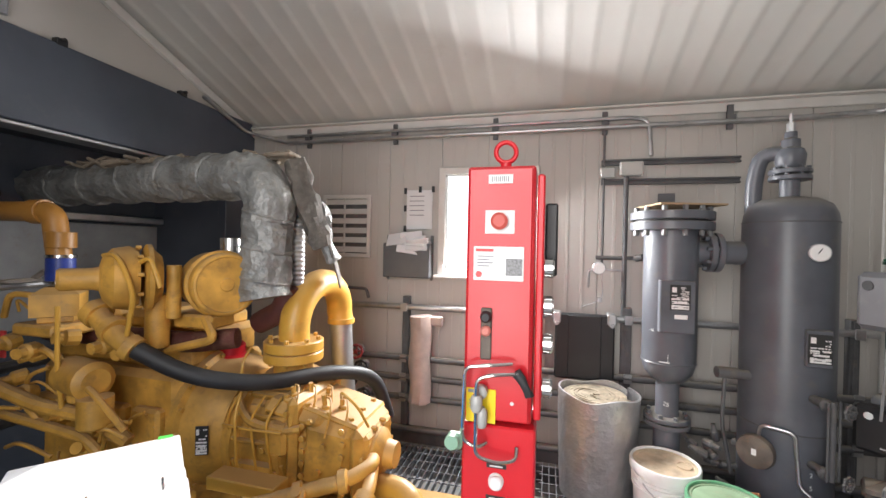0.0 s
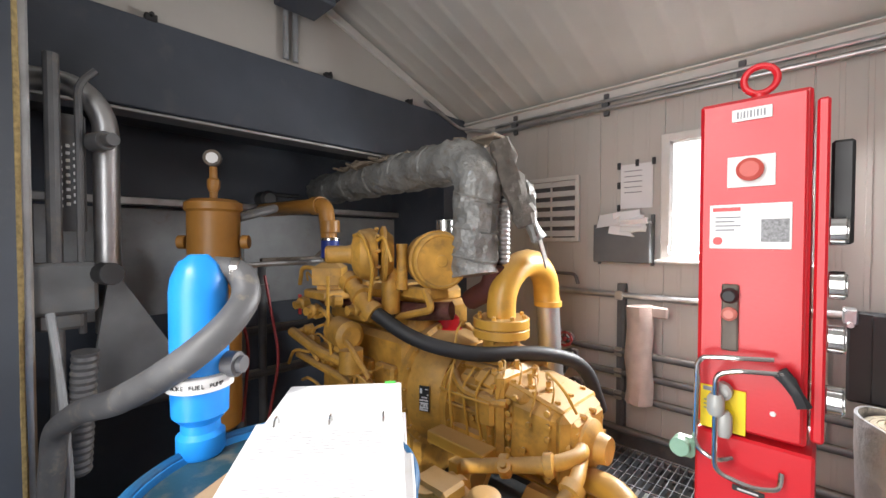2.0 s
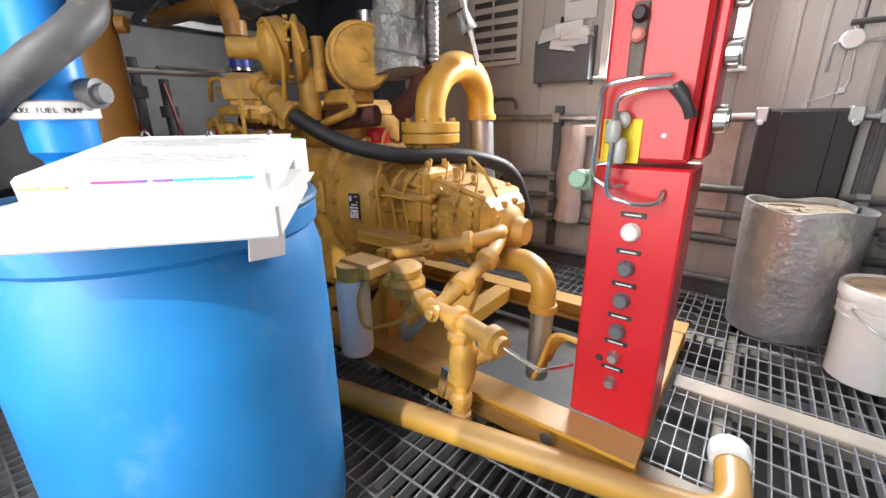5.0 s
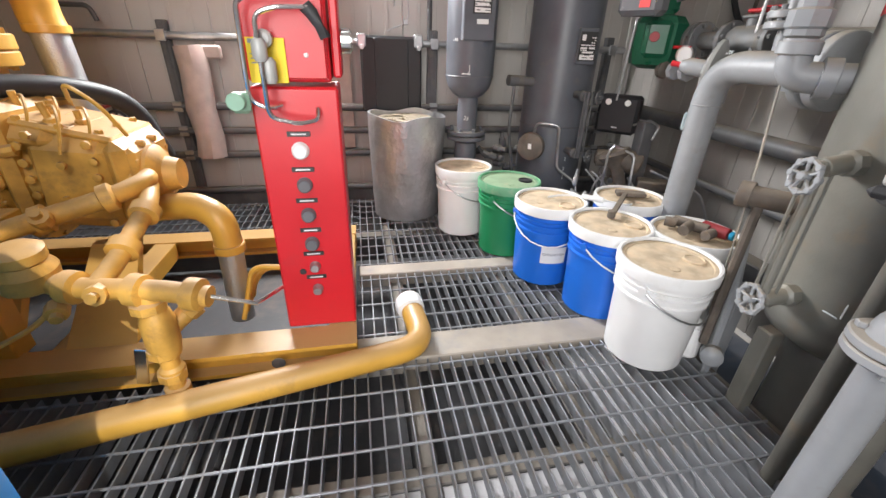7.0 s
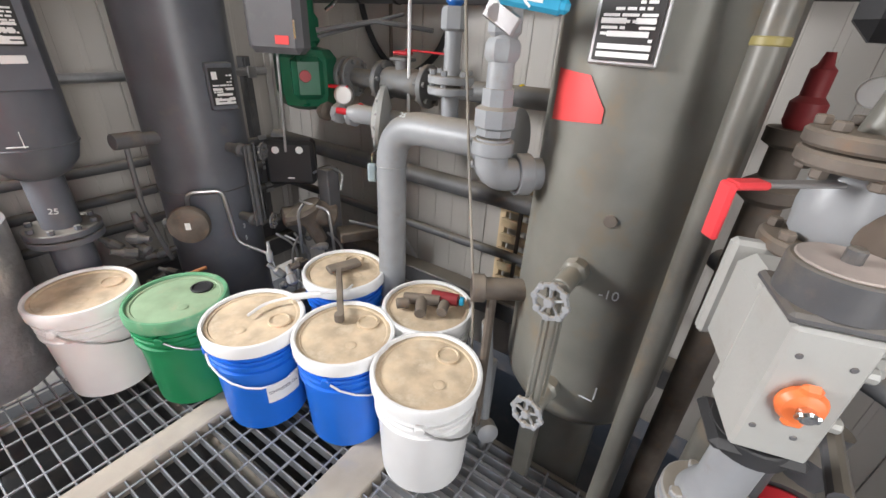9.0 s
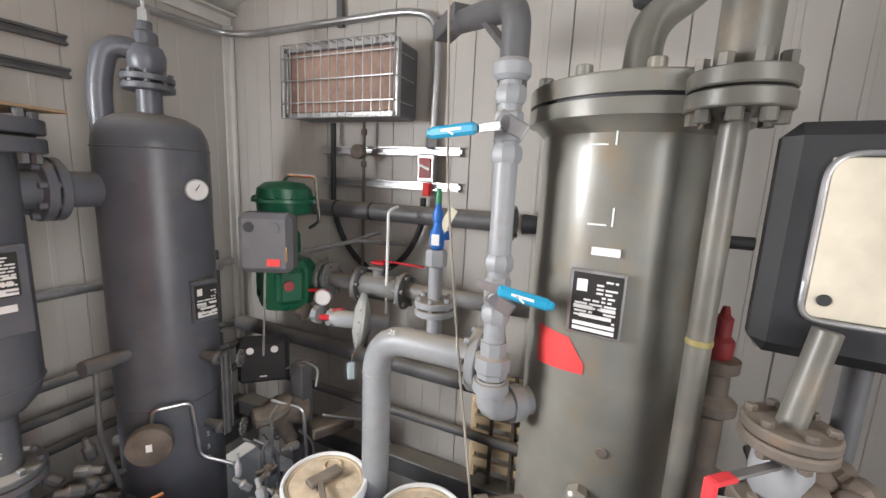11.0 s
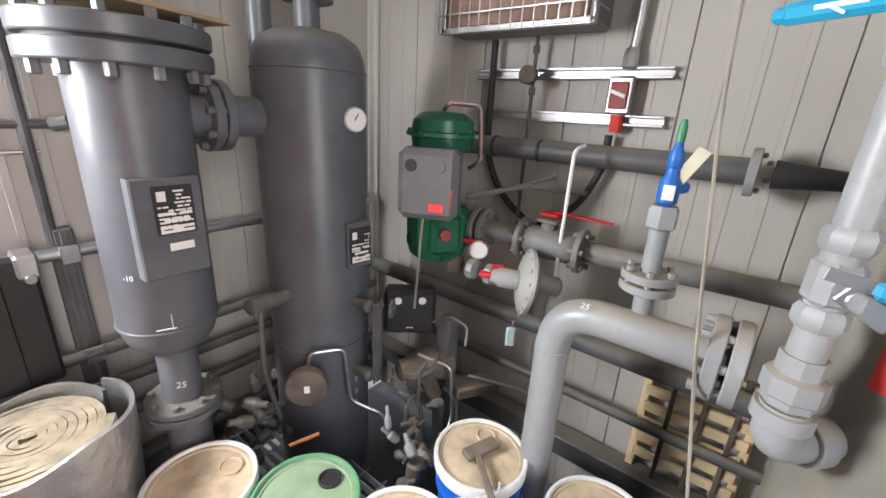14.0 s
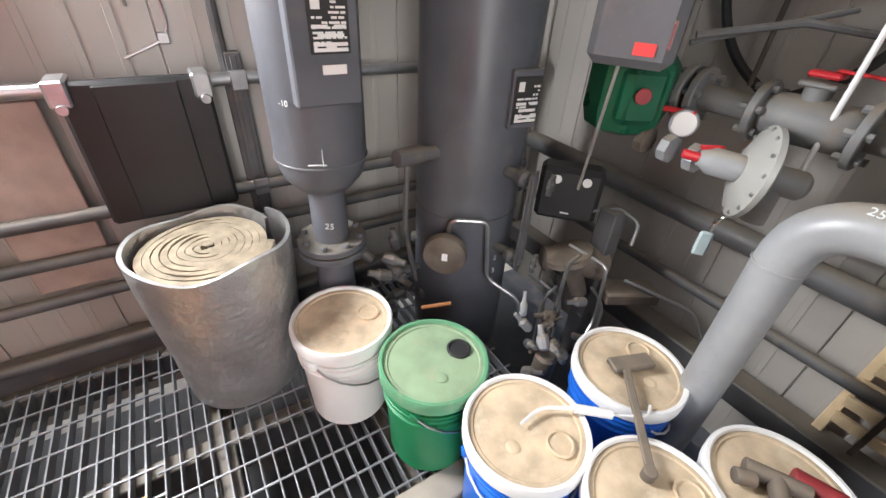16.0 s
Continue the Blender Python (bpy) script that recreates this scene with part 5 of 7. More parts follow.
for i in range(9):
    part("paper", G().box((-0.70 + rnd.uniform(-0.10, 0.10), NW - 0.05 + rnd.uniform(-0.05, 0.03), 1.43 + rnd.uniform(-0.035, 0.05)), (0.16, 0.006, 0.10), 0.002, Matrix.Rotation(rnd.uniform(-0.9, 0.9), 3, "X") @ rz(rnd.uniform(-25, 25))), M_PAPER, doc, "crumpled white paper")
no = thing("wall_notice", (-0.635, NW, 1.54), "white paper notice held by black tape", "notice")
part("sheet", G().box((-0.635, NW - 0.002, 1.69), (0.20, 0.003, 0.29), 0.001), M_PAPER, no)
g = G()
for i in range(5):
    g.box((-0.655, NW - 0.005, 1.79 - i * 0.035), (0.11, 0.001, 0.006), 0.0002)
part("print", g, M_INK, no)
for x, z in ((-0.745, 1.83), (-0.745, 1.70), (-0.745, 1.55), (-0.63, 1.84), (-0.53, 1.84)):
    part("tape", G().box((x, NW - 0.005, z), (0.022, 0.003, 0.045), 0.0005), M_BLACK, no)

g = G()
rails = thing("pipe_rack", (-0.1, 3.42, 0), "dark horizontal process pipes racked along the wall", "pipe rack")
part("top_rail", G().tube([(-1.3, NY - 0.07, 0.975), (2.1, NY - 0.07, 0.975)], 0.021, 12), M_GALV, rails, "galvanised top pipe")
for z, x0 in ((0.605, -1.05), (0.465, -1.0), (0.32, -0.95), (0.09, -1.2)):
    part("pipe", G().tube([(x0, NY - 0.085, z), (2.12, NY - 0.085, z)], 0.022, 12), M_DPIPE, rails)
for x in (-0.71, 0.80, 2.0):
    part("post", G().box((x, NY - 0.035, 0.52), (0.05, 0.05, 1.06), 0.004).box((x, NY - 0.062, 0.52), (0.02, 0.006, 1.04), 0.002), M_DPIPE, rails)
    for z in (0.975, 0.605, 0.465, 0.32):
        part("clamp", G().box((x, NY - 0.10, z), (0.05, 0.012, 0.06), 0.003), M_GALV, rails)
for i, (x, z) in enumerate(((-1.02, 0.66), (-0.98, 0.55), (-1.06, 0.46), (-0.96, 0.36), (-1.12, 0.70))):
    v_ = part("valve", G().lathe([(0.025, 0), (0.04, 0.01), (0.04, 0.05), (0.025, 0.06), (0.02, 0.1)], (x, NY - 0.16, z), (0.2, -1, 0.1), 12), M_DPIPE, rails)
    part("valve_wheel", handwheel(G(), (x + 0.02, NY - 0.27, z + 0.01), (0.2, -1, 0.1), 0.045), M_REDD if i == 0 else M_BLACK, v_)
part("branch", G().tube([(-1.25, NY - 0.10, 1.10), (-1.0, NY - 0.12, 1.10), (-0.98, NY - 0.12, 1.03)], 0.012, 8, 0.03).cyl((-1.25, NY - 0.10, 1.10), (-1.15, NY - 0.11, 1.10), 0.022, 8), M_DPIPE, rails)
solid("wrapped_pipe_roll", G().tube([(-0.56, NY - 0.16, 0.93), (-0.55, NY - 0.16, 0.8), (-0.565, NY - 0.16, 0.6), (-0.55, NY - 0.16, 0.45), (-0.56, NY - 0.16, 0.33)], 0.075, 18, wave=0.08, seed=5).box((-0.47, NY - 0.16, 0.90), (0.14, 0.03, 0.07), 0.01), M_PINK, "pale wrapped insulation roll hung on the rack", "insulation")

hp = thing("black_radiator_panel", (0.52, 3.36, 0.6), "flat black panel hung from the galvanised rail", "panel")
part("panel", G().box((0.53, 3.355, 0.80), (0.36, 0.04, 0.42), 0.01).box((0.53, 3.332, 0.80), (0.20, 0.01, 0.40), 0.004), M_BLKB, hp)
for x in (0.36, 0.69):
    part("hanger", G().box((x, 3.36, 0.985), (0.05, 0.10, 0.07), 0.006).cyl((x, 3.33, 0.95), (x, 3.30, 0.95), 0.014, 10), M_GALV, hp)
# Added board: its pink stands for red light from the panel on the wall.
solid("red_bounce_board", G().box((0.18, 3.44, 0.65), (0.22, 0.02, 0.60), 0.003), M_PINK, "added pinkish board for the panel's red bounce on the wall", "board")

wg = thing("wall_gauge", (0.62, NW, 1.30), "small white dial gauge with tubing on the wall", "gauge")
part("case", G().cyl((0.62, NW - 0.02, 1.30), (0.62, NW - 0.055, 1.30), 0.042, 22), M_GALV, wg)
part("dial", G().cyl((0.62, NW - 0.055, 1.30), (0.62, NW - 0.058, 1.30), 0.036, 22), M_STK, wg)
part("tubing", G().tube([(0.56, NW - 0.02, 1.17), (0.56, NW - 0.03, 1.29), (0.80, NW - 0.03, 1.29)], 0.007, 8, 0.02).tube([(0.64, NW - 0.02, 1.27), (0.65, NW - 0.02, 1.12), (0.62, NW - 0.02, 1.08), (0.52, NW - 0.02, 1.04)], 0.004, 6, 0.04).box((0.63, NW - 0.02, 1.09), (0.03, 0.02, 0.03), 0.003), M_GALV, wg)
st2 = thing("strut_rail", (1.02, NW, 1.86), "pair of slotted strut channels on the wall", "strut channel")
for z in (1.995, 1.868):
    part("channel", G().box((1.025, NW - 0.012, z + 0.014), (0.80, 0.024, 0.012), 0.002).box((1.025, NW - 0.012, z - 0.014), (0.80, 0.024, 0.012), 0.002).box((1.025, NW - 0.004, z), (0.80, 0.008, 0.03), 0.002), M_DPIPE, st2)
jb = thing("junction_box", (0.79, NW, 1.92), "small white electrical junction box with conduits", "junction box")
part("body", G().box((0.80, NW - 0.05, 1.945), (0.14, 0.05, 0.09), 0.008), M_ACT, jb)
part("outlet", G().box((0.66, NW - 0.045, 1.925), (0.09, 0.04, 0.065), 0.006), M_ACT, jb)
part("down_conduit", G().tube([(0.775, NW - 0.03, 1.9), (0.775, NW - 0.03, 0.45)], 0.016, 10).tube([(0.64, NW - 0.02, 2.3), (0.64, NW - 0.02, 1.33)], 0.008, 8).tube([(0.60, NW - 0.03, 1.37), (0.86, NW - 0.03, 1.37)], 0.013, 8).cyl((0.84, NW - 0.03, 1.37), (0.88, NW - 0.06, 1.38), 0.022, 10), M_DPIPE, jb)
solid("wall_sticker", G().box((1.02, NW - 0.003, 1.74), (0.10, 0.003, 0.10), 0.001), M_BOXG, "faded grey sticker on the white wall", "sticker")

# ---- vessels on the north side ----
cx, cy = 0.945, 3.08
v2 = thing("filter_vessel", (cx, cy, -0.1), "dark grey flanged filter vessel on a pipe stem", "pressure vessel")
part("shell", G().lathe([(0.04, 0.70), (0.085, 0.725), (0.118, 0.765), (0.134, 0.82), (0.134, 1.535)], (cx, cy, 0), (0, 0, 1), 40).ring((cx, cy, 0.825), (0, 0, 1), 0.134, 0.004, 40, 6), M_DGREY, v2)
for z in (1.533, 1.588):
    f_ = part("flange", G().cyl((cx, cy, z), (cx, cy, z + 0.045), 0.205, 44, 0.004), M_DGREY, v2)
    for k in range(12):
        a = k * math.pi / 6 + 0.1
        part("bolt", G().cyl((cx + 0.178 * math.cos(a), cy + 0.178 * math.sin(a), z - 0.03 if z < 1.55 else z + 0.04), (cx + 0.178 * math.cos(a), cy + 0.178 * math.sin(a), z + 0.01 if z < 1.55 else z + 0.07), 0.014, 6), M_SHEET, f_)
part("gasket", G().cyl((cx, cy, 1.575), (cx, cy, 1.592), 0.18, 32), M_BLACK, v2)
part("stem", G().cyl((cx, cy, 0.5), (cx, cy, 0.72), 0.058, 22).cyl((cx, cy, -0.1), (cx, cy, 0.46), 0.066, 22), M_DGREY, v2)
for z in (0.475, 0.505):
    part("stem_flange", G().cyl((cx, cy, z), (cx, cy, z + 0.024), 0.115, 30, 0.003).bolts((cx, cy, z + 0.024), (0, 0, 1), 0.095, 8, 0.011, 0.016), M_DGREY, v2)
nb = part("plate_bracket", G().box((0.945, 2.94, 1.135), (0.165, 0.02, 0.27), 0.004).box((0.866, 2.975, 1.135), (0.008, 0.08, 0.27), 0.002), M_DGREY, v2)
nameplate(v2, (0.955, 2.927, 1.185), (0, -1, 0), 0.095, 0.13, 7)
part("tag", G().box((0.96, 2.927, 1.085), (0.06, 0.003, 0.022), 0.001), M_STK, v2)
part("nozzle", G().cyl((cx + 0.12, cy, 1.42), (1.30, cy - 0.01, 1.42), 0.062, 24), M_DGREY, v2)
for x in (1.115, 1.15):
    part("nozzle_flange", G().cyl((x, cy, 1.42), (x + 0.028, cy, 1.42), 0.105, 30, 0.003).bolts((x, cy, 1.42), (-1, 0, 0), 0.088, 8, 0.012, 0.02), M_DGREY, v2)
words("chalk_mark", "25", facing((cx - 0.02, cy - 0.0595, 0.60), (-0.3, -1, 0), -10), 0.03, M_CHALK, v2)
words("chalk_mark", "-10", facing((cx - 0.105, cy - 0.086, 1.0), (-0.8, -0.6, 0), 0), 0.022, M_CHALK, v2)
g = G().box((cx - 0.035, cy - 0.1325, 0.86), (0.002, 0.002, 0.05), 0.0006, rz(-15)).box((cx - 0.05, cy - 0.126, 0.84), (0.05, 0.002, 0.004), 0.0006, rz(-22))
part("chalk_line", g, M_CHALK, v2)
solid("cardboard_piece", G().box((cx + 0.03, cy - 0.035, 1.664), (0.34, 0.27, 0.010), 0.002, rz(14)), M_CARD, "scrap of brown cardboard on the vessel flange", "cardboard")

dx, dy = 1.47, 3.04
dv = thing("scrubber_vessel", (dx, dy, -0.1), "tall dark grey domed scrubber vessel with gauge", "pressure vessel")
part("shell", G().lathe([(0.192, -0.1), (0.192, 1.575), (0.186, 1.62), (0.165, 1.665), (0.12, 1.693), (0.06, 1.705), (0.03, 1.707)], (dx, dy, 0), (0, 0, 1), 48), M_DGREY, dv)
for z in (0.575, 1.575):
    part("weld", G().ring((dx, dy, z), (0, 0, 1), 0.1922, 0.003, 48, 6), M_DPIPE, dv)
part("top_nozzle", G().cyl((dx, dy, 1.69), (dx, dy, 1.80), 0.042, 20), M_DGREY, dv)
for z in (1.79, 1.822):
    part("flange", G().cyl((dx, dy, z), (dx, dy, z + 0.022), 0.088, 28, 0.003).bolts((dx, dy, z + 0.02), (0, 0, 1), 0.072, 8, 0.011, 0.016), M_DGREY, dv)
part("valve_body", G().lathe([(0.045, 0), (0.06, 0.02), (0.065, 0.07), (0.055, 0.10), (0.04, 0.11), (0.04, 0.15), (0.026, 0.16), (0.026, 0.19)], (dx, dy, 1.845), (0, 0, 1), 20), M_DGREY, dv)
part("valve_cap", G().cyl((dx, dy, 2.02), (dx, dy, 2.08), 0.02, 8).cyl((dx, dy, 2.08), (dx, dy, 2.13), 0.008, 8), M_GALV, dv)
part("vent_arm", G().tube([(dx, dy, 1.93), (dx - 0.10, dy + 0.06, 1.94), (dx - 0.12, dy + 0.09, 1.80), (dx - 0.12, dy + 0.09, 1.62)], 0.038, 16, 0.09), M_DGREY, dv)
gd = part("gauge", G().cyl((1.505, 2.872, 1.428), (1.492, 2.828, 1.428), 0.042, 26), M_GALV, dv)
part("dial", G().cyl((1.492, 2.828, 1.428), (1.4912, 2.825, 1.428), 0.037, 26), M_STK, gd)
part("needle", G().box((1.4905, 2.822, 1.437), (0.003, 0.002, 0.028), 0.0005, Matrix.Rotation(0.6, 3, "Y")), M_BLACK, gd)
part("plate_bracket", G().box((1.502, 2.852, 0.99), (0.10, 0.06, 0.17), 0.004, rz(-8)), M_DGREY, dv)
nameplate(dv, (1.497, 2.818, 0.99), (-0.14, -0.99, 0), 0.088, 0.135, 6)
g = G().cyl((1.512, 2.747, 0.43), (1.512, 2.747, 0.78), 0.011, 10).cyl((1.545, 2.762, 0.43), (1.545, 2.762, 0.78), 0.005, 8).cyl((1.49, 2.74, 0.43), (1.49, 2.74, 0.78), 0.005, 8)
for z in (0.45, 0.755):
    g.cyl((1.512, 2.747, z), (1.49, 2.86, z), 0.02, 12).lathe([(0.018, 0), (0.028, 0.01), (0.028, 0.03), (0.018, 0.04)], (1.50, 2.80, z), (0, -1, 0), 12)
sg = part("sight_glass", g, M_DPIPE, dv)
for z in (0.45, 0.755):
    part("handwheel", handwheel(G(), (1.545, 2.70, z), (0.5, -0.9, 0), 0.03), M_DPIPE, sg)
g = G().lathe([(0.03, 0), (0.075, 0.01), (0.08, 0.03), (0.075, 0.05), (0.03, 0.062)], (1.30, 2.90, 0.47), (-0.65, -0.75, 0), 28)
fs = part("float_switch", g, M_RUST, dv, "rusty round float switch")
part("tag", G().box((1.262, 2.852, 0.475), (0.02, 0.003, 0.03), 0.0005, rz(-41)), M_STK, fs)
part("drain_tube", G().tube([(1.30, 2.90, 0.53), (1.30, 2.88, 0.60), (1.41, 2.82, 0.595), (1.42, 2.80, 0.36), (1.50, 2.70, 0.30), (1.50, 2.66, 0.2)], 0.008, 8, 0.03), M_GALV, dv)
for i, z in enumerate((0.40, 0.34, 0.29)):
    words("chalk_mark", "25"[i % 2], facing((dx + 0.02, dy - 0.193, z), (0.1, -1, 0)), 0.03, M_CHALK, dv)
part("side_nozzle", G().cyl((dx - 0.12, dy - 0.05, 0.80), (1.20, 2.98, 0.81), 0.024, 14).cyl((1.24, 2.985, 0.808), (1.14, 2.97, 0.812), 0.029, 14), M_DPIPE, dv)
part("level_arm", G().tube([(1.18, 2.975, 0.80), (1.17, 2.97, 0.55), (1.22, 2.98, 0.3)], 0.010, 8, 0.05), M_DPIPE, dv)
rnd = random.Random(11)
for i in range(12):
    p = Vector((1.08 + rnd.random() * 0.20, 2.93 + rnd.random() * 0.2, 0.15 + rnd.random() * 0.3))
    part("drain_fitting", G().lathe([(0.014, 0), (0.022, 0.008), (0.022, 0.05), (0.014, 0.06), (0.011, 0.09)], p, (rnd.uniform(-1, 1), rnd.uniform(-1, 1), rnd.uniform(-0.3, 1)), 10), M_DPIPE, dv)
part("lever", G().cyl((1.18, 2.86, 0.27), (1.27, 2.80, 0.30), 0.008, 8), mat("rust_orange_lever", (0.4, 0.16, 0.06), 0.6), dv)

# foil roll
fx, fy = 0.575, 3.09
fr = thing("foil_insulation_roll", (fx, fy, 0), "roll of foil-faced insulation standing on end", "insulation roll")
n = 64
pts = []
for i in range(n + 1):
    a = 2 * math.pi * i / n
    r_ = 0.20 + 0.012 * i / n + 0.04 * max(0.0, (i / n - 0.70) / 0.30) ** 1.5
    pts.append(Vector((fx + r_ * math.cos(a + 0.3), fy + r_ * math.sin(a + 0.3), 0)))
pts += [pts[-1] + Vector((-0.004 * k * k, 0.022 * k, 0)) for k in range(1, 4)]
v, f = [], []
rnd = random.Random(6)
zs = [0.004 + 0.61 * k / 9 for k in range(10)]
for off in (0.0, -0.012):
    for q in pts:
        o = (q - Vector((fx, fy, 0))).normalized()
        for z in zs:
            j = rnd.uniform(-0.003, 0.003) if 0.01 < z < 0.6 else 0
            w = q + o * (off + j)
            k = 0.90 + 0.10 * min(1, z / 0.55)
            v.append((fx + (w.x - fx) * k, fy + (w.y - fy) * k + 0.055 * (1 - z / 0.614), z + (0.012 * math.sin(w.x * 21) if z > 0.6 else 0)))
m, k0 = len(zs), len(pts) * len(zs)
for i in range(len(pts) - 1):
    for j in range(m - 1):
        a = i * m + j
        f.append((a, a + m, a + m + 1, a + 1))
        f.append((k0 + a, k0 + a + 1, k0 + a + m + 1, k0 + a + m))
    f.append((i * m + m - 1, (i + 1) * m + m - 1, k0 + (i + 1) * m + m - 1, k0 + i * m + m - 1))
part("outer_wrap", G().add(v, f), M_FOIL, fr)
sp = [(fx + (0.012 + 0.168 * t / 200) * math.cos(t * 0.25), fy + (0.012 + 0.168 * t / 200) * math.sin(t * 0.25), 0.0) for t in range(201)]
g = G()
v, f = [], []
for i, q in enumerate(sp):
    o = (Vector(q) - Vector((fx, fy, 0))).normalized()
    for rr, z in ((-0.0095, 0.42), (-0.0095, 0.592 + 0.003 * math.sin(i * 0.7)), (0.0095, 0.592 + 0.003 * math.sin(i * 0.5)), (0.0095, 0.42)):
        w = Vector(q) + o * rr
        v.append((w.x, w.y, z))
for i in range(len(sp) - 1):
    for j in range(4):
        a, b = i * 4 + j, i * 4 + (j + 1) % 4
        f.append((a, b, b + 4, a + 4))
part("rolled_layer", g.add(v, f), M_FIBRE, fr, "pale fibrous rolled layers")
part("core", G().cyl((fx, fy + 0.07, 0.006), (fx, fy + 0.005, 0.578), 0.145, 32), M_FIBRE, fr)


# ---- east side: valves and pipework ----
act = thing("control_valve", (1.80, 2.69, 0.9), "dark green control valve actuator with grey positioner", "control valve")
ax_, ay_ = 1.80, 2.70
part("diaphragm_case", G().lathe([(0.08, 1.325), (0.112, 1.335), (0.118, 1.38), (0.136, 1.383), (0.136, 1.397), (0.118, 1.40), (0.112, 1.44), (0.08, 1.465), (0.02, 1.472)], (ax_, ay_, 0), (0, 0, 1), 32), M_GREEN, act)
for k in range(12):
    part("case_bolt", G().bolts((ax_, ay_, 1.397), (0, 0, 1), 0.128, 1, 0.007, 0.01, k * math.pi / 6), M_GREEN, act)
part("yoke", G().cyl((ax_, ay_, 1.10), (ax_, ay_, 1.34), 0.05, 18).box((ax_, ay_, 1.2), (0.12, 0.10, 0.12), 0.02), M_GREEN, act)
part("body", G().lathe([(0.06, 0.90), (0.11, 0.92), (0.125, 0.97), (0.125, 1.10), (0.10, 1.13), (0.05, 1.14)], (ax_, ay_, 0), (0, 0, 1), 8).box((ax_ - 0.05, ay_ - 0.06, 1.03), (0.12, 0.12, 0.16), 0.02, rz(-30)), M_GREEN, act)
part("badge", G().cyl((ax_ - 0.10, ay_ - 0.115, 1.04), (ax_ - 0.105, ay_ - 0.122, 1.04), 0.022, 14), M_REDD, act)
pr = rz(-63)
pb = part("positioner", G().box((1.615, 2.60, 1.237), (0.205, 0.10, 0.235), 0.022, pr), M_BOXG, act, "grey positioner cover")
for u in (-0.055, 0.04):
    part("window", G().cyl(Vector((1.615, 2.60, 1.30)) + pr @ Vector((u, -0.05, 0)), Vector((1.615, 2.60, 1.30)) + pr @ Vector((u, -0.053, 0)), 0.02, 16), M_BLACK if u < 0 else M_BOXG, pb)
part("red_label", G().box(Vector((1.615, 2.60, 1.165)) + pr @ Vector((0.035, -0.052, 0)), (0.05, 0.002, 0.028), 0.0005, pr), M_STKR, pb, "red sticker")
part("latch", G().box(Vector((1.615, 2.60, 1.2)) + pr @ Vector((0.085, -0.054, 0)), (0.008, 0.006, 0.06), 0.001, pr), M_CHROME, pb)
part("supply_tube", G().tube([(1.80, 2.70, 1.47), (1.80, 2.68, 1.50), (1.86, 2.58, 1.495), (1.86, 2.56, 1.30), (1.84, 2.60, 1.27)], 0.008, 8, 0.02), M_CHROME, act, "bright tube")
part("thin_tube", G().tube([(1.62, 2.63, 1.12), (1.615, 2.65, 0.75)], 0.005, 6), M_GALV, act)
part("side_link", G().tube([(1.70, 2.50, 1.2), (1.85, 2.35, 1.24), (2.0, 2.2, 1.22)], 0.009, 8).tube([(1.72, 2.52, 1.18), (1.95, 2.3, 1.27)], 0.007, 8), M_DPIPE, act)

# Darker copy of the grey pipe paint: dirt, plus shade in the colour.
M_PIPEW = mat("weathered_shaded_grey_pipe", (0.17, 0.172, 0.175), 0.5, 0, 0.3, (0.20, 0.15, 0.10), 0.28, 10, settle=(0.24, 0.20, 0.15))
line = thing("process_line", (1.95, 2.2, 1.0), "grey flanged process pipe with valves along the wall", "pipe line")
part("pipe", G().tube([(1.92, 2.74, 1.03), (1.93, 2.1, 1.035), (1.98, 1.2, 1.04)], 0.036, 16), M_PIPEW, line)
for y in (2.60, 2.56, 2.395, 2.17):
    f_ = part("flange", G().cyl((1.925, y, 1.032), (1.926, y - 0.022, 1.032), 0.078, 26, 0.003), M_PIPEW, line)
    for k in range(6):
        part("flange_bolt", G().bolts((1.925, y - 0.038, 1.032), (0, 1, 0), 0.062, 1, 0.010, 0.054, 0.2 + k * math.pi / 3), M_PIPEW, f_)
part("valve_body", G().lathe([(0.045, 0), (0.056, 0.02), (0.058, 0.10), (0.056, 0.18), (0.045, 0.20)], (1.925, 2.375, 1.032), (0, -1, 0), 20).cyl((1.925, 2.285, 1.06), (1.925, 2.285, 1.125), 0.030, 14).box((1.925, 2.285, 1.118), (0.07, 0.08, 0.012), 0.004), M_PIPEW, line)
part("red_lever", G().box((1.925, 2.17, 1.150), (0.022, 0.20, 0.007), 0.003, Matrix.Rotation(0.02, 3, "X")).box((1.925, 2.285, 1.140), (0.045, 0.07, 0.014), 0.005), M_REDH, line, "dull red valve lever")
part("yellow_tag", G().cyl((1.955, 1.80, 1.036), (1.956, 1.788, 1.036), 0.040, 16), M_SIGNY, line)
part("lower_pipe", G().tube([(2.03, 3.3, 0.645), (2.03, 1.2, 0.63)], 0.040, 16), M_DPIPE, line)
part("drop_pipe", G().tube([(2.06, 3.3, 0.375), (2.06, 1.2, 0.365)], 0.021, 12), M_DPIPE, line)
part("floor_curb", G().box((2.12, 2.2, 0.06), (0.10, 2.4, 0.10), 0.006), M_DPIPE, line)
part("back_post", G().box((1.80, 2.62, 0.3), (0.07, 0.07, 0.7), 0.004), M_DPIPE, line)
for y in (2.62, 2.54, 2.46):
    part("union", G().lathe([(0.025, 0), (0.04, 0.008), (0.04, 0.035), (0.025, 0.043)], (1.80, y, 0.90), (0, -1, 0), 8), M_RUST if y > 2.6 else M_MGREY, line)
gg = part("gauge", G().cyl((1.85, 2.53, 0.97), (1.825, 2.515, 0.97), 0.04, 22), M_GALV, line)
part("dial", G().cyl((1.825, 2.515, 0.97), (1.823, 2.514, 0.97), 0.034, 22), M_STK, gg)
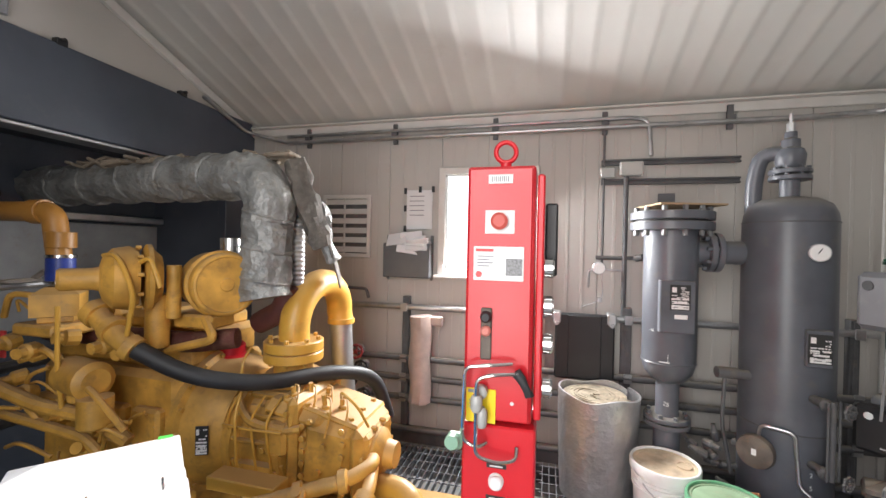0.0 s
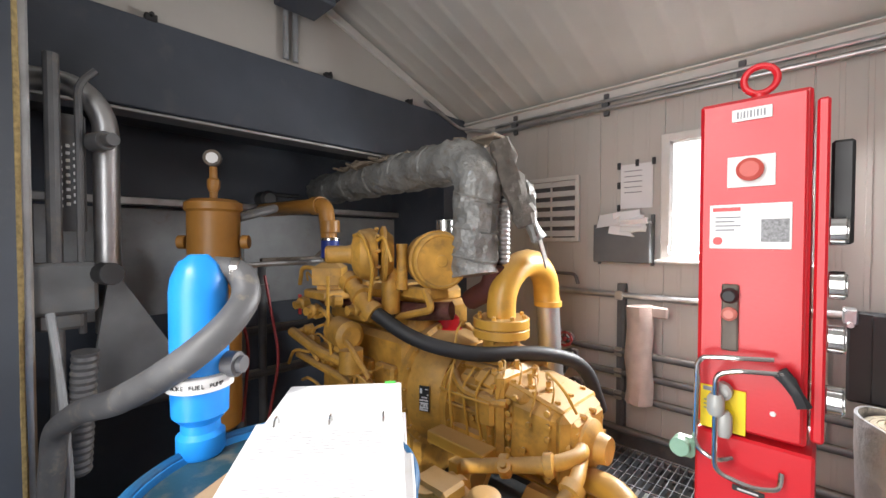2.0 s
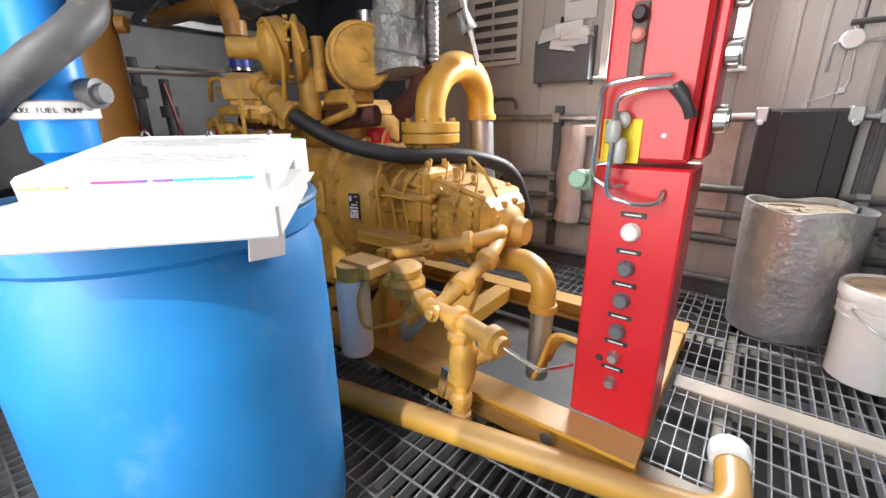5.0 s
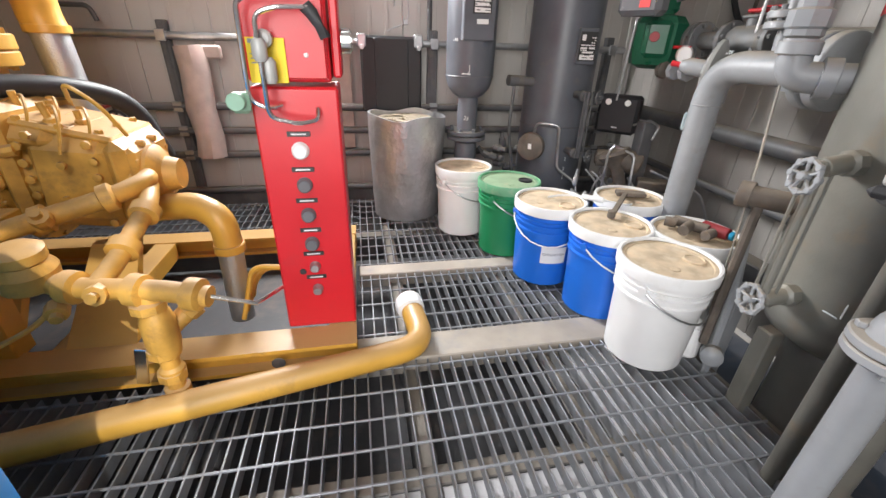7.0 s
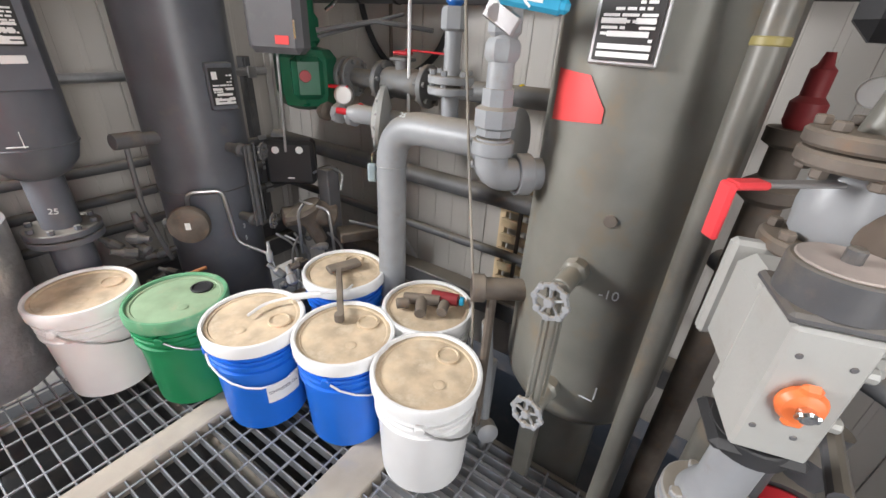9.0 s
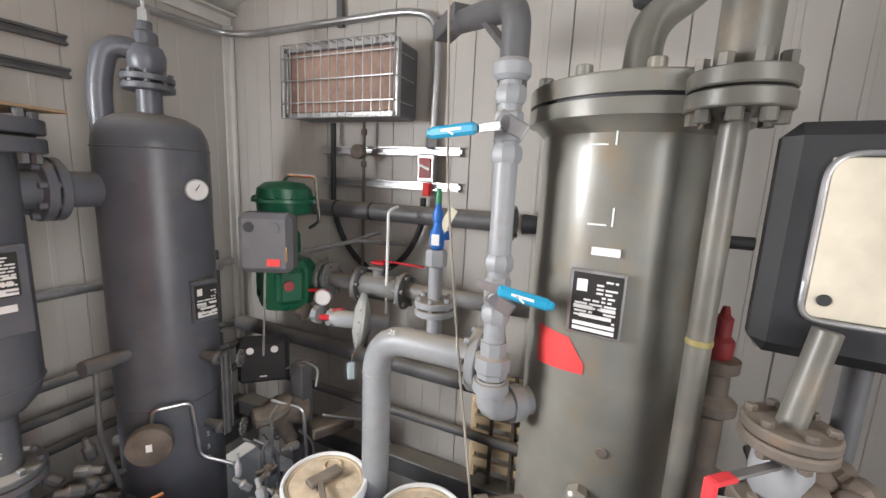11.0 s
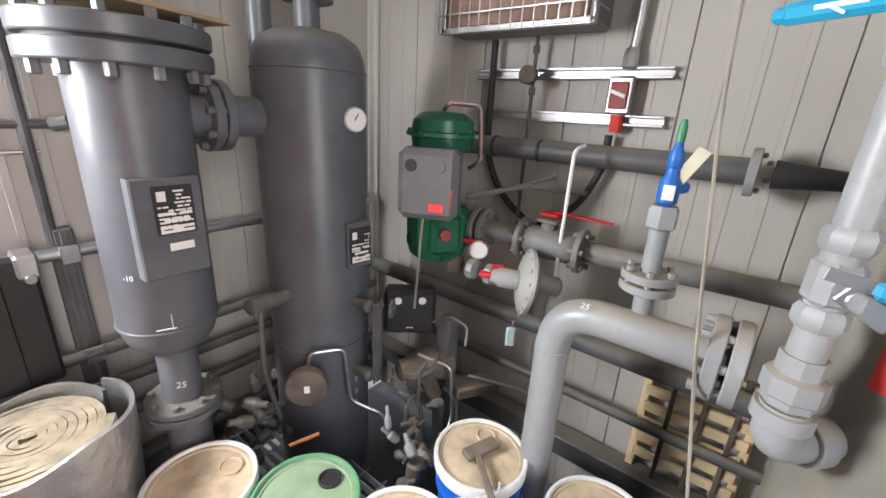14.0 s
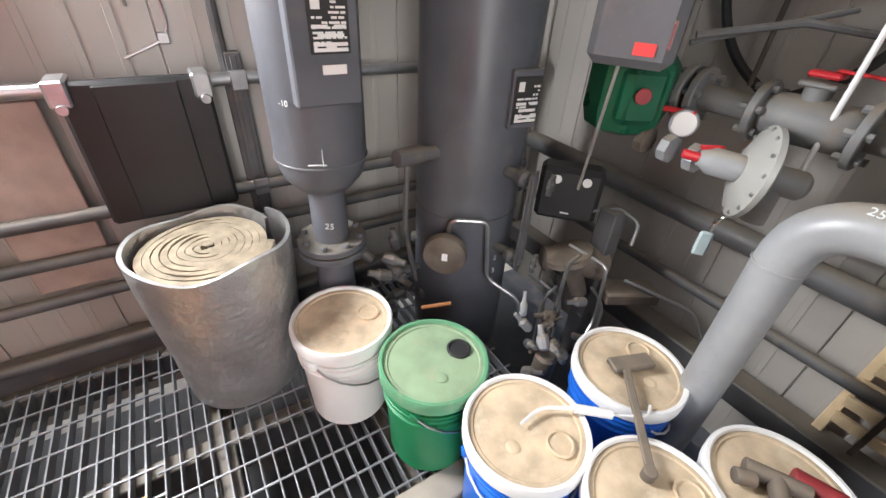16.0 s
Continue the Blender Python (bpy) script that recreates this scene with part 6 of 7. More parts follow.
for a, b, r in (((1.80, 2.60, 1.0), (1.84, 2.50, 1.0), 0.008), ((1.80, 2.43, 0.93), (1.78, 2.37, 0.95), 0.012)):
    part("red_handle", G().cyl(a, b, r, 8), M_REDH, line)

reg = thing("diaphragm_regulator", (1.83, 2.31, 0.92), "grey diaphragm regulator with a wide flanged case", "regulator")
ra = Vector((-0.58, 0.80, 0.12)).normalized()
c = Vector((1.80, 2.29, 0.915))
part("diaphragm", G().lathe([(0.05, -0.035), (0.09, -0.02), (0.118, -0.006), (0.118, 0.008), (0.09, 0.02), (0.05, 0.032)], c, ra, 36), M_ACT, reg)
for k in range(14):
    part("rim_bolt", G().bolts(c + ra * 0.008, ra, 0.108, 1, 0.006, 0.008, k * math.pi / 7), M_GALV, reg)
part("spring_case", G().lathe([(0.035, 0.02), (0.035, 0.10), (0.028, 0.11), (0.02, 0.13)], c, ra, 16), M_MGREY, reg)
part("adjuster", G().cyl(c + ra * 0.12, c + ra * 0.17, 0.012, 10), M_REDH, reg)
part("body", G().lathe([(0.03, 0.03), (0.036, 0.04), (0.036, 0.11), (0.028, 0.12)], c, -ra, 16).cyl(c - ra * 0.05, c - ra * 0.05 + Vector((0, 0, -0.12)), 0.03, 12), M_MGREY, reg)
part("white_tube", G().tube([c - ra * 0.10, c - ra * 0.13, (1.882, 2.222, 0.900), (1.880, 2.218, 1.375), (1.93, 2.205, 1.388)], 0.0065, 8, 0.03), M_PLW, reg, "cream painted bent tube")
part("tube_nut", G().lathe([(0.010, 0), (0.015, 0.004), (0.015, 0.022), (0.010, 0.026)], c - ra * 0.10, -ra, 6), M_GALV, reg)
part("lock_wire", G().tube([c + Vector((0.03, -0.02, -0.10)), c + Vector((-0.03, 0.0, -0.115)), c + Vector((-0.045, 0.01, -0.135)), c + Vector((-0.04, 0.015, -0.17))], 0.005, 6, 0.02), M_CHROME, reg)
part("lock_tag", G().box(c + Vector((-0.04, 0.018, -0.212)), (0.036, 0.014, 0.078), 0.006, rz(-55)), mat("pale_blue_tag", (0.45, 0.55, 0.58), 0.4, 0, 0.15), reg, "pale blue padlock body")

ris = thing("riser_pipe", (1.65, 2.11, -0.3), "pale grey riser pipe with a long elbow into a flange", "pipe")
part("pipe", G().tube([(1.65, 2.11, -0.3), (1.65, 2.11, 0.94), (1.64, 1.70, 0.945)], 0.052, 22, 0.14, 10), M_MGREY, ris)
part("weld", G().ring((1.65, 2.11, 0.80), (0, 0, 1), 0.0525, 0.003, 26, 6), M_MGREY, ris)
for y in (1.73, 1.685):
    part("flange", G().cyl((1.64, y, 0.945), (1.64, y - 0.032, 0.945), 0.105, 30, 0.003).bolts((1.64, y, 0.945), (0, 1, 0), 0.088, 8, 0.011, 0.02), M_MGREY, ris)
part("branch", G().cyl((1.667, 1.89, 0.95), (1.667, 1.894, 1.06), 0.026, 16), M_MGREY, ris)
words("chalk_mark", "25", facing((1.60, 2.02, 0.985), (-0.6, 0.0, 0.8)), 0.026, M_CHALK, ris)

rel = thing("relief_valve", (1.667, 1.894, 1.05), "blue relief valve on a grey flanged stem", "relief valve")
for z in (1.055, 1.085):
    part("flange", G().cyl((1.667, 1.894, z), (1.667, 1.894, z + 0.022), 0.068, 24, 0.003).bolts((1.667, 1.894, z + 0.022), (0, 0, 1), 0.054, 6, 0.009, 0.014), M_MGREY, rel)
part("stem", G().cyl((1.667, 1.894, 1.10), (1.667, 1.894, 1.24), 0.024, 16).lathe([(0.028, 0), (0.036, 0.006), (0.036, 0.05), (0.03, 0.06)], (1.667, 1.894, 1.22), (0, 0, 1), 6), M_MGREY, rel)
bv = part("valve_body", G().lathe([(0.016, 0), (0.024, 0.01), (0.024, 0.06), (0.017, 0.07), (0.014, 0.09), (0.017, 0.095), (0.017, 0.125), (0.011, 0.137), (0.008, 0.155)], (1.667, 1.894, 1.28), (0, 0, 1), 18).cyl((1.68, 1.885, 1.325), (1.71, 1.868, 1.325), 0.016, 14), M_BLUEV, rel, "blue enamelled valve")
part("label", G().box((1.6425, 1.890, 1.315), (0.002, 0.026, 0.036), 0.0005, rz(10)), M_STK, bv)
part("stem_tip", G().lathe([(0.010, 0), (0.010, 0.03), (0.006, 0.05)], (1.667, 1.894, 1.432), (0, 0, 1), 10), mat("green_tip", (0.05, 0.25, 0.12), 0.5), rel, "green tip")
part("paper_tag", G().box((1.665, 1.86, 1.38), (0.002, 0.03, 0.09), 0.0005, Matrix.Rotation(0.5, 3, "X")), mat("old_paper_tag", (0.55, 0.52, 0.40), 0.7), rel, "old paper tag")

bigp = thing("header_pipe", (2.05, 2.2, 1.35), "dark weathered header pipe along the wall", "pipe")
part("pipe", G().tube([(2.05, 3.0, 1.345), (2.05, 1.74, 1.35)], 0.04, 18), M_DPIPE, bigp)
part("taper", G().lathe([(0.04, 0), (0.022, 0.2), (0.022, 0.75)], (2.05, 1.70, 1.35), (0, -1, 0), 16), M_BLACK, bigp)
part("flange", G().cyl((2.05, 1.76, 1.35), (2.05, 1.735, 1.35), 0.07, 24).bolts((2.05, 1.735, 1.35), (-0.4, -1, 0), 0.05, 6, 0.008, 0.012), M_MGREY, bigp)
for y in (2.62, 2.42):
    part("band", G().cyl((2.05, y, 1.347), (2.05, y - 0.015, 1.347), 0.0425, 18), M_BLACK, bigp)

heat = thing("infrared_heater", (2.08, 2.58, 1.76), "wall-mounted catalytic heater behind a wire guard", "heater")
part("case", G().box((2.11, 2.58, 1.925), (0.16, 0.62, 0.31), 0.01), M_BOXG, heat)
part("burner_plate", G().box((2.026, 2.58, 1.925), (0.012, 0.57, 0.265), 0.003), M_MESH, heat, "rosy brown burner plate")
part("burner_frame", G().box((2.02, 2.58, 1.778), (0.03, 0.63, 0.022), 0.003).box((2.02, 2.58, 2.072), (0.03, 0.63, 0.022), 0.003).box((2.02, 2.275, 1.925), (0.03, 0.02, 0.31), 0.003).box((2.02, 2.885, 1.925), (0.03, 0.02, 0.31), 0.003), M_GALV, heat)
gu = part("guard", G().tube([(1.985, 2.27, 1.765), (1.985, 2.895, 1.765), (1.985, 2.895, 2.09), (1.985, 2.27, 2.09), (1.985, 2.27, 1.765)], 0.004, 6), M_GALV, heat, "wire guard")
for i in range(14):
    y = 2.29 + i * 0.0455
    part("wire", G().tube([(2.03, y, 1.77), (1.983, y, 1.765), (1.983, y, 2.09), (2.06, y, 2.092)], 0.0032, 6), M_GALV, gu)
for z in (1.83, 1.93, 2.03):
    part("wire", G().tube([(2.04, 2.895, z), (1.981, 2.895, z), (1.981, 2.27, z), (2.15, 2.27, z)], 0.0032, 6), M_GALV, gu)

es = thing("strut_rail", (EX - 0.02, 2.42, 1.47), "pair of bright strut channels carrying gas fittings", "strut channel")
for z in (1.632, 1.474):
    part("channel", G().box((EX - 0.025, 2.42, z + 0.015), (0.03, 0.78, 0.010), 0.002).box((EX - 0.025, 2.42, z - 0.015), (0.03, 0.78, 0.010), 0.002).box((EX - 0.012, 2.42, z), (0.008, 0.78, 0.034), 0.002), M_GALV, es)
part("gas_line", G().tube([(EX - 0.07, 2.52, 1.76), (EX - 0.07, 2.52, 1.05)], 0.008, 8).lathe([(0.02, 0), (0.035, 0.01), (0.035, 0.04), (0.02, 0.05)], (EX - 0.09, 2.52, 1.62), (-1, 0, 0), 12).cyl((EX - 0.07, 2.52, 1.70), (EX - 0.07, 2.52, 1.73), 0.014, 8).cyl((EX - 0.07, 2.52, 1.55), (EX - 0.07, 2.52, 1.58), 0.014, 8), M_RUST, es)
part("black_hose", G().tube([(EX - 0.05, 2.72, 1.76), (EX - 0.05, 2.72, 1.30), (EX - 0.05, 2.62, 1.12), (EX - 0.06, 2.45, 1.02)], 0.014, 10, 0.12).tube([(EX - 0.05, 2.20, 1.42), (EX - 0.05, 2.20, 1.30), (EX - 0.05, 2.28, 1.12), (EX - 0.06, 2.45, 1.02)], 0.014, 10, 0.14), M_BLACK, es)
sw = thing("light_switch", (EX - 0.04, 2.185, 1.5), "red weatherproof switch on a metal box", "switch")
part("box", G().box((EX - 0.045, 2.185, 1.555), (0.05, 0.085, 0.125), 0.006), M_GALV, sw)
part("face", G().box((EX - 0.073, 2.185, 1.555), (0.008, 0.062, 0.09), 0.004), M_REDD, sw)
part("toggle", G().box((EX - 0.08, 2.185, 1.56), (0.012, 0.055, 0.012), 0.002, Matrix.Rotation(0.35, 3, "X")), M_STK, sw)
part("gland", G().cyl((EX - 0.045, 2.185, 1.49), (EX - 0.045, 2.185, 1.43), 0.022, 8), M_STKR, sw)
part("fitting", G().lathe([(0.018, 0), (0.026, 0.01), (0.026, 0.05), (0.02, 0.07)], (EX - 0.04, 2.175, 1.64), (0, 0, 1), 8), M_GALV, sw)

bkb = thing("black_control_box", (1.70, 2.72, 0.56), "black transmitter box with two pale round windows", "control box")
br = rz(-48)
part("case", G().box((1.725, 2.771, 0.665), (0.215, 0.09, 0.20), 0.016, br), M_BLKB, bkb)
for p in ((1.657, 2.776, 0.73), (1.726, 2.705, 0.73)):
    part("window", G().cyl(Vector(p) + br @ Vector((0, -0.012, 0)), Vector(p) + br @ Vector((0, -0.018, 0)), 0.016, 16), M_STK, bkb)
part("mark", G().box(Vector((1.725, 2.771, 0.60)) + br @ Vector((0.0, -0.047, 0)), (0.03, 0.002, 0.006), 0.0004, br), M_STK, bkb)
part("side_tube", G().tube([(1.76, 2.68, 0.62), (1.80, 2.60, 0.66), (1.80, 2.52, 0.64), (1.76, 2.50, 0.58)], 0.006, 6, 0.02), M_GALV, bkb)

dpv = thing("dump_valve", (1.66, 2.62, 0.0), "dusty grey diaphragm dump valve with tubing", "valve")
g = G().lathe([(0.03, 0), (0.085, 0.012), (0.09, 0.03), (0.06, 0.06), (0.035, 0.10), (0.03, 0.2)], (1.66, 2.66, 0.50), (0.3, -0.3, -1), 22)
g.lathe([(0.05, 0), (0.06, 0.01), (0.06, 0.11), (0.05, 0.12)], (1.80, 2.60, 0.42), (-0.8, 0.4, 0.3), 18).lathe([(0.03, 0), (0.045, 0.01), (0.045, 0.16), (0.03, 0.17)], (1.60, 2.72, 0.44), (0.8, -0.4, 0.05), 16)
part("body", g, M_RUST, dpv)
part("block", G().box((1.86, 2.50, 0.34), (0.20, 0.10, 0.05), 0.006, rz(-30)), M_RUST, dpv)
rnd = random.Random(21)
for i in range(20):
    p = Vector((1.44 + rnd.random() * 0.36, 2.46 + rnd.random() * 0.22, 0.03 + rnd.random() * 0.3))
    k = rnd.uniform(0.6, 1.1)
    part("fitting", G().lathe([(0.013 * k, 0), (0.022 * k, 0.008), (0.022 * k, 0.045), (0.012 * k, 0.055), (0.010 * k, 0.09)], p, (rnd.uniform(-1, 1), rnd.uniform(-1, 1), rnd.uniform(0, 1)), 10), rnd.choice((M_RUST, M_DPIPE, M_MGREY)), dpv)
for i in range(5):
    a = Vector((1.5 + rnd.random() * 0.3, 2.48 + rnd.random() * 0.2, 0.05))
    part("drain_tube", G().tube([a, a + Vector((rnd.uniform(-0.05, 0.05), 0.03, 0.25)), a + Vector((rnd.uniform(-0.1, 0.15), rnd.uniform(-0.1, 0.1), 0.32))], 0.006, 6, 0.05), M_GALV, dpv)
part("body_block", G().lathe([(0.03, 0), (0.04, 0.01), (0.04, 0.11), (0.03, 0.12)], (1.50, 2.52, 0.05), (0.1, 0, 1), 14), M_RUST, dpv)
part("tube", G().tube([(1.66, 2.66, 0.52), (1.70, 2.52, 0.50), (1.70, 2.50, 0.28), (1.62, 2.48, 0.16)], 0.007, 6, 0.03).tube([(1.60, 2.60, 0.30), (1.60, 2.60, 0.50), (1.62, 2.58, 0.54)], 0.007, 6, 0.03).tube([(1.80, 2.50, 0.42), (1.95, 2.30, 0.36), (1.98, 2.24, 0.24)], 0.007, 6, 0.04), M_GALV, dpv)

# ball valve column
bx_, by_ = 1.395, 1.60
bvc = thing("ball_valve_column", (bx_, by_, 0.9), "pale grey pipe column with two blue-handled ball valves", "valve column")
part("pipe", G().cyl((bx_, by_, 0.95), (bx_, by_, 1.75), 0.027, 24), M_MGREY, bvc)
for z in (1.20, 1.585):
    part("ball_valve", G().box((bx_, by_, z + 0.05), (0.062, 0.062, 0.09), 0.016, rz(20)).lathe([(0.031, -0.03), (0.037, -0.02), (0.037, 0.0), (0.031, 0.01)], (bx_, by_, z), (0, 0, 1), 8).lathe([(0.031, 0.0), (0.036, 0.01), (0.036, 0.03), (0.03, 0.04)], (bx_, by_, z + 0.10), (0, 0, 1), 8), M_MGREY, bvc)
    part("spindle", G().cyl((bx_ - 0.025, by_ - 0.01, z + 0.05), (bx_ - 0.085, by_ - 0.02, z + 0.05), 0.016, 10).box((bx_ - 0.08, by_ - 0.03, z + 0.045), (0.008, 0.07, 0.035), 0.003, Matrix.Rotation(0.5, 3, "X")), M_GALV, bvc)
for nm, c_, r_ in (("handle_upper", Vector((1.305, 1.70, 1.618)), Matrix.Rotation(radians(-6), 3, "Z") @ Matrix.Rotation(-0.08, 3, "X")), ("handle_lower", Vector((1.305, 1.515, 1.268)), Matrix.Rotation(0.14, 3, "X"))):
    e_ = 1 if nm == "handle_lower" else -1
    hd = part(nm, G().box(c_, (0.016, 0.118, 0.027), 0.007, r_).box(c_ + r_ @ Vector((0, -0.058 * e_, 0)), (0.014, 0.02, 0.021), 0.006, r_), M_BLUEH, bvc, "blue plastic valve grip")
    part("lever", G().box(c_ + r_ @ Vector((0.006, 0.075 * e_, 0)), (0.004, 0.07, 0.020), 0.0015, r_), M_GALV, hd, "bare steel lever")
    part("print", G().box(c_ + r_ @ Vector((-0.0085, 0.0, 0.002)), (0.0008, 0.05, 0.006), 0.0002, r_).box(c_ + r_ @ Vector((-0.0085, 0.004, -0.003)), (0.0008, 0.022, 0.004), 0.0002, r_ @ Matrix.Rotation(0.6, 3, "X")), M_STK, hd)
part("union", G().lathe([(0.03, 0), (0.040, 0.006), (0.040, 0.02), (0.046, 0.025), (0.046, 0.06), (0.034, 0.066), (0.034, 0.10)], (bx_, by_, 1.02), (0, 0, 1), 8), M_MGREY, bvc)
part("elbow", G().tube([(bx_, by_, 1.02), (bx_, by_, 0.935), (bx_ + 0.11, by_ - 0.10, 0.935)], 0.037, 20, 0.05).cyl((bx_ + 0.045, by_ - 0.04, 0.935), (bx_ + 0.07, by_ - 0.065, 0.935), 0.048, 20).cyl((bx_, by_, 0.985), (bx_, by_, 1.015), 0.046, 20), M_MGREY, bvc)
part("support_pipe", G().tube([(bx_ + 0.01, by_, 1.72), (bx_ + 0.01, by_, 1.90), (bx_ + 0.30, by_ + 0.27, 1.985)], 0.032, 18, 0.06).box((bx_ + 0.33, by_ + 0.30, 1.995), (0.07, 0.20, 0.055), 0.006, rz(-47)).tube([(bx_ + 0.02, by_ + 0.01, 1.80), (bx_ + 0.13, by_ + 0.12, 1.92)], 0.014, 6), M_DPIPE, bvc, "dark bracket pipe")
part("collar", G().lathe([(0.034, 0), (0.042, 0.01), (0.042, 0.035), (0.034, 0.045)], (bx_, by_, 1.735), (0, 0, 1), 24), M_MGREY, bvc)
part("rope", G().tube([(1.60, 1.86, 2.06), (1.56, 1.82, 1.5), (1.54, 1.75, 1.0), (1.50, 1.66, 0.5), (1.47, 1.62, 0.1)], 0.0038, 6, 0.1, wave=0.2), M_STRIP, bvc, "thin pale cord")

# big tank
tx, ty, tr = 1.609, 1.344, 0.211
tank = thing("separator_tank", (tx, ty, -0.3), "tall semi-gloss grey separator tank with bolted lid", "pressure vessel")
part("shell", G().lathe([(0.05, 0.245), (0.12, 0.26), (0.18, 0.30), (0.205, 0.345), (tr, 0.38), (tr, 1.650)], (tx, ty, 0), (0, 0, 1), 56), M_TANK, tank)
part("lid_gasket", G().cyl((tx, ty, 1.685), (tx, ty, 1.700), 0.24, 48), M_BLACK, tank)
part("lid_flange", G().lathe([(tr, 1.625), (0.235, 1.650), (0.252, 1.655), (0.252, 1.688)], (tx, ty, 0), (0, 0, 1), 56), M_TANK, tank)
part("lid", G().lathe([(0.252, 1.697), (0.252, 1.735), (0.246, 1.740), (0.05, 1.750)], (tx, ty, 0), (0, 0, 1), 56), M_TANK, tank)
for k in range(10):
    a = k * math.pi / 5 + 0.15
    part("lid_bolt", G().cyl((tx + 0.225 * math.cos(a), ty + 0.225 * math.sin(a), 1.735), (tx + 0.225 * math.cos(a), ty + 0.225 * math.sin(a), 1.762), 0.018, 12), M_TANK, tank)
part("top_pipe", G().tube([(tx - 0.02, ty - 0.0, 1.740), (tx - 0.02, ty - 0.01, 1.90), (tx + 0.02, ty - 0.10, 1.97), (1.52, 1.17, 2.05), (1.36, 1.178, 2.12)], 0.042, 18, 0.08), M_TANK, tank)
part("top_fitting", G().lathe([(0.016, 0), (0.028, 0.01), (0.028, 0.05), (0.014, 0.06), (0.01, 0.10)], (tx - 0.02, ty + 0.0, 1.93), (0, 0.2, 1), 12).tube([(tx - 0.02, ty + 0.02, 2.03), (tx - 0.02, ty + 0.02, 2.09), (bx_ + 0.08, by_ + 0.02, 2.12)], 0.006, 8, 0.02), M_DPIPE, tank)
part("skirt", G().cyl((tx, ty, -0.3), (tx, ty, 0.27), 0.10, 28).box((tx - 0.16, ty + 0.06, -0.02), (0.05, 0.05, 0.6), 0.004).box((tx - 0.05, ty - 0.17, -0.02), (0.05, 0.05, 0.6), 0.004), M_TANK, tank)
pc = Vector((tx, ty, 1.255)) + Vector((-0.215, 0.03, 0))
part("plate_frame", G().box(pc, (0.012, 0.118, 0.150), 0.003, rz(-8)), M_GALV, tank, "riveted steel plate holder")
nameplate(tank, pc + Vector((-0.009, -0.001, 0)), (-1, 0.14, 0), 0.104, 0.136, 8)
part("serial_tag", G().box((tx - 0.2125, ty + 0.02, 1.372), (0.003, 0.06, 0.018), 0.0005, rz(-6)), M_STK, tank)
g = G()
v = []
for k in range(11):
    u = k / 10
    a = radians(169 - 37 * u)
    hi = 1.105 + 0.055 * u / 0.3 if u < 0.3 else 1.160 + 0.008 * (u - 0.3)
    for z in (hi, 1.080 - 0.015 * u):
        v.append((tx + (tr + 0.0025) * math.cos(a), ty + (tr + 0.0025) * math.sin(a), z))
part("red_tape", G().add(v, [(2 * k, 2 * k + 1, 2 * k + 3, 2 * k + 2) for k in range(10)]), M_STKR, tank, "patch of bright red tape")
for z, u in ((1.60, 0.05), (1.43, 0.04), (0.43, -0.06)):
    y0 = ty + u
    part("chalk_line", G().box((tx - math.sqrt(tr * tr - u * u) - 0.0012, y0, z), (0.002, 0.05, 0.004), 0.0006, rz(0)).box((tx - math.sqrt(tr * tr - (u - 0.026) ** 2) - 0.0012, y0 - 0.026, z + 0.018), (0.002, 0.004, 0.04), 0.0006), M_CHALK, tank)
words("chalk_mark", "-10", facing((tx - 0.208, ty - 0.055, 0.735), (-1, -0.25, 0)), 0.032, M_CHALK, tank)
g = G().cyl((1.315, 1.372, 0.40), (1.315, 1.372, 0.78), 0.010, 10).cyl((1.335, 1.36, 0.40), (1.335, 1.36, 0.78), 0.004, 8).cyl((1.30, 1.39, 0.40), (1.30, 1.39, 0.78), 0.004, 8)
for z in (0.42, 0.765):
    g.cyl((1.315, 1.372, z), (1.42, 1.36, z + 0.02), 0.022, 14).lathe([(0.02, 0), (0.03, 0.01), (0.03, 0.035), (0.02, 0.045)], (1.36, 1.366, z + 0.01), (1, 0, 0), 8)
sg = part("sight_glass", g, M_TANK, tank)
for z in (0.42, 0.745):
    part("handwheel", handwheel(G(), (1.285, 1.378, z), (-1, 0.15, 0.1), 0.036), M_MGREY, sg)
part("weld_spot", G().cyl((tx - 0.209, ty - 0.02, 0.90), (tx - 0.213, ty - 0.02, 0.90), 0.014, 14), M_RUST, tank)
part("drain_cock", G().cyl((1.48, 1.50, 0.62), (1.40, 1.62, 0.62), 0.03, 14).cyl((1.42, 1.59, 0.62), (1.40, 1.62, 0.62), 0.038, 14).tube([(1.43, 1.57, 0.62), (1.43, 1.57, 0.1)], 0.014, 8), M_RUST, tank)
solid("drain_valve", G().lathe([(0.02, 0), (0.035, 0.01), (0.035, 0.05), (0.02, 0.06)], (1.47, 1.56, 0.06), (-0.6, -0.6, 0.2), 14).tube([(1.47, 1.56, 0.08), (1.47, 1.57, 0.3), (1.44, 1.58, 0.5)], 0.016, 10, 0.05).cyl((1.46, 1.55, -0.2), (1.46, 1.55, 0.06), 0.014, 8), M_MGREY, "small grey drain valve at the tank foot", "valve")
solid("white_bottle", G().lathe([(0.03, 0), (0.038, 0.01), (0.038, 0.11), (0.03, 0.125), (0.018, 0.13), (0.018, 0.15)], (1.44, 1.63, 0.0), (0, 0, 1), 18), M_PLW, "small white plastic bottle beside the buckets", "bottle")
solid("grey_post", G().box((1.53, 1.60, 0.0), (0.05, 0.05, 0.56), 0.005), M_MGREY, "short grey steel post", "post")

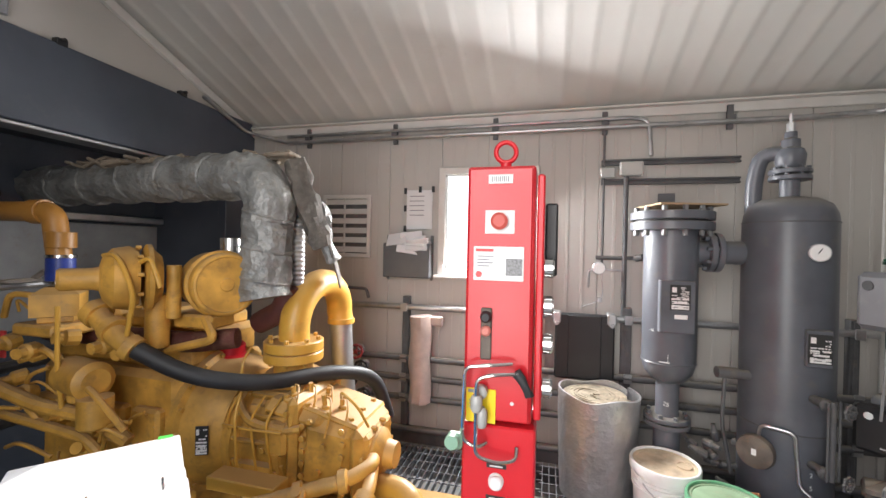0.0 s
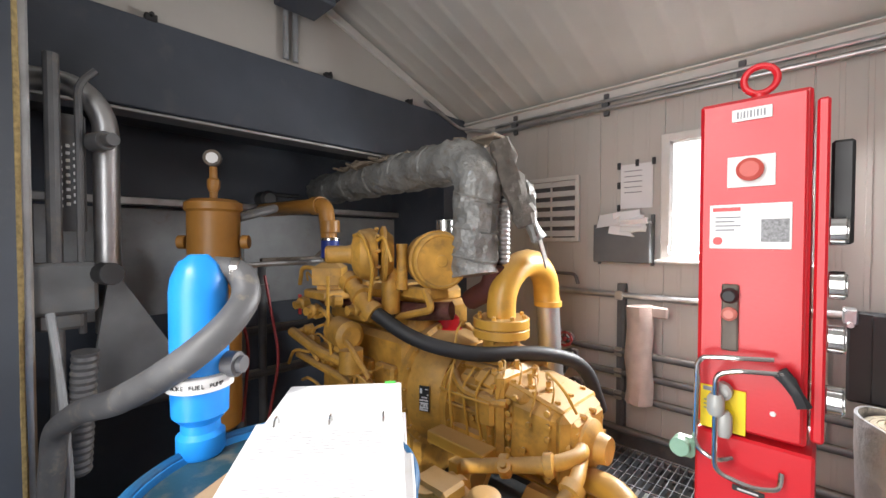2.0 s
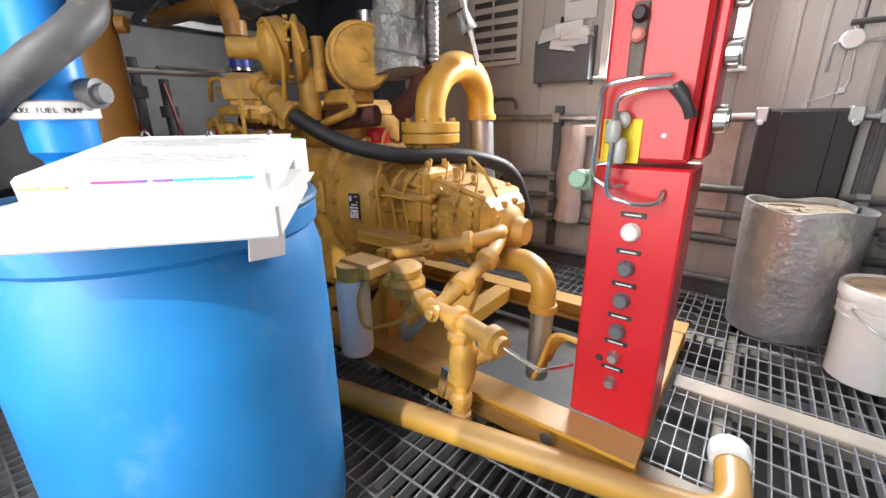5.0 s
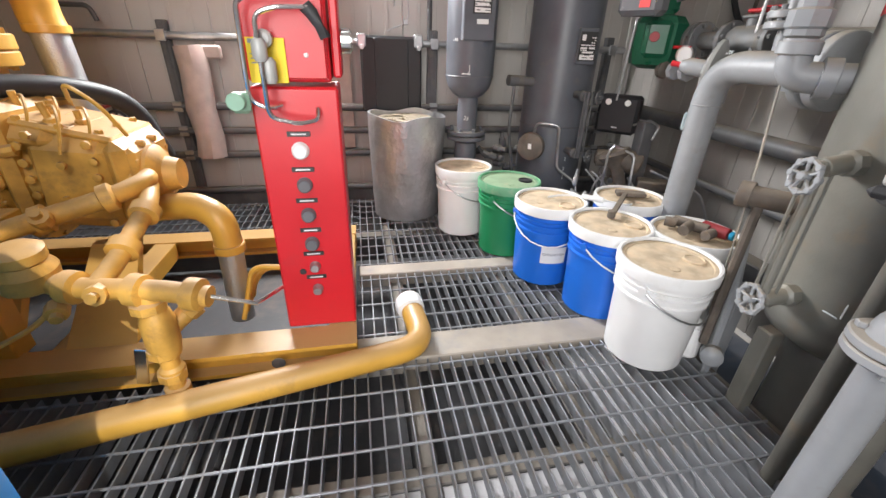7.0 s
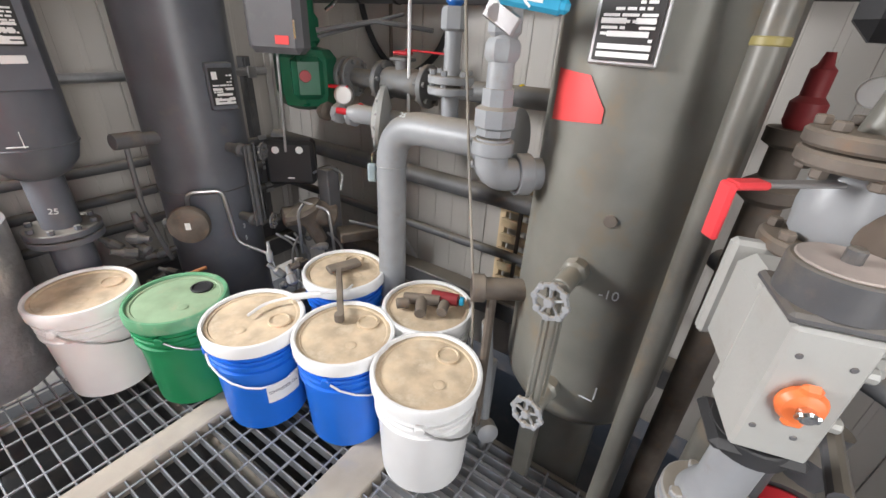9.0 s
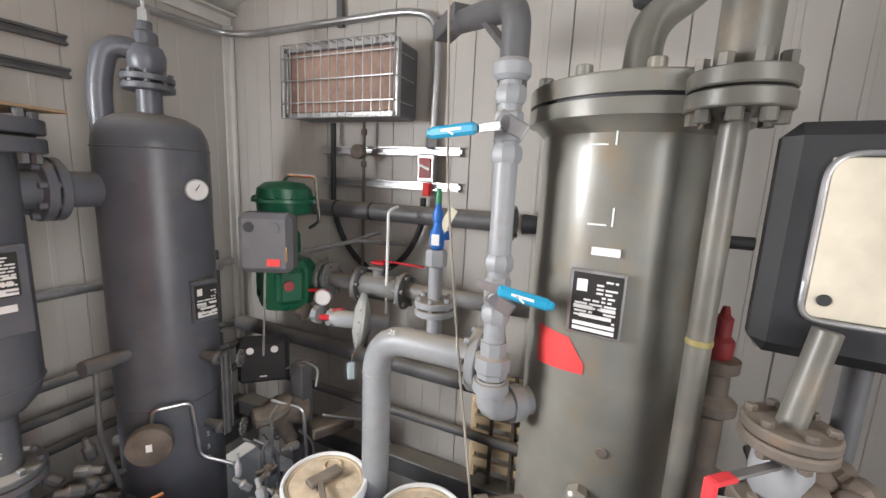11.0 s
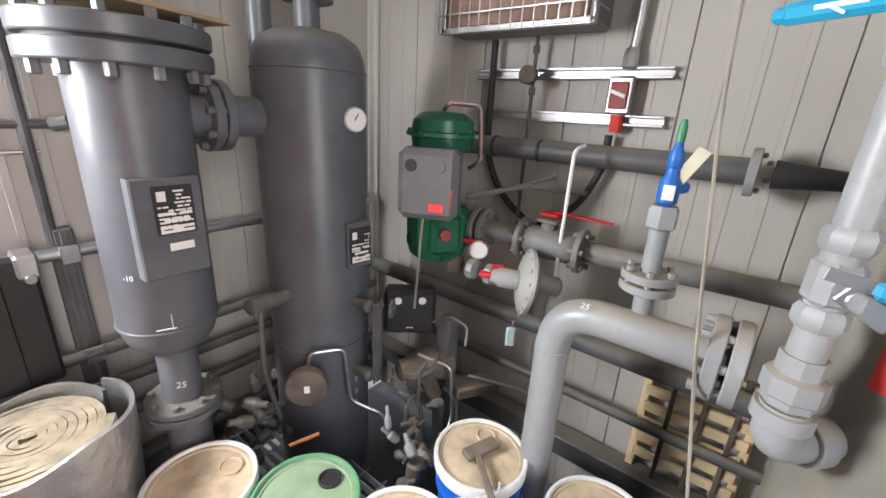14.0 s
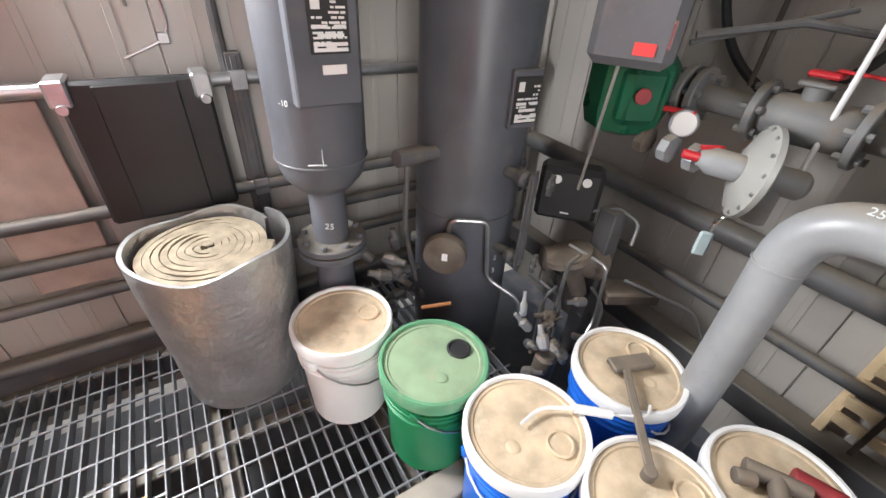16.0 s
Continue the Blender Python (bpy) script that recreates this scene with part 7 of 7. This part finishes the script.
# vertical pipe beside the tank
M_OVER = mat("dark_olive_pipe_paint", (0.14, 0.135, 0.118), 0.4, 0.05, 0.3, (0.22, 0.16, 0.1), 0.25, 6)
OPX, OPY = 1.344, 1.178
vp = thing("overhead_pipe", (OPX, OPY, -0.3), "grey vertical pipe with a bolted flange overhead", "pipe")
part("pipe", G().cyl((OPX, OPY, -0.3), (OPX, OPY, 1.650), 0.0225, 24), M_OVER, vp)
for z in (1.650, 1.685):
    part("flange", G().cyl((OPX, OPY, z), (OPX, OPY, z + 0.03), 0.082, 30, 0.003).bolts((OPX, OPY, z + (0.0 if z < 1.670 else 0.03)), (0, 0, -1 if z < 1.670 else 1), 0.064, 8, 0.013, 0.022), M_OVER, vp)
part("upper_pipe", G().cyl((OPX, OPY, 1.715), (OPX, OPY, 2.9), 0.046, 26), M_OVER, vp)
part("yellow_band", G().cyl((OPX, OPY, 1.22), (OPX, OPY, 1.233), 0.024, 24), mat("yellow_marking", (0.30, 0.25, 0.09), 0.5), vp)

# actuator valve with orange knob
av = thing("actuated_valve", (1.215, 1.135, -0.3), "pale grey valve actuator with an orange position knob", "actuator")
ar = rz(-75)
ac_ = Vector((1.21, 1.16, 0.91))
part("housing", G().box(ac_, (0.074, 0.085, 0.165), 0.004, ar), M_ACT, av)
g = G().box(ac_ + ar @ Vector((0.014, 0.100, 0)), (0.084, 0.12, 0.145), 0.016, ar)
for w in (-0.05, 0.0, 0.05):
    g.box(ac_ + ar @ Vector((0.056, 0.105, w)), (0.014, 0.11, 0.022), 0.005, ar)
part("cylinder_block", g, M_ACT, av)
part("end_cap", G().box(ac_ + ar @ Vector((0.006, 0.052, 0)), (0.080, 0.022, 0.158), 0.006, ar).box(ac_ + ar @ Vector((0.006, 0.172, 0)), (0.080, 0.024, 0.158), 0.006, ar), M_ACT, av)
part("base", G().cyl((*ac_.xy, 0.80), (*ac_.xy, 0.825), 0.044, 24).box((*ac_.xy, 0.815), (0.10, 0.08, 0.018), 0.008, ar), M_BLACK, av, "black rubber base")
part("cap", G().box((*ac_.xy, 1.001), (0.092, 0.09, 0.012), 0.004, ar).cyl((*ac_.xy, 1.005), (*ac_.xy, 1.045), 0.047, 32).cyl((*ac_.xy, 1.045), (*ac_.xy, 1.062), 0.008, 10), M_DPIPE, av)
part("cap_top", G().cyl((*ac_.xy, 1.0445), (*ac_.xy, 1.0475), 0.042, 32), mat("dusty_pink_cap", (0.42, 0.36, 0.33), 0.6, 0, 0.3), av)
kc = ac_ + ar @ Vector((-0.002, -0.0435, 0.0))
kd = (ar @ Vector((0, -1, 0))).normalized()
ko = part("knob", G().lathe([(0.021, 0), (0.022, 0.006), (0.018, 0.012), (0.012, 0.014)], kc, kd, 20).box(kc + kd * 0.006, (0.020, 0.011, 0.056), 0.008, ar), M_ORANGE, av, "orange knob")
part("pointer", G().cyl(kc + kd * 0.012, kc + kd * 0.024, 0.008, 12).box(kc + kd * 0.021, (0.022, 0.005, 0.009), 0.002, ar), M_CHROME, ko)
for u, w in ((-0.022, 0.052), (0.022, 0.05), (-0.026, -0.045), (0.012, -0.048)):
    part("screw", G().cyl(ac_ + ar @ Vector((u, -0.0415, w)), ac_ + ar @ Vector((u, -0.044, w)), 0.0035, 10), M_DPIPE, av)
part("label", G().box(ac_ + ar @ Vector((0.0640, 0.046, 0.01)), (0.003, 0.036, 0.105), 0.001, ar), M_STK, av, "white printed label")
for w in (-0.035, 0.035):
    part("port_plug", G().cyl(ac_ + ar @ Vector((0.035, -0.02, w)), ac_ + ar @ Vector((0.055, -0.022, w)), 0.009, 10), M_ACT, av)
    part("air_line", G().tube([ac_ + ar @ Vector((0.060, 0.055, w * 0.4 + 0.01)), ac_ + ar @ Vector((0.12, 0.06, w * 0.4 + 0.01)), ac_ + ar @ Vector((0.24, 0.10, w * 0.4))], 0.008, 8, 0.03).cyl(ac_ + ar @ Vector((0.09, 0.055, w * 0.4 + 0.01)), ac_ + ar @ Vector((0.115, 0.058, w * 0.4 + 0.01)), 0.013, 6), M_ACT, av)
sx, sy = 1.306, 1.133
part("stem", G().lathe([(0.05, 0.0), (0.042, 0.03), (0.034, 0.045), (0.033, 0.25)], (sx, sy, 0.574), (-0.1, 0.0, 1), 24), M_MGREY, av)
for z in (0.535, 0.556):
    f_ = part("flange", G().cyl((sx, sy, z), (sx, sy, z + 0.018), 0.070, 36, 0.003), M_MGREY, av)
    for k in range(4):
        a = k * math.pi / 2 + 0.5
        p = Vector((sx + 0.053 * math.cos(a), sy + 0.053 * math.sin(a), z + (0.018 if z > 0.54 else -0.012)))
        part("bolt", G().cyl(p, p + Vector((0, 0, 0.012)), 0.011, 6), M_MGREY, f_)
part("lower_pipe", G().cyl((sx, sy, -0.35), (sx, sy, 0.54), 0.033, 22), M_MGREY, av)

pe = thing("elbow_pipe", (1.27, 0.97, -0.35), "pale grey pipe elbow bolted to a red-ringed flange", "pipe")
en = Vector((0.86, 0.08, 0.36)).normalized()
ec = Vector((1.49, 0.985, 0.395))
part("elbow", G().tube([(1.345, 0.965, -0.35), (1.345, 0.965, 0.29), ec], 0.037, 22, 0.13, 10), M_MGREY, pe)
part("weld", G().ring((1.345, 0.965, 0.18), (0, 0, 1), 0.0375, 0.0025, 24, 6), M_MGREY, pe)
ef = part("flange", G().cyl(ec - en * 0.018, ec, 0.078, 36, 0.003), M_MGREY, pe)
u_ = en.orthogonal().normalized()
w_ = en.cross(u_)
for k in range(6):
    d = u_ * math.cos(k * 1.047 + 0.3) + w_ * math.sin(k * 1.047 + 0.3)
    part("bolt", G().cyl(ec - en * 0.018 + d * 0.059, ec - en * 0.032 + d * 0.059, 0.013, 6), M_RUST, ef)
part("red_ring", G().cyl(ec + en * 0.012, ec + en * 0.045, 0.070, 36, 0.006), M_REDH, pe, "red enamelled ring")
part("valve_body", G().lathe([(0.075, 0.05), (0.07, 0.09), (0.05, 0.12), (0.045, 0.18)], ec, en, 24).lathe([(0.05, 0), (0.056, 0.02), (0.056, 0.07), (0.03, 0.09), (0.03, 0.13)], ec + en * 0.06 + Vector((0.03, -0.02, 0.05)), (0.1, -0.2, 1), 18), M_DPIPE, pe)
part("wire", G().tube([(1.36, 1.09, 0.53), (1.40, 1.06, 0.51), (1.39, 1.03, 0.22), (1.42, 1.02, 0.02)], 0.0035, 6, 0.05), M_ACT, pe)
solid("orange_rag", G().box((1.27, 0.97, 0.12), (0.05, 0.03, 0.012), 0.004, rz(35)), M_ORANGE, "small orange scrap lying in the pit", "scrap")
solid("cross_pipe", G().tube([(1.45, 0.55, 0.60), (1.60, 0.85, 0.66), (1.85, 1.10, 0.70)], 0.030, 14).tube([(1.20, 0.90, 0.66), (2.1, 0.85, 0.62)], 0.016, 10), M_DPIPE, "dark pipes crossing behind the actuator", "pipe")

# valve group south of the tank
vx, vy = 1.27, 1.045
rv = thing("lever_valve", (vx, vy, -0.3), "dusty flanged lever valve with a red handle", "valve")
for z in (0.955, 0.980, 1.095, 1.118):
    f_ = part("flange", G().cyl((vx, vy, z), (vx, vy, z + 0.02), 0.068, 32, 0.004), M_RUST, rv)
    for k in range(6):
        a = k * math.pi / 3 + 0.2
        p = Vector((vx + 0.054 * math.cos(a), vy + 0.054 * math.sin(a), z + (0.02 if z in (0.980, 1.118) else -0.012)))
        part("bolt", G().cyl(p, p + Vector((0, 0, 0.012)), 0.010, 6), M_RUST, f_)
part("body", G().lathe([(0.034, 1.0), (0.042, 1.012), (0.045, 1.045), (0.042, 1.08), (0.034, 1.096)], (vx, vy, 0), (0, 0, 1), 24), M_MGREY, rv)
part("pipe", G().cyl((vx, vy, 1.13), (vx + 0.02, vy - 0.03, 1.30), 0.021, 18), M_OVER, rv)
part("lower_pipe", G().cyl((vx, vy, -0.3), (vx, vy, 0.957), 0.03, 20), M_OVER, rv)
part("lever", G().box((1.19, 1.103, 1.083), (0.105, 0.018, 0.006), 0.002, rz(-48)), M_GALV, rv)
part("red_grip", G().box((1.142, 1.155, 1.083), (0.045, 0.022, 0.009), 0.003, rz(-48)).box((1.127, 1.172, 1.052), (0.009, 0.022, 0.068), 0.003, rz(-48)), mat("bright_red_grip", (0.75, 0.05, 0.06), 0.45), rv, "red plastic grip")
nx, ny = 1.86, 1.0
nv = thing("relief_valve", (nx, ny, -0.3), "dark red pilot relief valve with a gauge", "relief valve")
part("lower_body", G().lathe([(0.04, 0.84), (0.06, 0.855), (0.06, 0.88), (0.034, 0.90), (0.034, 0.96), (0.052, 0.97), (0.052, 1.0)], (nx, ny, 0), (0, 0, 1), 20).cyl((nx, ny, -0.3), (nx, ny, 0.85), 0.036, 16), M_RUST, nv)
part("bonnet", G().lathe([(0.026, 1.0), (0.032, 1.012), (0.032, 1.05), (0.021, 1.062), (0.021, 1.11), (0.013, 1.118), (0.008, 1.14)], (nx, ny, 0), (0, 0, 1), 14), M_REDD, nv, "dark red bonnet")
part("gauge", G().cyl((nx - 0.03, ny - 0.08, 1.08), (nx - 0.045, ny - 0.078, 1.08), 0.026, 18), M_STK, nv)
RC = Vector((1.335, 0.940, 1.432))
pg = thing("flow_recorder", (RC.x, RC.y, -0.3), "dark instrument case with a large glazed door", "instrument")
rr_ = rz(-6)
part("case", G().box(RC + rr_ @ Vector((0.015, 0, 0)), (0.085, 0.33, 0.403), 0.024, rr_), M_BLKB, pg)
part("door_rim", G().tube([RC + rr_ @ Vector((-0.030, u, w)) for u, w in ((0.105, -0.06), (0.105, 0.150), (-0.115, 0.150), (-0.115, -0.125), (0.105, -0.125), (0.105, -0.06))], 0.005, 8, 0.045), M_GALV, pg, "bright rounded door rim")
part("dial_card", G().box(RC + rr_ @ Vector((-0.029, -0.005, 0.012)), (0.006, 0.212, 0.262), 0.0025, rr_), mat("cream_chart", (0.55, 0.50, 0.40), 0.5), pg, "cream chart card")
part("bush", G().cyl(RC + rr_ @ Vector((-0.031, 0.078, -0.088)), RC + rr_ @ Vector((-0.036, 0.078, -0.088)), 0.010, 14), M_BLACK, pg)
part("stand", G().cyl((RC.x + 0.02, RC.y, -0.3), (RC.x + 0.02, RC.y, 1.25), 0.02, 14), M_DPIPE, pg)
cb = thing("cloth_bundle", (1.275, 0.985, 0.95), "dusty brown rag draped over the valve", "rag")
g = G()
rnd = random.Random(33)
for i in range(14):
    g.lathe([(0.006, 0), (0.024, 0.010), (0.030, 0.025), (0.02, 0.042), (0.006, 0.05)], (1.275 + rnd.uniform(-0.045, 0.06), 0.985 + rnd.uniform(-0.04, 0.03), 0.985 + rnd.uniform(-0.05, 0.06)), (rnd.uniform(-1, 1), rnd.uniform(-1, 1), rnd.uniform(0.1, 1)), 9)
part("folds", g, mat("brown_rag", (0.16, 0.125, 0.1), 0.9, 0, 0.3), cb)

for ob, d in ((av, (-0.136, -0.098, 0)), (pe, (-0.136, -0.098, 0)), (nv, (-0.17, 0.07, 0.08))):
    ob.location += Vector(d)

# pallet behind the pipes
pal = thing("wooden_pallet", (2.10, 1.71, 0.17), "pale slatted wooden pallet leaning against the wall", "pallet")
for i in range(7):
    part("slat", G().box((2.12, 1.71 + 0.004 * (i % 3 - 1), 0.20 + i * 0.073), (0.018, 0.34, 0.040), 0.003), M_WOOD, pal)
for y in (1.786, 1.686, 1.59):
    part("upright", G().box((2.104, y, 0.40), (0.012, 0.016, 0.56), 0.002), M_RUST, pal)
for y in (1.88, 1.54):
    part("bearer", G().box((2.15, y, 0.335), (0.04, 0.03, 0.67), 0.003), M_WOOD, pal)
part("foot", G().box((2.135, 1.71, 0.0), (0.05, 0.38, 0.04), 0.003), M_WOOD, pal)

# ---- buckets ----
BUCK = [(0.877, 2.836, "w"), (1.049, 2.556, "g"), (1.141, 2.261, "b"), (1.267, 1.980, "b"), (1.294, 1.680, "w"), (1.529, 2.254, "b"), (1.54, 1.855, "d")]


def bucket(kind, label):
    body = {"w": M_PLW, "d": M_PLW, "g": M_PLG, "b": M_PLB}[kind]
    rim = M_RIMG if kind == "g" else M_PLW
    root = thing("bucket", (0, 0, 0), label, "bucket", "buckets on the grating")
    prof = [(0.122, 0), (0.130, 0.006), (0.1335, 0.08), (0.140, 0.255), (0.149, 0.257), (0.149, 0.266), (0.1405, 0.269), (0.1412, 0.284), (0.150, 0.287), (0.150, 0.295), (0.142, 0.298), (0.1425, 0.306), (0.1515, 0.309), (0.1515, 0.315), (0.143, 0.314), (0.1435, 0.335), (0.152, 0.338), (0.152, 0.35)]
    part("pail", G().lathe(prof, n=44), body, root)
    ld = part("lid", G().lathe([(0.143, 0.336), (0.1585, 0.338), (0.1595, 0.372), (0.156, 0.380), (0.148, 0.380), (0.144, 0.372)], n=44, open_ends=True), rim, root, "snap-on lid rim")
    part("lid_top", G().lathe([(0.1, 0.355), (0.1455, 0.356), (0.1455, 0.370), (0.134, 0.371), (0.131, 0.367), (0.03, 0.368), (0.01, 0.366)], n=40), M_LIDG if kind == "g" else M_LIDT, ld, "dust-covered lid top")
    part("spout", G().lathe([(0.034, 0.362), (0.036, 0.374), (0.030, 0.376), (0.028, 0.371), (0.004, 0.372)], (0.065, -0.055, 0), n=22), M_BLACK if kind == "g" else M_LIDT, ld, "spout cap")
    part("bung", G().lathe([(0.010, 0.366), (0.017, 0.370), (0.012, 0.372)], (-0.05, -0.04, 0), n=16), M_LIDG if kind == "g" else M_LIDT, ld)
    pts = [(0.152 * math.cos(a) * 1.02, -0.155 - 0.01 * math.sin(a), 0.31 - 0.11 * math.sin(a)) for a in (math.pi * k / 12 for k in range(13))]
    pts[0], pts[-1] = (0.153, 0, 0.31), (-0.153, 0, 0.31)
    pts[1:-1] = [(0.157 * math.cos(a), -0.157 * math.sin(a), 0.31 - 0.10 * math.sin(a)) for a in (math.pi * k / 12 for k in range(1, 12))]
    part("handle", G().tube(pts, 0.0035, 6), M_GALV if kind != "b" else M_PLW, root, "wire bail handle")
    for s in (-1, 1):
        part("ear", G().cyl((0.140 * s, 0, 0.31), (0.160 * s, 0, 0.31), 0.014, 12), body, root)
    if kind in "bg":
        v = []
        for k in range(9):
            a = radians(-100 + k * 6)
            for z, r in ((0.12, 0.1358), (0.20, 0.1392)):
                v.append((r * math.cos(a), r * math.sin(a), z))
        lb = part("label", G().add(v, [(2 * k, 2 * k + 2, 2 * k + 3, 2 * k + 1) for k in range(8)]), M_STK, root, "white printed label")
        if kind == "b":
            for i, ch in enumerate("COMPRESSOR OIL"):
                a = radians(-96 + i * 3.0)
                if ch != " ":
                    words("letter", ch, facing((0.1385 * math.cos(a), 0.1385 * math.sin(a), 0.165), (math.cos(a), math.sin(a), 0)), 0.016, M_INK, lb)
    return root


def turned(p, a):
    return pose(p[0], p[1], 0.002, 0, 0, a)


b_w = bucket("w", "white plastic pail with a dusty tan lid")
b_g = bucket("g", "green plastic pail with a dusty green lid")
b_b = bucket("b", "blue plastic pail with white rim and dusty lid")
first = {"w": b_w, "g": b_g, "b": b_b}
used = set()
for i, ((x, y, k), a) in enumerate(zip(BUCK, (35, 40, -20, 25, 30, 60, 10))):
    if k in used or k == "d":
        ob = copy_thing(first.get(k, b_w), turned((x, y), a))
        if k == "d":
            ob["label"] = "white plastic pail with old pipe fittings on its lid"
    else:
        used.add(k)
        first[k].matrix_basis = turned((x, y), a)

# things lying on the lids
LZ = 0.377
fit_ = thing("pipe_fittings", (1.54, 1.855, LZ), "dark pipe tee and valve parts lying on a lid", "fittings")
part("tee", G().cyl((1.50, 1.93, LZ + 0.022), (1.56, 1.82, LZ + 0.022), 0.020, 14).cyl((1.53, 1.875, LZ + 0.022), (1.46, 1.83, LZ + 0.022), 0.020, 14), M_RUST, fit_)
for a, b in (((1.51, 1.78), (1.56, 1.80)), ((1.49, 1.90), (1.46, 1.93))):
    part("nipple", G().cyl((*a, LZ + 0.02), (*b, LZ + 0.02), 0.0185, 12), M_RUST, fit_)
part("red_valve", G().cyl((1.57, 1.86, LZ + 0.024), (1.60, 1.77, LZ + 0.024), 0.022, 12), M_REDD, fit_, "dull red fitting")
part("blue_plug", G().cyl((1.60, 1.765, LZ + 0.024), (1.605, 1.75, LZ + 0.024), 0.016, 12), M_BLUEH, fit_, "small blue plug")
hm = thing("pail_wrench", (1.44, 2.17, LZ), "grey steel bar wrench lying across two lids", "tool")
part("bar", G().box((1.40, 2.14, LZ + 0.018), (0.022, 0.30, 0.010), 0.003, rz(-42)), M_RUST, hm)
part("head", G().box((1.53, 2.255, LZ + 0.014), (0.13, 0.05, 0.02), 0.004, rz(-20)), M_RUST, hm)
part("tip", G().cyl((1.295, 2.03, LZ), (1.295, 2.03, LZ + 0.03), 0.016, 12), M_RUST, hm)
sp_ = thing("pour_spout_handle", (1.30, 2.16, LZ), "white plastic pail handle lying over the lids", "handle")
part("grip", G().tube([(1.27, 2.23, LZ + 0.02), (1.34, 2.17, LZ + 0.02)], 0.012, 10), M_PLW, sp_)
part("wire", G().tube([(1.13, 2.27, LZ + 0.008), (1.20, 2.28, LZ + 0.012), (1.27, 2.23, LZ + 0.02)], 0.005, 6, 0.05), M_PLW, sp_)
part("wire", G().tube([(1.34, 2.17, LZ + 0.02), (1.42, 2.12, LZ + 0.015), (1.46, 2.14, LZ + 0.008)], 0.004, 6, 0.04), M_PLW, sp_)

# ---- grating: bearing bars along y, twisted rods along x ----
bar_p, rod_p = 0.0415, 0.100
seg = [(2.432, 3.40), (1.886, 2.342), (0.30, 1.750)]
grate = thing("floor_grating", (0, 0, 0), "worn galvanised steel bar grating", "grating", kind="structure")
meshes = {}


def bar_mesh(length, along):
    key = (round(length, 3), along)
    if key not in meshes:
        s = (0.0052, length, 0.042) if along == "y" else (length, 0.007, 0.007)
        meshes[key] = G().box((0, 0, 0), s, 0.0012).mesh("grating_bar" if along == "y" else "grating_rod")
        meshes[key].materials.append(M_GRATE)
    return meshes[key]


count = 0
rest = G()
for y0, y1 in seg:
    x_lo = 0.29 if y0 > 1.8 else -1.9
    x = x_lo
    while x < GX1:
        inside_skid = y0 > 1.8 and x < 0.28
        if not inside_skid:
            if x > 0.0 and count < 290:
                ob = new("grating_bar", bar_mesh(y1 - y0, "y"))
                ob.parent, ob.location = grate, (x, (y0 + y1) / 2, -0.0225)
                count += 1
            else:
                rest.box((x, (y0 + y1) / 2, -0.0225), (0.0052, y1 - y0, 0.042), 0.0)
        x += bar_p
    y = y0 + 0.022
    while y < y1:
        xa, xb = x_lo - 0.02, GX1 + 0.005
        ob = new("grating_rod", bar_mesh(xb - xa, "x"))
        ob.parent, ob.location = grate, ((xa + xb) / 2, y, -0.0045)
        y += rod_p
x = -2.0
while x < 0.28:
    rest.box((x, 3.07, -0.0225), (0.0052, 0.66, 0.042), 0.0)
    x += bar_p
for k in range(7):
    rest.box((-0.86, 2.78 + k * rod_p, -0.0045), (2.3, 0.007, 0.007), 0.0)
x = -1.9
while x < GX1:
    rest.box((x, -0.7, -0.0225), (0.0052, 2.0, 0.042), 0.0)
    x += bar_p
for k in range(20):
    rest.box((-0.2, -1.65 + k * rod_p, -0.0045), (3.4, 0.007, 0.007), 0.0)
rb = part("bars_beyond", rest, M_GRATE, grate)
rb["kind"] = "stuff"
